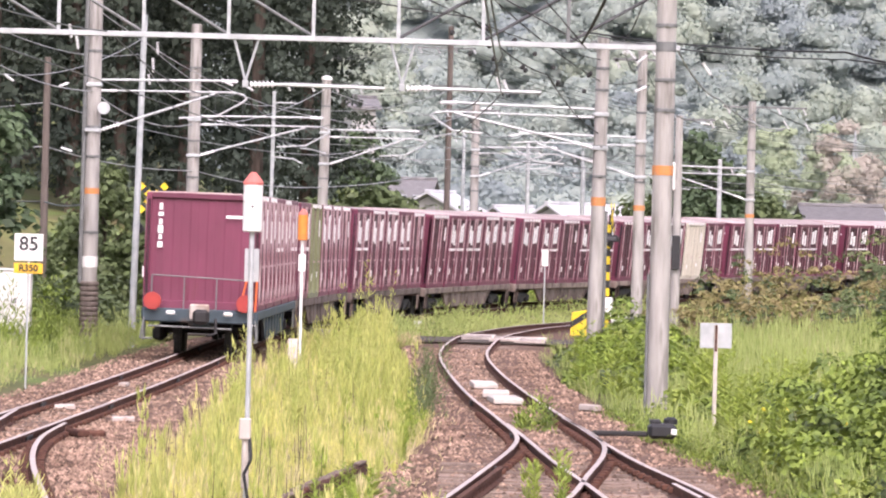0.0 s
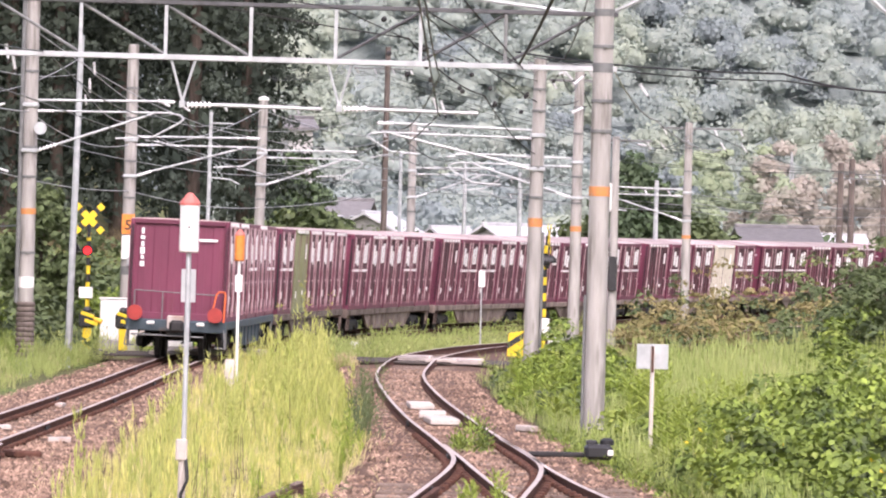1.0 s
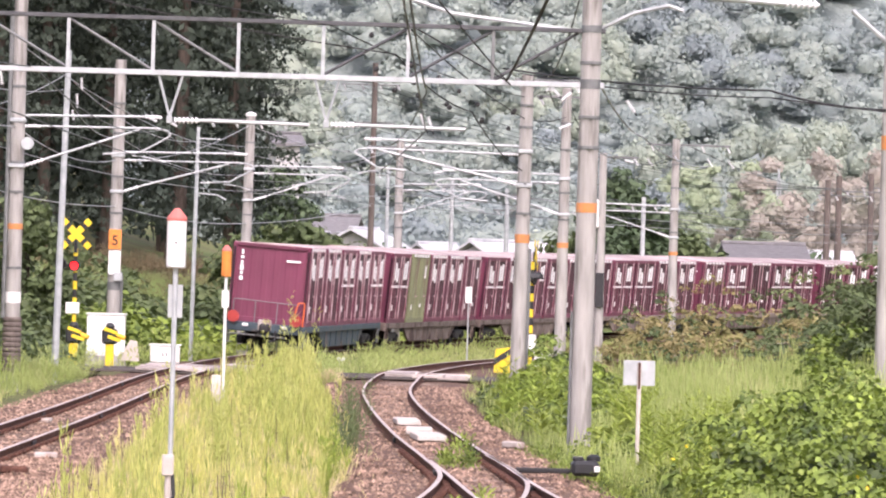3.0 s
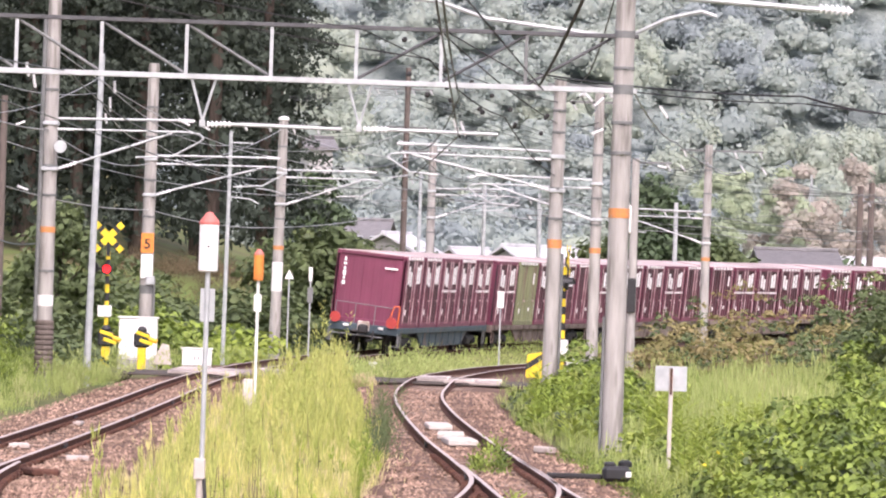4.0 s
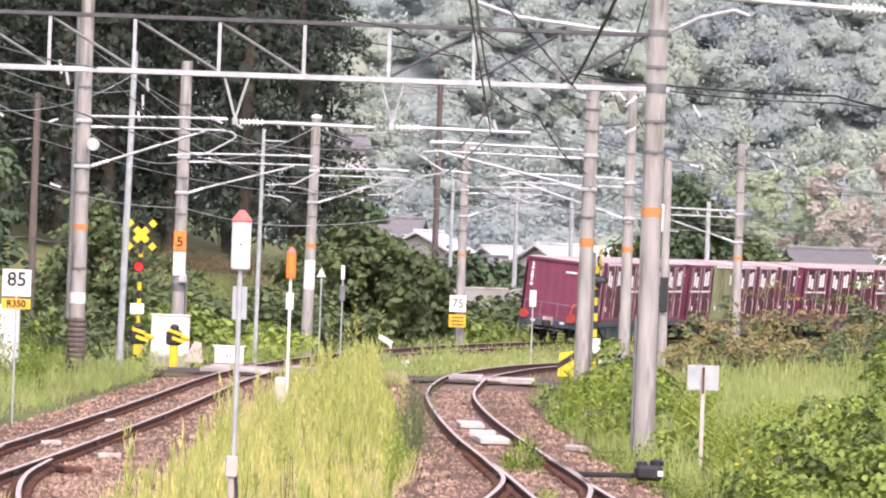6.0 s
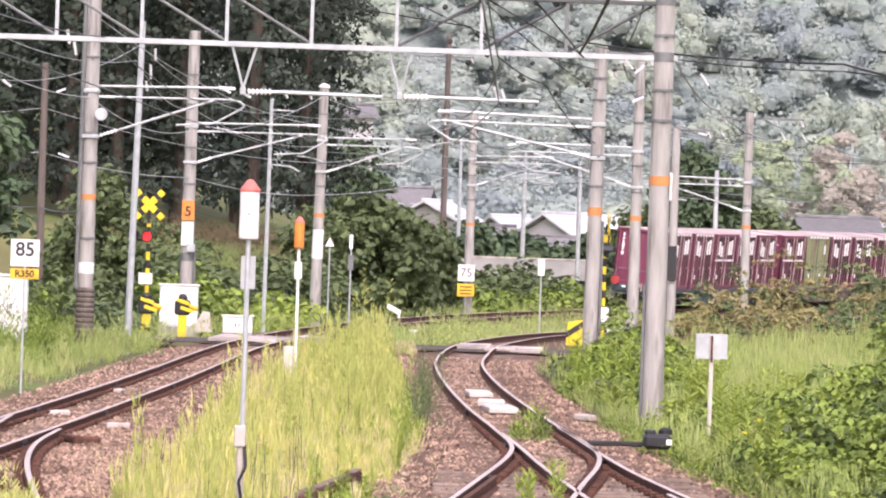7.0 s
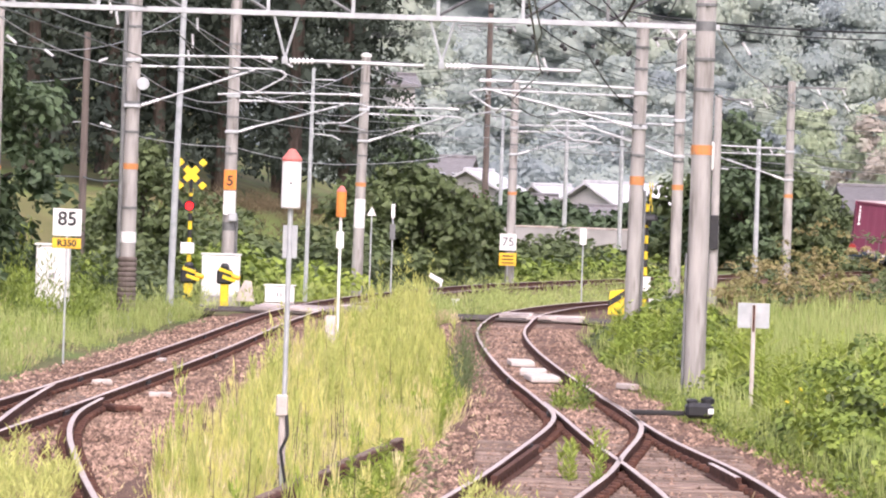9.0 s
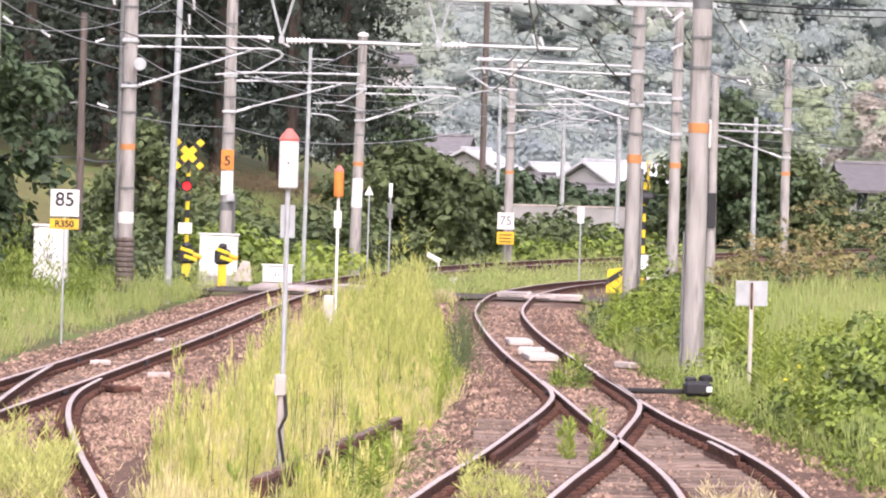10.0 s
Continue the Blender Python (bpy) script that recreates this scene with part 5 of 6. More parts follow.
for x, y, z, dx, dz in ((1.75, 100, 5.95, 0.12, -0.3), (1.9, 100, 5.9, 0.1, -0.28), (4.7, 108, 6.9, 0.2, -0.22), (4.95, 108, 6.6, 0.2, 0.18), (5.1, 112, 6.1, 0.25, 0.12), (5.0, 112, 7.1, -0.22, -0.16), (5.9, 100, 6.35, 0.16, -0.24), (4.2, 104, 6.75, -0.25, 0.05), (-7.2, 105, 7.0, 0.05, -0.3), (-7.05, 105, 6.75, 0.05, -0.28), (-6.3, 122, 6.9, 0.02, -0.35), (-6.2, 122, 7.3, 0.02, -0.3), (-6.4, 122, 6.5, 0.04, -0.25), (-5.2, 140, 6.9, 0.25, -0.1), (-4.6, 140, 6.8, 0.22, -0.12), (-8.9, 100, 6.0, 0.2, -0.15), (-9.1, 112, 6.1, 0.2, -0.14), (-9.7, 138, 6.6, 0.25, 0.1), (-9.6, 138, 4.9, 0.3, -0.1), (2.2, 150, 6.6, 0.3, 0.0), (3.3, 160, 6.0, 0.28, 0.05), (14.2, 188, 7.4, 0.2, -0.3), (11.8, 186, 7.3, 0.2, -0.28), (15.0, 188, 7.35, 0.2, -0.3), (9.6, 163, 6.65, 0.3, -0.05)):
    insulator_string((x, y, z), (x + dx, y, z + dz))
for i in range(18):
    t = i / 17
    m = Mesh()
    m.turned([(0.01, -0.05), (0.04, -0.03), (0.045, 0.0), (0.04, 0.03), (0.01, 0.05)], n=10)
    solid("wire_bead", m, M_DARK, "small dark clamp bead on a wire", "wire clamp", "wire beads", m=pose(0.6 + 3.6 * t + 0.3 * math.sin(i * 2.3), 84 + 24 * t, 6.75 - 0.9 * abs(math.sin(i * 1.3)), 0, 40, 0))


# ---- plants ----
RN = np.random.RandomState(7)


def quads_mesh(name, V, material):
    """A mesh from an array of quads, n x 4 x 3."""
    n = len(V)
    me = bpy.data.meshes.new(name)
    me.vertices.add(n * 4)
    me.loops.add(n * 4)
    me.polygons.add(n)
    me.vertices.foreach_set("co", np.ascontiguousarray(V, dtype=np.float32).ravel())
    me.loops.foreach_set("vertex_index", np.arange(n * 4, dtype=np.int32))
    me.polygons.foreach_set("loop_start", np.arange(0, n * 4, 4, dtype=np.int32))
    me.update(calc_edges=True)
    me.materials.append(material)
    return me


def unit(v):
    return v / np.maximum(1e-9, np.linalg.norm(v, axis=-1, keepdims=True))


def leaves(C, size, up=0.3, long=1.5, out=None, droop=0.0, vary=0.45, wild=0.55):
    """Leaf quads at the points C: rhombic, folded along the middle, turned at random or outwards."""
    n = len(C)
    nrm = RN.normal(size=(n, 3))
    if out is not None:
        nrm = nrm * wild + out
    nrm[:, 2] += up
    nrm = unit(nrm)
    u = unit(np.cross(nrm, RN.normal(size=(n, 3))))
    u[:, 2] -= droop
    u = unit(u)
    w = unit(np.cross(nrm, u))
    s = (size * (1 + vary * RN.uniform(-1, 1, n)))[:, None]
    L, W = u * s * long * 0.5, w * s * 0.5
    fold = nrm * s * 0.12
    return np.stack([C - L, C + W + fold - L * 0.1, C + L, C - W + fold - L * 0.1], 1)


def stalks(P, height, leaf, n_leaf, r=0.008, bare=0.1, vary=0.25):
    """Upright weeds: a stalk with narrow leaves all the way up."""
    n = len(P)
    h = height * (1 + vary * RN.uniform(-1, 1, n))
    lean = RN.normal(size=(n, 2)) * 0.06
    top = P + np.stack([lean[:, 0] * h, lean[:, 1] * h, h], 1)
    w = np.zeros((n, 3))
    w[:, 0] = r
    out = [np.stack([P - w, P + w, top + w * 0.4, top - w * 0.4], 1)]
    t = RN.uniform(bare, 1.0, (n, n_leaf))
    a = RN.uniform(0, 2 * np.pi, (n, n_leaf))
    root = P[:, None] + (top - P)[:, None] * t[..., None]
    d = np.stack([np.cos(a), np.sin(a), 0.55 + 0 * a], -1)
    ln = (leaf * (1.15 - 0.75 * t) * RN.uniform(0.7, 1.3, t.shape))[..., None]
    tip = root + d * ln
    mid = root + d * ln * 0.45 + np.array([0, 0, 0.1]) * ln
    side = np.stack([-np.sin(a), np.cos(a), 0 * a], -1) * ln * 0.13
    q = np.stack([root, mid + side, tip, mid - side], 2).reshape(-1, 4, 3)
    out.append(q)
    return np.concatenate(out)


def on_ground(x, y, dz=0.0):
    return np.stack([x, y, ground_z(x, y) + dz], 1)


def scatter(n, y0, y1, left, right, near=1.0):
    """n points between two edges, which are functions of y; denser near the eye."""
    y = y0 + (y1 - y0) * RN.uniform(0, 1, n) ** near
    a, b = left(y), right(y)
    return a + (b - a) * RN.uniform(0, 1, n), y


def stuff(name, V, material, label, cat):
    return tagged(new(name, quads_mesh(name, V, material)), label, cat, kind="stuff")


def patchy(x, y, scale, cut):
    """Keep points where a broad noise is over cut."""
    return np.array([noise.noise((a * scale, b * scale * 0.35, 3.3)) > cut for a, b in zip(x.tolist(), y.tolist())])


# weeds between the tracks
wl = lambda y: np.interp(y, [42, 48, 52, 58, 64, 72, 85, 100, 115, 130], [-2.55, -2.75, -2.95, -3.0, -3.15, -3.15, -3.1, -2.9, -2.75, -2.35])
wr = lambda y: np.interp(y, [42, 50, 56, 64, 72, 80, 95, 115, 130], [-0.75, -0.45, -0.25, 0.05, 0.35, 0.4, 0.1, -0.1, -0.4])


def tufts(x, y, height, spread, n, leaf, long, lean=0.45, vary=0.5):
    """Soft tufts of grass: n narrow blades fanning from each root, most of them in the upper half."""
    N = len(x)
    broad = np.array([noise.noise((p * 0.9, q * 0.3, 8.1)) for p, q in zip(x.tolist(), y.tolist())])
    h = height * (1 + vary * RN.uniform(-1, 1, N)) * np.clip(1 + 1.1 * broad, 0.45, 1.6)
    root = on_ground(x, y)
    t = RN.uniform(0.05, 1, (N, n)) ** 0.8
    a = RN.uniform(0, 2 * np.pi, (N, n))
    rad = spread * RN.uniform(0, 1, (N, n)) * (0.4 + 0.8 * t)
    C = root[:, None] + np.stack([np.cos(a) * rad, np.sin(a) * rad, h[:, None] * t], -1)
    way = np.stack([np.cos(a) * lean + RN.normal(size=a.shape) * 0.5 * lean, np.sin(a) * lean + RN.normal(size=a.shape) * 0.5 * lean, 1 + 0 * a], -1)
    way = unit(way.reshape(-1, 3))
    C = C.reshape(-1, 3)
    L = (leaf * long * RN.uniform(0.6, 1.3, len(C)))[:, None]
    b = RN.uniform(0, 2 * np.pi, len(C))
    W = np.stack([np.cos(b), np.sin(b), 0 * b], 1) * leaf * 0.5
    return np.stack([C, C + way * L * 0.45 + W, C + way * L, C + way * L * 0.45 - W], 1)


bare = lambda x, y: (np.abs(x + 0.43 + 0.0917 * (59.2 - y)) < 0.55) & (y > 44) & (y < 60) & (RN.uniform(0, 1, len(x)) < 0.86)
x, y = scatter(2200, 42, 131, wl, wr, 1.3)
k = patchy(x, y, 0.9, -0.22) & ~bare(x, y)
stuff("weed_grass", tufts(x[k], y[k], 0.16, 0.16, 22, 0.013, 17.0, 0.22), V_WEED, "yellow-green grass and weeds between the tracks", "weeds")
x, y = scatter(1900, 43, 128, wl, wr, 1.3)
k = patchy(x, y, 1.0, -0.2) & ~bare(x, y)
stuff("dry_grass", tufts(x[k], y[k], 0.12, 0.16, 18, 0.012, 13.0, 0.35), V_STRAW, "dry straw-coloured grass between the tracks", "weeds")
# slender upright weeds with soft narrow leaves, in loose groups
for n, y0, cut, hgt, wide, num, leaf, lg, paint, label in (
        (1300, 44, 0.02, 0.42, 0.03, 26, 0.015, 12.0, V_WEED, "yellowing goldenrod between the tracks"),
        (900, 44, 0.12, 0.55, 0.035, 30, 0.016, 11.0, V_PLUME, "pale green feathery weeds between the tracks"),
        (420, 46, 0.14, 0.7, 0.04, 40, 0.02, 8.0, V_PLUME, "tall pale green weeds between the tracks"),
        (300, 44, 0.14, 0.42, 0.07, 34, 0.03, 4.0, V_GREENWEED, "fresh green leafy weeds between the tracks")):
    x, y = scatter(n, y0, 128, wl, wr, 1.2)
    k = patchy(x + 13 * hgt, y, 1.6, cut) & ~bare(x, y)
    stuff("weed_plumes", tufts(x[k], y[k], hgt, wide, num, leaf, lg, 0.16, 0.45), paint, label, "weeds")
x, y = scatter(460, 74, 128, lambda y: wr(y) - 1.5, lambda y: wr(y) - 0.1, 1.1)
k = patchy(x, y, 1.2, -0.05)
stuff("weed_plumes", tufts(x[k], y[k], 0.78, 0.045, 50, 0.022, 9.0, 0.16, 0.5), V_PLUME, "tall pale green goldenrod between the tracks", "weeds")
# single tall weeds that stand out
tall = ((-0.75, 86, 1.35), (-0.6, 88, 1.45), (-0.95, 84, 1.25), (-0.35, 90, 1.3), (-1.2, 80, 1.1), (-2.35, 74, 1.15), (-2.3, 76, 1.1), (-1.55, 72, 1.5), (-1.5, 73, 1.4), (0.15, 70, 0.7), (0.05, 64, 0.65), (1.6, 55, 0.45), (1.75, 53.5, 0.4))
for px, py, ph in tall:
    P = on_ground(px + RN.normal(size=3) * 0.07, py + RN.normal(size=3) * 0.6)
    V = np.concatenate([stalks(P, ph * 1.1, 0.10, 26, 0.006), tufts(P[:, 0], P[:, 1], ph * 1.12, 0.05, 70, 0.026, 4.0, 0.7, 0.2)])
    stuff("tall_weed", V, V_GREENWEED if py < 72 else V_PLUME, "tall upright green weed stalks in a clump", "weeds")
x, y = scatter(80, 44, 100, wl, wr, 1.0)
stuff("dry_stalks", stalks(on_ground(x, y), 0.7, 0.07, 7, 0.006, vary=0.4), V_BARK, "dark dry stalks among the weeds", "weeds")
x, y = scatter(260, 43.5, 52, lambda y: -4.8 + 0 * y, lambda y: -3.35 - 0.06 * (y - 45), 1.0)
stuff("weed_grass", tufts(x, y, 0.42, 0.12, 26, 0.018, 7.0, 0.6), V_PLUME, "yellow-green grass beside the branching rail", "weeds")
x, y = scatter(300, 58, 84, lambda y: np.interp(y, [58, 70, 84], [4.45, 4.35, 4.6]), lambda y: 7.2 + 0 * y)
k = patchy(x, y, 0.9, -0.05)
stuff("leafy_weeds", stalks(on_ground(x[k], y[k], 0.1), 0.85, 0.24, 34, vary=0.4), V_GREENWEED, "bright long-leaved weeds among the vines", "weeds")
x, y = scatter(200, 88, 112, lambda y: 3.5 + 0 * y, lambda y: 6.2 + 0 * y)
k = patchy(x, y, 0.9, -0.05)
stuff("leafy_weeds", stalks(on_ground(x[k], y[k], 0.1), 0.95, 0.26, 26, vary=0.4), V_GREENWEED, "bright long-leaved weeds among the vines", "weeds")
x, y = scatter(60, 45, 58, lambda y: wr(y) - 0.55, wr)
stuff("leafy_weeds", stalks(on_ground(x, y), 0.42, 0.17, 26, vary=0.4), V_GREENWEED, "low fresh leafy weeds near the timber beam", "weeds")
for cx, cy, cn, ch_ in ((0.4, 79, 12, 0.95), (0.48, 84, 8, 0.7), (0.25, 75, 7, 0.65)):
    P = on_ground(cx + RN.normal(size=cn) * 0.1, cy + RN.normal(size=cn) * 1.6)
    stuff("feathery_weeds", tufts(P[:, 0], P[:, 1], ch_, 0.13, 90, 0.016, 6.0, 0.5, 0.55), V_SHRUB, "dark feathery weeds at the edge of the ballast", "weeds")
# thin growth on the ballast
x, y = scatter(420, 44, 128, lambda y: wl(y) - 0.6, lambda y: wr(y) + 0.5, 1.1)
stuff("weed_grass", tufts(x, y, 0.3, 0.1, 8, 0.014, 8.0, 0.8), V_STRAW, "sparse dry grass at the edge of the ballast", "weeds")
x, y = scatter(46, 74, 78, lambda y: y * 0 + 1.75, lambda y: y * 0 + 2.3)
stuff("weed_tuft", tufts(x, y, 0.34, 0.1, 30, 0.03, 3.0, 0.8), V_KUDZU, "low green tuft growing between the rails", "weeds")
x, y = scatter(60, 45, 49, lambda y: y * 0 + 0.3, lambda y: y * 0 + 1.1)
stuff("weed_tuft", tufts(x, y, 0.36, 0.1, 26, 0.02, 5.0, 0.7), V_PLUME, "low weeds growing between the rails", "weeds")
x, y = scatter(46, 45, 48, lambda y: y * 0 + 2.5, lambda y: y * 0 + 3.2)
stuff("weed_tuft", tufts(x, y, 0.34, 0.1, 22, 0.018, 5.0, 0.7), V_STRAW, "dry weeds growing between the rails", "weeds")

# left bank
bl = lambda y: main_x(y) - 9
br = lambda y: main_x(y) - 2.35
x, y = scatter(3000, 44, 131, bl, br, 1.2)
stuff("bank_grass", tufts(x, y, 0.36, 0.2, 24, 0.014, 17.0, 0.22), V_GRASS, "light green grass on the bank", "grass")
x, y = scatter(900, 60, 131, bl, lambda y: br(y) - 0.4)
k = patchy(x, y, 0.5, 0.0)
stuff("bank_weeds", tufts(x[k], y[k], 0.65, 0.16, 36, 0.035, 4.0, 0.8), V_KUDZU, "darker green weeds on the bank", "weeds")
x, y = scatter(500, 60, 131, bl, br)
k = patchy(x, y, 0.8, 0.1)
stuff("dry_grass", tufts(x[k], y[k], 0.4, 0.2, 20, 0.02, 7.0, 0.7), V_STRAW, "dry grass on the bank", "grass")
x, y = scatter(110, 107, 111, lambda y: -9.7 + 0 * y, lambda y: -7.6 + 0 * y)
stuff("bank_weeds", tufts(x, y, 1.05, 0.14, 40, 0.035, 4.0, 0.7), V_KUDZU, "green weeds before the white box", "weeds")
x, y = scatter(260, 122, 136, lambda y: main_x(y) - 7, lambda y: main_x(y) - 2.5)
stuff("bank_grass", tufts(x, y, 0.5, 0.25, 30, 0.026, 7.0, 0.6), V_GRASS, "light green grass at the edge of the crossing road", "grass")
x, y = scatter(1300, 138, 235, lambda y: main_x(y) - 10 - 0.05 * (y - 138), lambda y: main_x(y) - 2.3)
stuff("bank_grass", tufts(x, y, 0.5, 0.3, 18, 0.03, 7.0, 0.6), V_GRASS, "light green grass beyond the crossing", "grass")
x, y = scatter(1200, 139, 215, lambda y: main_x(y) + 2.0, lambda y: right_x(y) - 1.7)
stuff("bank_grass", tufts(x, y, 0.4, 0.3, 18, 0.03, 6.0, 0.6), V_GRASS, "green grass between the two tracks", "grass")
x, y = scatter(1300, 199, 212, lambda y: -14 + 0 * y, lambda y: -2.0 + 0 * y)
stuff("dry_grass", tufts(x, y, 0.5, 0.3, 22, 0.03, 6.0, 0.7), V_EARTHGRASS, "brown grass on the earth bank under the cedars", "grass")

x, y = scatter(150, 131, 134, lambda y: -2.4 + 0 * y, lambda y: 0.5 + 0 * y)
stuff("dry_grass", tufts(x, y, 0.26, 0.15, 20, 0.02, 7.0, 0.5), V_STRAW, "dry grass at the edge of the crossing road", "grass")
x, y = scatter(120, 131, 134, lambda y: -2.4 + 0 * y, lambda y: 0.3 + 0 * y)
stuff("bank_grass", tufts(x, y, 0.32, 0.12, 22, 0.02, 8.0, 0.4), V_GRASS, "green grass at the edge of the crossing road", "grass")

# right side
gl = lambda y: np.interp(y, [44, 52, 62, 74, 90, 112, 131], [4.9, 4.55, 4.25, 3.7, 3.45, 3.25, 3.6])
gr = lambda y: 0.115 * y + 3
x, y = scatter(2600, 46, 131, gl, gr, 1.1)
stuff("bank_grass", tufts(x, y, 0.36, 0.2, 22, 0.014, 17.0, 0.22), V_GRASS, "light green grass beside the second track", "grass")
x, y = scatter(1900, 78, 120, lambda y: np.maximum(gl(y), 5.6), gr)
k = patchy(x, y, 0.5, -0.25)
stuff("tall_grass", tufts(x[k], y[k], 0.65, 0.2, 28, 0.018, 17.0, 0.16, 0.45), V_GRASS, "tall pale green grass behind the vines", "grass")
x, y = scatter(500, 46, 84, lambda y: gl(y) - 0.25, lambda y: gl(y) + 0.6, 1.0)
stuff("bank_weeds", tufts(x, y, 0.26, 0.15, 26, 0.024, 3.5, 0.9), V_KUDZU, "low green weeds creeping onto the ballast", "weeds")


def clustered(lobes, n, per, grain, size, up=0.6, long=1.3, droop=0.2, wild=0.45):
    """Leaves in small billowing clusters over lobes: rows of x, y, z, radius across, radius along, height."""
    lobes = np.array(lobes, float)
    N = max(1, n // per)
    area = lobes[:, 3] * lobes[:, 4] + lobes[:, 5] * lobes[:, 3]
    pick = RN.choice(len(lobes), N, p=area / area.sum())
    d = unit(RN.normal(size=(N, 3)))
    d[:, 2] = np.abs(d[:, 2])
    d[:, 1] = np.where(RN.uniform(0, 1, N) < 0.65, -np.abs(d[:, 1]), d[:, 1])
    R = lobes[pick][:, 3:6]
    c = lobes[pick][:, :3] + d * R * RN.uniform(0.6, 1.12, (N, 1))
    g = grain * RN.uniform(0.55, 1.45, N)
    e = unit(RN.normal(size=(N, per, 3)))
    e[..., 2] = np.abs(e[..., 2]) * 1.1 - 0.12
    C = c[:, None] + e * (g[:, None] * RN.uniform(0.6, 1.05, (N, per)))[..., None] * np.array([1.0, 1.5, 0.75])
    C, e = C.reshape(-1, 3), e.reshape(-1, 3)
    C[:, 2] = np.maximum(C[:, 2], ground_z(C[:, 0], C[:, 1]) + 0.02)
    return leaves(C, size, up, long, out=e, droop=droop, wild=wild)


def mound(name, lobes, n, size, material, label, cat="bush", up=0.9, grain=None, long=1.3, droop=0.2):
    per = int(min(110, max(30, n / (len(lobes) * 14))))
    return stuff(name, clustered(lobes, n, per, grain or size * (2.6 + per / 70), size, up, long, droop), material, label, cat)


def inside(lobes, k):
    """The same lobes, smaller: for dark inner leaves that imitate shade in the gaps."""
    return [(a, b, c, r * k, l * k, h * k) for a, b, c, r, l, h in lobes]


def heap(n, x0, x1, y0, y1, h0, h1, w=(0.5, 0.9)):
    out = []
    for i in range(n):
        a, b = RN.uniform(x0, x1), RN.uniform(y0, y1)
        r = RN.uniform(*w)
        out.append((a, b, float(ground_z(a, b)) - 0.05, r, r * 3.0, RN.uniform(h0, h1)))
    return out


near_vines = [(5.05, 60, -0.2, 0.5, 1.6, 1.0), (5.9, 63, -0.2, 0.75, 2.2, 1.65), (6.9, 66, -0.2, 0.9, 2.6, 1.8), (4.7, 64, -0.3, 0.4, 1.6, 0.55), (5.0, 57, -0.2, 0.42, 1.6, 0.6), (5.65, 56, -0.2, 0.55, 1.6, 1.25), (4.95, 53, -0.3, 0.4, 1.6, 0.5), (5.4, 52, -0.2, 0.5, 1.6, 0.95), (6.3, 59, -0.2, 0.5, 1.6, 1.5), (5.35, 66, -0.2, 0.45, 1.6, 1.0), (6.1, 69, -0.2, 0.5, 1.8, 1.25)]
mound("vine_thicket", near_vines, 30000, 0.066, V_KUDZU, "dense broad-leaved vines heaped beside the rails", droop=0.5, grain=0.33)
# Darker leaves inside the heap stand in for its shaded hollows.
mound("vine_thicket", inside(near_vines, 0.78), 7000, 0.09, V_SHRUB, "dark inner leaves for shade under the vines", droop=0.6, grain=0.25)
bank_vines = heap(22, 4.9, 9.5, 66, 84, 0.4, 1.1)
mound("vine_thicket", bank_vines, 22000, 0.072, V_KUDZU, "dense broad-leaved vines on the bank", droop=0.4)
mound("vine_thicket", inside(bank_vines, 0.75), 6000, 0.09, V_SHRUB, "dark inner leaves for shade under the vines on the bank", droop=0.5)
mound("vine_thicket", heap(12, 4.25, 4.7, 72, 84, 0.15, 0.3, (0.25, 0.35)), 3200, 0.08, V_GREENWEED, "low fresh leaves at the foot of the pole")
track_vines = [(3.95, 106, -0.25, 0.5, 3, 0.5), (4.6, 102, -0.2, 0.6, 3, 0.75), (5.3, 104, -0.2, 0.7, 4, 1.2), (4.55, 112, -0.2, 0.6, 4, 0.85), (5.25, 116, -0.2, 0.7, 4, 1.25), (3.75, 100, -0.3, 0.4, 3, 0.4), (6.0, 110, -0.2, 0.65, 4, 1.1), (3.95, 114, -0.25, 0.4, 4, 0.45), (4.2, 96, -0.25, 0.45, 3, 0.5), (4.9, 94, -0.25, 0.55, 3, 0.65)]
mound("vine_thicket", track_vines, 20000, 0.085, V_KUDZU, "green vine thicket beside the second track", droop=0.35, grain=0.3)
mound("vine_thicket", inside(track_vines, 0.78), 6000, 0.1, V_SHRUB, "dark inner leaves for shade under the vine thicket", droop=0.5, grain=0.25)
mound("brown_thicket", heap(34, 7.8, 15.5, 118, 134, 1.4, 2.5, (0.8, 1.4)) + heap(8, 6.4, 8.4, 120, 132, 0.9, 1.5), 26000, 0.075, V_BROWN, "withering brown seeded weeds in a thicket", droop=0.1)
mound("brown_thicket", heap(34, 8.0, 15.5, 117, 133, 1.3, 2.35, (0.8, 1.4)), 15000, 0.08, V_SHRUB, "dull green leaves among withering weeds")
mound("shrub_thicket", heap(18, 10.35, 12.6, 105, 110, 2.7, 3.4, (0.45, 0.75)) + heap(14, 11.5, 16, 104, 112, 2.5, 3.3, (0.7, 1.2)), 34000, 0.085, V_SHRUB, "tall green shrub beside the second track")
mound("shrub_thicket", heap(16, 9.6, 15, 99, 105, 0.9, 1.8, (0.5, 0.9)), 14000, 0.085, V_KUDZU, "dark leafy shrub beside the second track")
x, y = scatter(16, 52, 66, lambda y: gl(y) + 0.3, lambda y: gl(y) + 1.6)
stuff("yellow_leaves", leaves(on_ground(x, y, 0.6) + RN.uniform(0, 0.45, (16, 1)) * np.array([0, 0, 1.0]), 0.06, long=1.6), M_YELLOW, "a few yellowed leaves among the vines", "leaves")

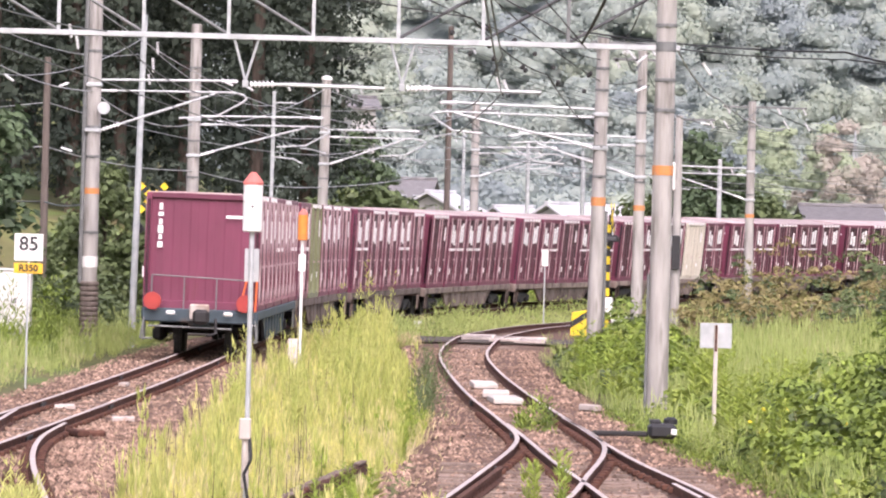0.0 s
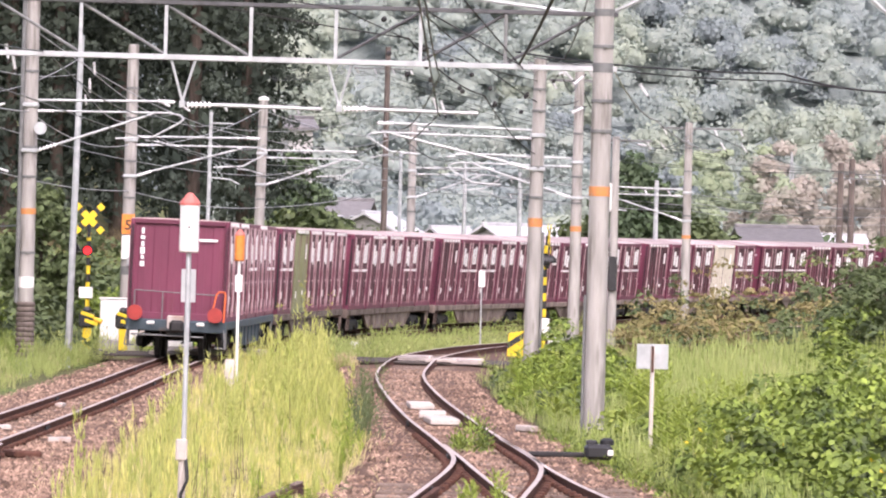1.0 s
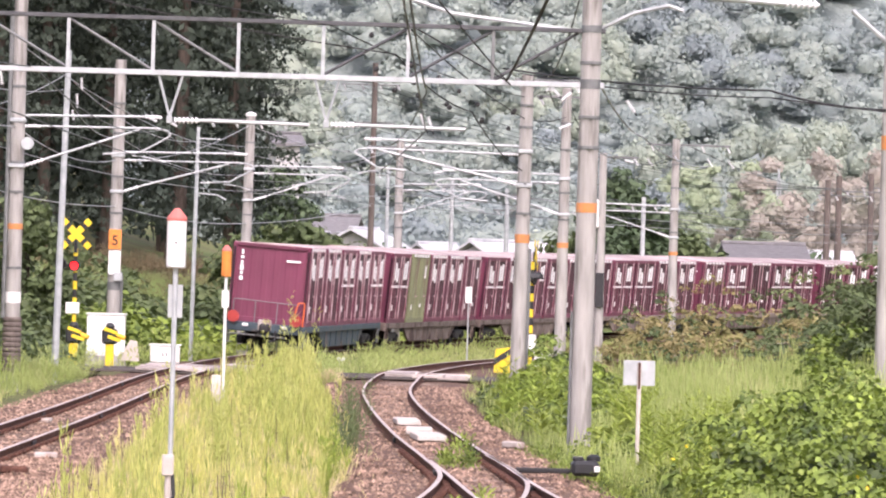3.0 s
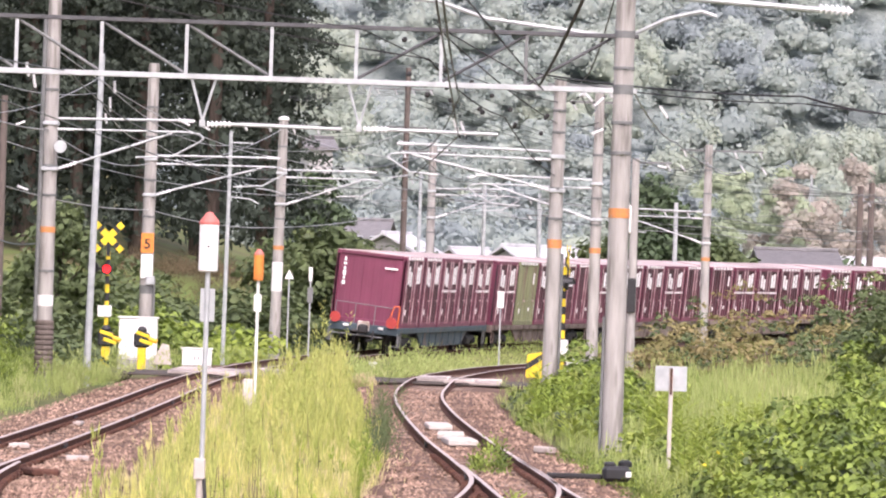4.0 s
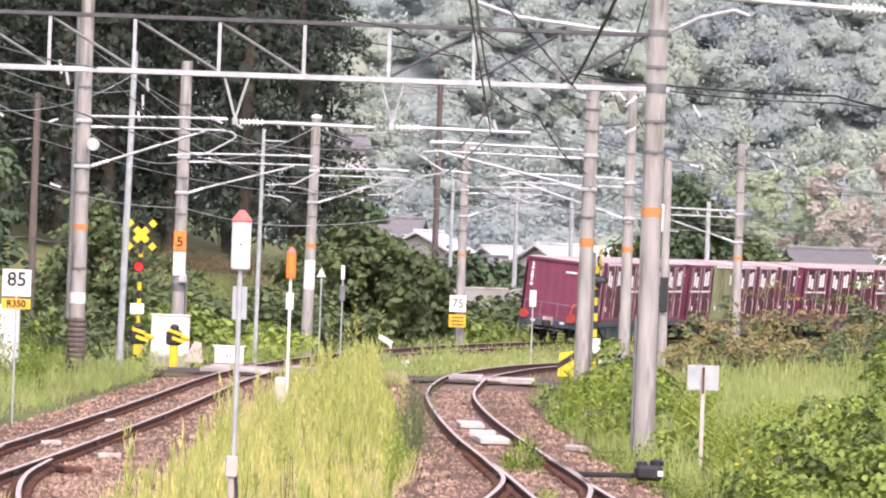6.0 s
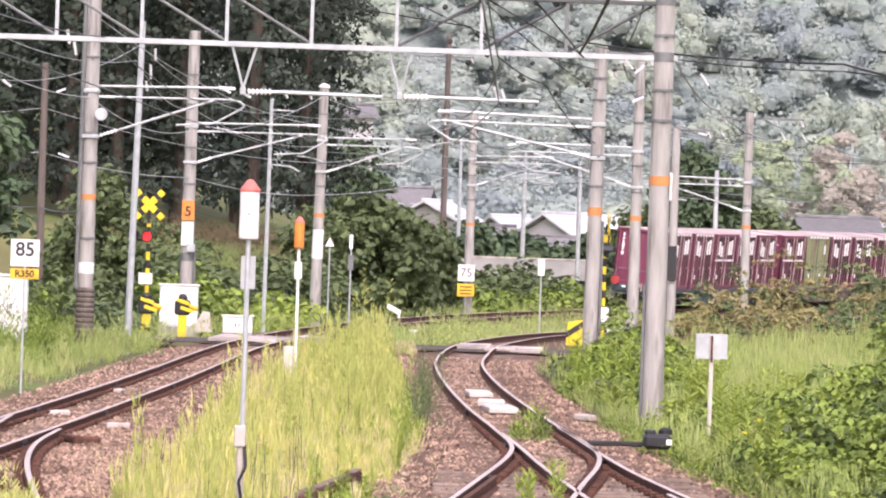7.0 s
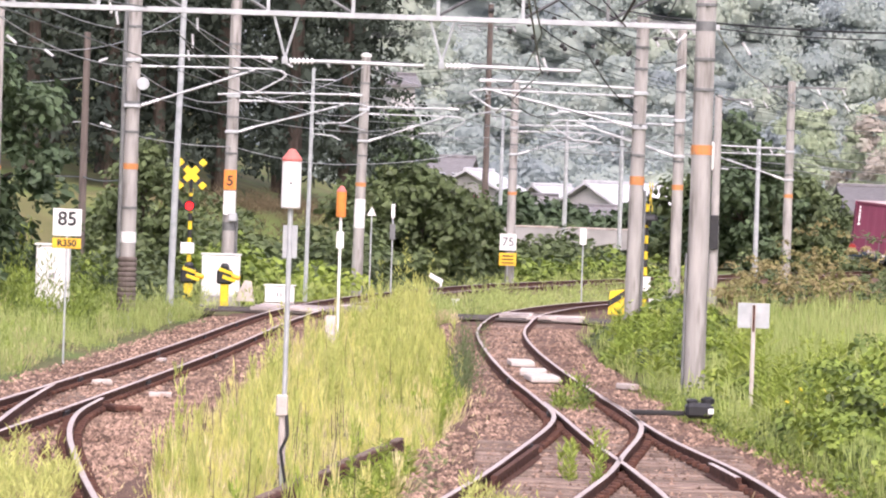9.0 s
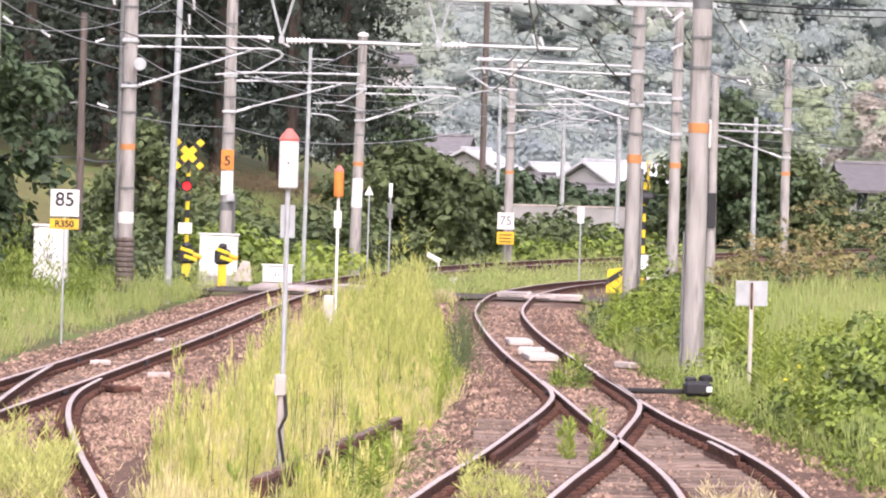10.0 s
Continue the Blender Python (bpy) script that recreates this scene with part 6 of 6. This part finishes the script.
# shrubs along the outside of the curve
mound("shrub_thicket", heap(46, -9.8, -2.5, 176, 196, 1.2, 2.6, (0.9, 1.6)), 16000, 0.22, V_SHRUB, "mixed green shrubs at the foot of the slope")
mound("shrub_thicket", heap(24, -15, -7.4, 190, 199, 2.2, 3.8, (0.9, 1.6)), 9000, 0.2, V_SHRUB, "dark shrubs under the cedars")
mound("shrub_thicket", heap(30, -8.8, -3.0, 168, 182, 0.5, 1.3, (0.7, 1.2)), 9000, 0.18, V_GREENWEED, "bright green bushes at the foot of the slope")
mound("shrub_thicket", heap(46, -3.0, 9.0, 224, 236, 1.3, 2.4, (1.0, 1.7)), 14000, 0.24, V_SHRUB, "dark green shrubs along the outside of the curve")
mound("vine_thicket", heap(24, 1.5, 11.0, 220, 228, 0.8, 1.4, (1.0, 1.6)), 8000, 0.2, V_KUDZU, "green vines along the outside of the curve")
mound("shrub_thicket", heap(30, 13.0, 33, 262, 276, 1.6, 3.0, (1.4, 2.2)), 12000, 0.26, V_SHRUB, "dark green shrubs beyond the curve")
mound("shrub_thicket", heap(22, -13.5, -8.2, 124, 142, 1.2, 2.6, (0.8, 1.4)), 11000, 0.16, V_SHRUB, "dark shrubs behind the crossing signal")
mound("shrub_thicket", heap(10, -10.8, -8.6, 114, 126, 0.6, 1.2, (0.5, 0.8)), 5000, 0.13, V_KUDZU, "green bushes on the bank")
mound("vine_thicket", heap(16, -8.0, -5.8, 154, 166, 0.9, 2.2, (0.6, 1.0)), 8000, 0.17, V_KUDZU, "green vines climbing behind the cabinet")


# ---- trees ----
def tree(name, label, x, y, h, r, material, n, leaf, trunk=0.18, base=0.3, shape="round", cat="tree"):
    g = float(ground_z(x, y))
    ob = thing(name, label, cat, pose(x, y, g))
    m = Mesh()
    P = [Vector((0, 0, -0.4))]
    for k in range(6):
        P.append(P[-1] + Vector((RN.uniform(-1, 1) * trunk * 0.7, RN.uniform(-1, 1) * trunk * 0.7, h * 0.14 if k else 0.4 + h * 0.1)))
    for k in range(6):
        m.rod(P[k], P[k + 1], trunk * (1 - k * 0.14), trunk * (1 - (k + 1) * 0.14), n=8)
    lobes = []
    for k in range(13):
        a = k * 2.4 + RN.uniform(-0.4, 0.4)
        t = base + (1 - base) * (k + 0.5) / 13
        ra = r * (math.sin(math.pi * (0.25 + 0.7 * (t - base) / (1 - base)))) * RN.uniform(0.45, 0.85)
        c = Vector((math.cos(a) * ra, math.sin(a) * ra, h * t))
        s = P[min(6, 2 + k // 4)]
        m.rod(s, c, trunk * 0.35, trunk * 0.1, n=5)
        lobes.append((*c, r * RN.uniform(0.32, 0.5), r * RN.uniform(0.32, 0.5), r * RN.uniform(0.25, 0.4)))
    part("trunk", m, V_BARK, ob)
    lobes = np.array(lobes)
    N, per = n // 36, 36
    pick = RN.randint(0, len(lobes), N)
    d = unit(RN.normal(size=(N, 3)))
    c = lobes[pick][:, :3] + d * lobes[pick][:, 3:6] * RN.uniform(0.55, 1.15, (N, 1))
    e = unit(RN.normal(size=(N, per, 3)))
    C = (c[:, None] + e * (leaf * 2.4 * RN.uniform(0.6, 1.4, (N, 1)) * RN.uniform(0.5, 1.05, (N, per)))[..., None] * np.array([1, 1, 0.7])).reshape(-1, 3)
    part("crown", quads_mesh("crown", leaves(C, leaf, 0.7, 1.5, out=e.reshape(-1, 3), droop=0.3, wild=0.4), material), None, ob)
    return ob


def conifer_mesh(h, r, boughs, per):
    """Crown of a cedar: drooping boughs that carry clusters of short sprays, with gaps between them."""
    t = RN.uniform(0.0, 1, boughs) ** 0.9
    a = RN.uniform(0, 2 * np.pi, boughs)
    ln = r * np.clip(1 - t, 0.02, 1) ** 0.6 * RN.uniform(0.6, 1.15, boughs) + 0.2
    k = 5
    u = np.linspace(0.35, 1.0, k)[None] + RN.normal(size=(boughs, k)) * 0.05
    rad = ln[:, None] * u
    z = (h * (0.07 + 0.93 * t))[:, None] + rad * 0.25 - 0.42 * rad * u
    ang = a[:, None] + RN.normal(size=(boughs, k)) * 0.12
    c = np.stack([np.cos(ang) * rad, np.sin(ang) * rad, z], -1).reshape(-1, 3)
    e = unit(RN.normal(size=(len(c), per, 3)))
    g = 0.42 * RN.uniform(0.6, 1.3, (len(c), 1))
    C = (c[:, None] + e * (g * RN.uniform(0.4, 1.05, (len(c), per)))[..., None] * np.array([1, 1, 0.65])).reshape(-1, 3)
    return leaves(C, 0.115, 0.6, 2.0, out=e.reshape(-1, 3) * 1.2, droop=0.7, wild=0.35)


def inner_boughs(h, r, n):
    """Old foliage close to the trunk, in larger sprays."""
    t = RN.uniform(0, 1, n)
    a = RN.uniform(0, 2 * np.pi, n)
    rad = 0.55 * r * (1 - t) ** 0.7 * RN.uniform(0.1, 1, n) ** 0.5
    C = np.stack([np.cos(a) * rad, np.sin(a) * rad, h * (0.05 + 0.93 * t)], 1)
    return leaves(C, 0.24, 0.0, 2.0, out=np.stack([np.cos(a), np.sin(a), 0 * a], 1), droop=0.8)


cedars = []
for k in range(3):
    ob = thing("cedar_tree", "tall dark cedar in a dense grove", "tree", group="cedar grove")
    m = Mesh()
    m.rod((0, 0, -1), (0, 0, 12), 0.32, 0.2, n=10)
    m.rod((0, 0, 12), (0, 0, 23), 0.2, 0.04, n=8)
    part("trunk", m, V_BARK, ob)
    part("inner_bough", quads_mesh("inner_bough", inner_boughs(24, 2.9, 1300), V_CEDAR), None, ob)
    part("crown", quads_mesh("crown", conifer_mesh(24, 3.0, 150, 17), V_CEDAR), None, ob)
    cedars.append(ob)
spots = []
for row, (yy, xa, xb, st) in enumerate(((214, -21, -6.6, 2.7), (226, -22, -4.6, 2.7), (240, -23.5, -4.0, 3.6))):
    xx = xb
    while xx > xa:
        spots.append((xx + RN.uniform(-0.5, 0.5), yy + RN.uniform(-3, 3)))
        xx -= st
for i, (a, b) in enumerate(spots):
    m = pose(a, b, float(ground_z(a, b)), 0, 0, RN.uniform(0, 360)) @ Matrix.Diagonal((1, 1, 1, 1))
    if i < 3:
        cedars[i].matrix_basis = m
        t = cedars[i]
    else:
        t = copy_thing(cedars[i % 3], m)
    s = RN.uniform(0.85, 1.12)
    t.scale = (s, s, s * RN.uniform(0.92, 1.1))

tree("broadleaf_tree", "dark spreading shrub tree beside the curve", -0.9, 196, 4.9, 2.7, V_SHRUB, 9000, 0.2, 0.12, 0.12)
tree("broadleaf_tree", "dark spreading shrub tree beside the curve", -3.0, 200, 4.2, 2.4, V_SHRUB, 6000, 0.2, 0.12, 0.12)
tree("broadleaf_tree", "small dark tree beside the curve", 1.2, 208, 3.6, 2.0, V_SHRUB, 5000, 0.2, 0.1, 0.12)
tree("broadleaf_tree", "dark green broadleaf tree on the bank", -11.6, 118, 6.6, 2.9, V_TREE, 12000, 0.17, 0.2, 0.08)
tree("broadleaf_tree", "dark green broadleaf tree on the bank", -12.0, 108, 6.0, 2.4, V_TREE, 9000, 0.16, 0.2, 0.08)
tree("broadleaf_tree", "dark green tree beyond the curve", 15.6, 262, 7.2, 2.9, V_TREE, 9000, 0.24, 0.2, 0.1)
tree("broadleaf_tree", "dark green tree beyond the curve", 18.4, 266, 5.0, 2.6, V_SHRUB, 7000, 0.24, 0.2, 0.1)
tree("broadleaf_tree", "dark green tree beyond the curve", 13.4, 268, 4.6, 2.3, V_SHRUB, 6000, 0.24, 0.2, 0.1)
tree("broadleaf_tree", "low dark tree beyond the curve", 21.0, 272, 3.6, 2.0, V_SHRUB, 5000, 0.24, 0.18, 0.1)
tree("broadleaf_tree", "dark shrub tree behind the crossing signal", -9.0, 150, 4.6, 1.7, V_SHRUB, 6500, 0.15, 0.1, 0.15)
tree("broadleaf_tree", "dark tree in front of the house on the slope", -2.7, 281, 7.4, 1.9, V_TREE, 4000, 0.24, 0.12, 0.1)
tree("flowering_tree", "small tree with faded pink blossom", 1.05, 240, 3.6, 1.0, mat("pink_blossom", (0.45, 0.12, 0.2), (0.12, 0.12, 0.05), 3, 0.7, island=0.3), 1500, 0.2, 0.06, 0.3)
for a, b, h, r in ((6.5, 300, 2.6, 1.6), (1.0, 296, 2.8, 1.5), (2.6, 292, 2.3, 1.3), (4.2, 288, 2.5, 1.3), (9.4, 300, 2.2, 1.2), (12.9, 296, 2.6, 1.5), (14.4, 290, 3.0, 1.6), (0.0, 306, 3.2, 1.6), (7.8, 312, 2.5, 1.3), (4.4, 318, 3.4, 1.8), (8.2, 290, 2.4, 1.3), (11.5, 300, 3.0, 1.6), (-1.5, 300, 4.0, 2.2), (29, 305, 4.0, 2.4), (33, 298, 3.6, 2.2)):
    tree("garden_tree", "round green garden tree beside the houses", a, b, h, r, V_TREE, 2200, 0.3, 0.1, 0.15)

# woods on the hill: single crowns of billowing lobes, loosely leaved
DOME = [(0.0, 0.0, 1.0)] + [(math.cos(k * math.pi / 4 + q) * math.sin(q), math.sin(k * math.pi / 4 + q) * math.sin(q), math.cos(q)) for q in (0.6, 1.15, 1.7, 2.25) for k in range(8)]
DOME_FACES = [(0, 1 + k, 1 + (k + 1) % 8) for k in range(8)] + [(1 + r * 8 + k, 9 + r * 8 + k, 9 + r * 8 + (k + 1) % 8, 1 + r * 8 + (k + 1) % 8) for r in range(3) for k in range(8)]


def lobed_mesh(name, lobes, material):
    """Smooth uneven lobes, rows of x, y, z, radius, as one mesh."""
    D = np.array(DOME)
    n, w = len(lobes), len(D)
    lobes = np.array(lobes)
    R = 0.7 * lobes[:, None, 3:4] * (1 + 0.16 * RN.normal(size=(n, w, 1)))
    V = (lobes[:, None, :3] + D[None] * R * np.array([1, 1, 0.85])).reshape(-1, 3)
    tri = np.array([f for f in DOME_FACES if len(f) == 3])
    quad = np.array([f for f in DOME_FACES if len(f) == 4])
    off = (np.arange(n) * w)[:, None, None]
    T, Q = (tri[None] + off).reshape(-1, 3), (quad[None] + off).reshape(-1, 4)
    me = bpy.data.meshes.new(name)
    me.vertices.add(len(V))
    me.loops.add(T.size + Q.size)
    me.polygons.add(len(T) + len(Q))
    me.vertices.foreach_set("co", V.astype(np.float32).ravel())
    me.loops.foreach_set("vertex_index", np.concatenate([T.ravel(), Q.ravel()]).astype(np.int32))
    me.polygons.foreach_set("loop_start", np.concatenate([np.arange(len(T)) * 3, T.size + np.arange(len(Q)) * 4]).astype(np.int32))
    me.polygons.foreach_set("use_smooth", np.ones(len(T) + len(Q), dtype=bool))
    me.update(calc_edges=True)
    me.materials.append(material)
    return me


def woods(name, x0, x1, y0, y1, spacing, size, slim, per, leaf, shades, cat="woods"):
    """Single crowns over a hillside, each a dome of lobes; shades: (threshold, material, label), palest first."""
    sets = [([], [], []) for _ in shades]
    for yy in np.arange(y0, y1, spacing * 1.1):
        for xx in np.arange(x0, x1, spacing):
            a, b = xx + RN.uniform(-0.5, 0.5) * spacing, yy + RN.uniform(-0.5, 0.5) * spacing
            if abs(a - 10) > 0.118 * b + 4:
                continue
            r = RN.uniform(*size)
            hgt = r * RN.uniform(*slim)
            g = float(ground_z(a, b))
            q = noise.noise((a * 0.045, b * 0.03, 1.7)) + RN.normal() * 0.15
            nl = 6
            dd = unit(RN.normal(size=(nl, 3)))
            dd[:, 2] = np.abs(dd[:, 2])
            dd[:, 1] = np.where(RN.uniform(0, 1, nl) < 0.7, -np.abs(dd[:, 1]), dd[:, 1])
            dd[0] = (0, 0, 0.85)
            lob = np.array([a, b, g + 0.4]) + dd * np.array([r * 0.7, r * 0.7, hgt * 0.85])
            lr = r * RN.uniform(0.36, 0.56, nl)
            pick = RN.randint(0, nl, per)
            e = unit(RN.normal(size=(per, 3)))
            e[:, 2] = np.abs(e[:, 2]) * 1.1 - 0.3
            e[:, 1] = np.where(RN.uniform(0, 1, per) < 0.8, -np.abs(e[:, 1]), e[:, 1])
            C = lob[pick] + e * (lr[pick] * RN.uniform(0.72, 1.2, per))[:, None]
            k = next(i for i, sh in enumerate(shades) if q > sh[0])
            sets[k][0].append(C)
            sets[k][1].append(e)
            sets[k][2].extend((*p, rr) for p, rr in zip(lob.tolist(), lr.tolist()))
    for (C, E, lobes), (_, material, label) in zip(sets, shades):
        if lobes:
            tagged(new(name, lobed_mesh(name, lobes, material)), label, cat, kind="stuff")
            stuff(name, leaves(np.concatenate(C), leaf, 0.25, 1.4, out=np.concatenate(E), droop=0.2, wild=0.42), material, label, cat)


# The haze over these woods lies in their foliage colours.
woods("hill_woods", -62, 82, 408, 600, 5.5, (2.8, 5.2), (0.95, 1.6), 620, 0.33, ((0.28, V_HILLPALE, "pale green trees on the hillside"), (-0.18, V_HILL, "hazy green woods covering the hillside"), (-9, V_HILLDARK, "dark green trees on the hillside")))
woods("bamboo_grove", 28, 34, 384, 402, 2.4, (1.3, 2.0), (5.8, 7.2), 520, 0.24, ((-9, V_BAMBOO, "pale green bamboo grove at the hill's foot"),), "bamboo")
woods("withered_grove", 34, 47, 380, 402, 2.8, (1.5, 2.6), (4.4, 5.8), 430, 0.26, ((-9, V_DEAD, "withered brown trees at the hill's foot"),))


# ---- houses of the village ----
def house(x, y, w, d, wall_h, roof_h, roof_mat, label, turn=0.0, z=None, eaves=0.5, windows=3):
    g = float(ground_z(x, y)) if z is None else z
    ob = thing("house", label, "house", pose(x, y, g, 0, 0, turn), group="village houses")
    m = Mesh()
    m.box((0, 0, wall_h / 2 - 0.3), (w, d, wall_h + 0.6), 0.02)
    m.add([(-w / 2, -d / 2, wall_h), (-w / 2, d / 2, wall_h), (-w / 2, 0, wall_h + roof_h * 0.9)], [(0, 1, 2)])
    m.add([(w / 2, -d / 2, wall_h), (w / 2, d / 2, wall_h), (w / 2, 0, wall_h + roof_h * 0.9)], [(2, 1, 0)])
    part("wall", m, M_WALL, ob)
    m = Mesh()
    W, Dd = w / 2 + eaves, d / 2 + eaves
    for sy in (-1, 1):
        lo = wall_h - roof_h * eaves / (d / 2)
        vs = [(-W, sy * Dd, lo), (W, sy * Dd, lo), (W, 0, wall_h + roof_h), (-W, 0, wall_h + roof_h)]
        m.add(vs + [(a, b, c + 0.16) for a, b, c in vs], [(0, 1, 2, 3), (4, 5, 6, 7), (0, 1, 5, 4), (1, 2, 6, 5), (2, 3, 7, 6), (3, 0, 4, 7)])
    rf = part("roof", m, roof_mat, ob)
    m = Mesh()
    m.box((0, 0, wall_h + roof_h + 0.18), (2 * W, 0.35, 0.22), 0.05)
    part("ridge", m, roof_mat, rf)
    for k in range(windows):
        a = (k - (windows - 1) / 2) * w / max(1, windows)
        for zz in ([1.3] if wall_h < 4 else [1.3, 3.9]):
            m = Mesh()
            m.box((a, -d / 2 - 0.02, zz), (w / windows * 0.55, 0.08, 1.2), 0.02)
            wi = part("window", m, M_GALV, ob)
            m = Mesh()
            m.box((a, -d / 2 - 0.07, zz), (w / windows * 0.48, 0.03, 1.05))
            part("pane", m, M_GLASS, wi)
    return ob


house(2.3, 335, 3.0, 5, 3.1, 1.2, M_PALEROOF, "pale house with a pale sheet roof", 62, 1.2)
house(5.4, 325, 3.2, 4.5, 1.9, 1.0, M_TILE, "low house with a grey tiled roof", -6, 1.0)
house(7.4, 345, 2.4, 5, 2.6, 1.1, M_PALEROOF, "pale house with a pale sheet roof", 35, 1.0)
house(11.0, 332, 4.6, 6, 2.3, 1.7, M_PALEROOF, "broad house under a pale sheet roof", 52, 0.9)
house(10.8, 318, 6.0, 4, 1.7, 0.7, M_TILE, "low annexe under a grey tiled roof", 0, 0.9)
house(16.0, 360, 4.5, 6, 2.7, 1.5, M_PALEROOF, "pale house with a pale sheet roof", 10, 0.8)
house(0.2, 350, 3.0, 5, 4.2, 1.3, M_TILE, "pale house with a grey tiled roof", -10, 1.0)
house(26.2, 300, 4.2, 6, 2.0, 1.4, M_TILE, "low house with a grey tiled roof", 6, 1.6)
house(33, 345, 6.0, 8, 1.5, 1.9, M_PALEROOF, "broad house under a pale roof", 10, 1.5)
house(27.5, 322, 4.0, 6, 1.6, 1.5, M_PALEROOF, "pale house with a pale sheet roof", -8, 1.4)
house(-2.85, 292, 1.4, 3, 8.9, 0.5, M_TILE, "tall narrow pale house behind the trees", 10, None, 0.3, 1)
m = Mesh()
m.box((0, 0, 0.55), (7.6, 0.18, 1.1), 0.02)
fw = thing("garden_wall", "long pale garden wall before the houses", "wall", pose(7.0, 268, 1.0))
part("wall_body", m, M_WALL, fw)
m = Mesh()
m.box((0, 0, 1.13), (7.7, 0.28, 0.08), 0.02)
part("coping", m, M_SLAB, fw)
m = Mesh()
for k in range(3):
    m.rod((math.cos(k * 2.1) * 0.9, math.sin(k * 2.1) * 0.9, 0), (0, 0, 9), 0.07, 0.05)
    for q in range(5):
        z = 1 + q * 1.6
        f, g2 = 0.9 * (1 - z / 9), 0.9 * (1 - (z + 1.4) / 9)
        m.rod((math.cos(k * 2.1) * f, math.sin(k * 2.1) * f, z), (math.cos(k * 2.1 + 2.1) * g2, math.sin(k * 2.1 + 2.1) * g2, z + 1.4), 0.04)
lt = thing("lattice_tower", "slim pale lattice tower in front of the hill", "tower", pose(36.0, 400, 3.0))
part("frame", m, M_GALV, lt)

# ---- ballast stones ----
def stones(n, y0, y1, left, right, z, near):
    x, y = scatter(n, y0, y1, left, right, near)
    r = RN.uniform(0.024, 0.06, n)
    base = np.array([(1, 0, 0), (-0.5, 0.87, 0), (-0.5, -0.87, 0), (0, 0, 0.8)])
    a = RN.uniform(0, 2 * np.pi, n)
    ca, sa = np.cos(a)[:, None], np.sin(a)[:, None]
    B = base[None] * RN.uniform(0.6, 1.3, (n, 4, 3)) * r[:, None, None]
    X = B[..., 0] * ca - B[..., 1] * sa + x[:, None]
    Y = B[..., 0] * sa + B[..., 1] * ca + y[:, None]
    Z = B[..., 2] + (z(x, y) if callable(z) else z)[:, None]
    V = np.stack([X, Y, Z], -1).reshape(-1, 3)
    me = Mesh()
    me.v = V.tolist()
    me.f = [f for i in range(n) for f in ((4 * i, 4 * i + 1, 4 * i + 3), (4 * i + 1, 4 * i + 2, 4 * i + 3), (4 * i + 2, 4 * i, 4 * i + 3))]
    me.mi = [0] * len(me.f)
    solid("ballast_stones", me, M_STONE, "loose rust-brown ballast stones", "gravel", kind="stuff")


flat = lambda x, y: -0.18 + 0 * x
stones(16000, 44, 128, lambda y: right_x(y) - 1.75 - 0.6 * (y < 66), lambda y: right_x(y) + 1.75 + 0.9 * (y < 66), flat, 1.4)
stones(12000, 44, 128, lambda y: main_x(y) - 1.9, lambda y: main_x(y) + 1.9, lambda x, y: -0.17 + np.interp(y, [60, 130], [0.0, 0.04]), 1.4)
stones(11000, 43, 74, lambda y: -5.0 + 0 * y, lambda y: wl(y) + 0.6, lambda x, y: -0.165 - 0.12 * smooth(-3.4, -2.6, x), 1.2)


motions()
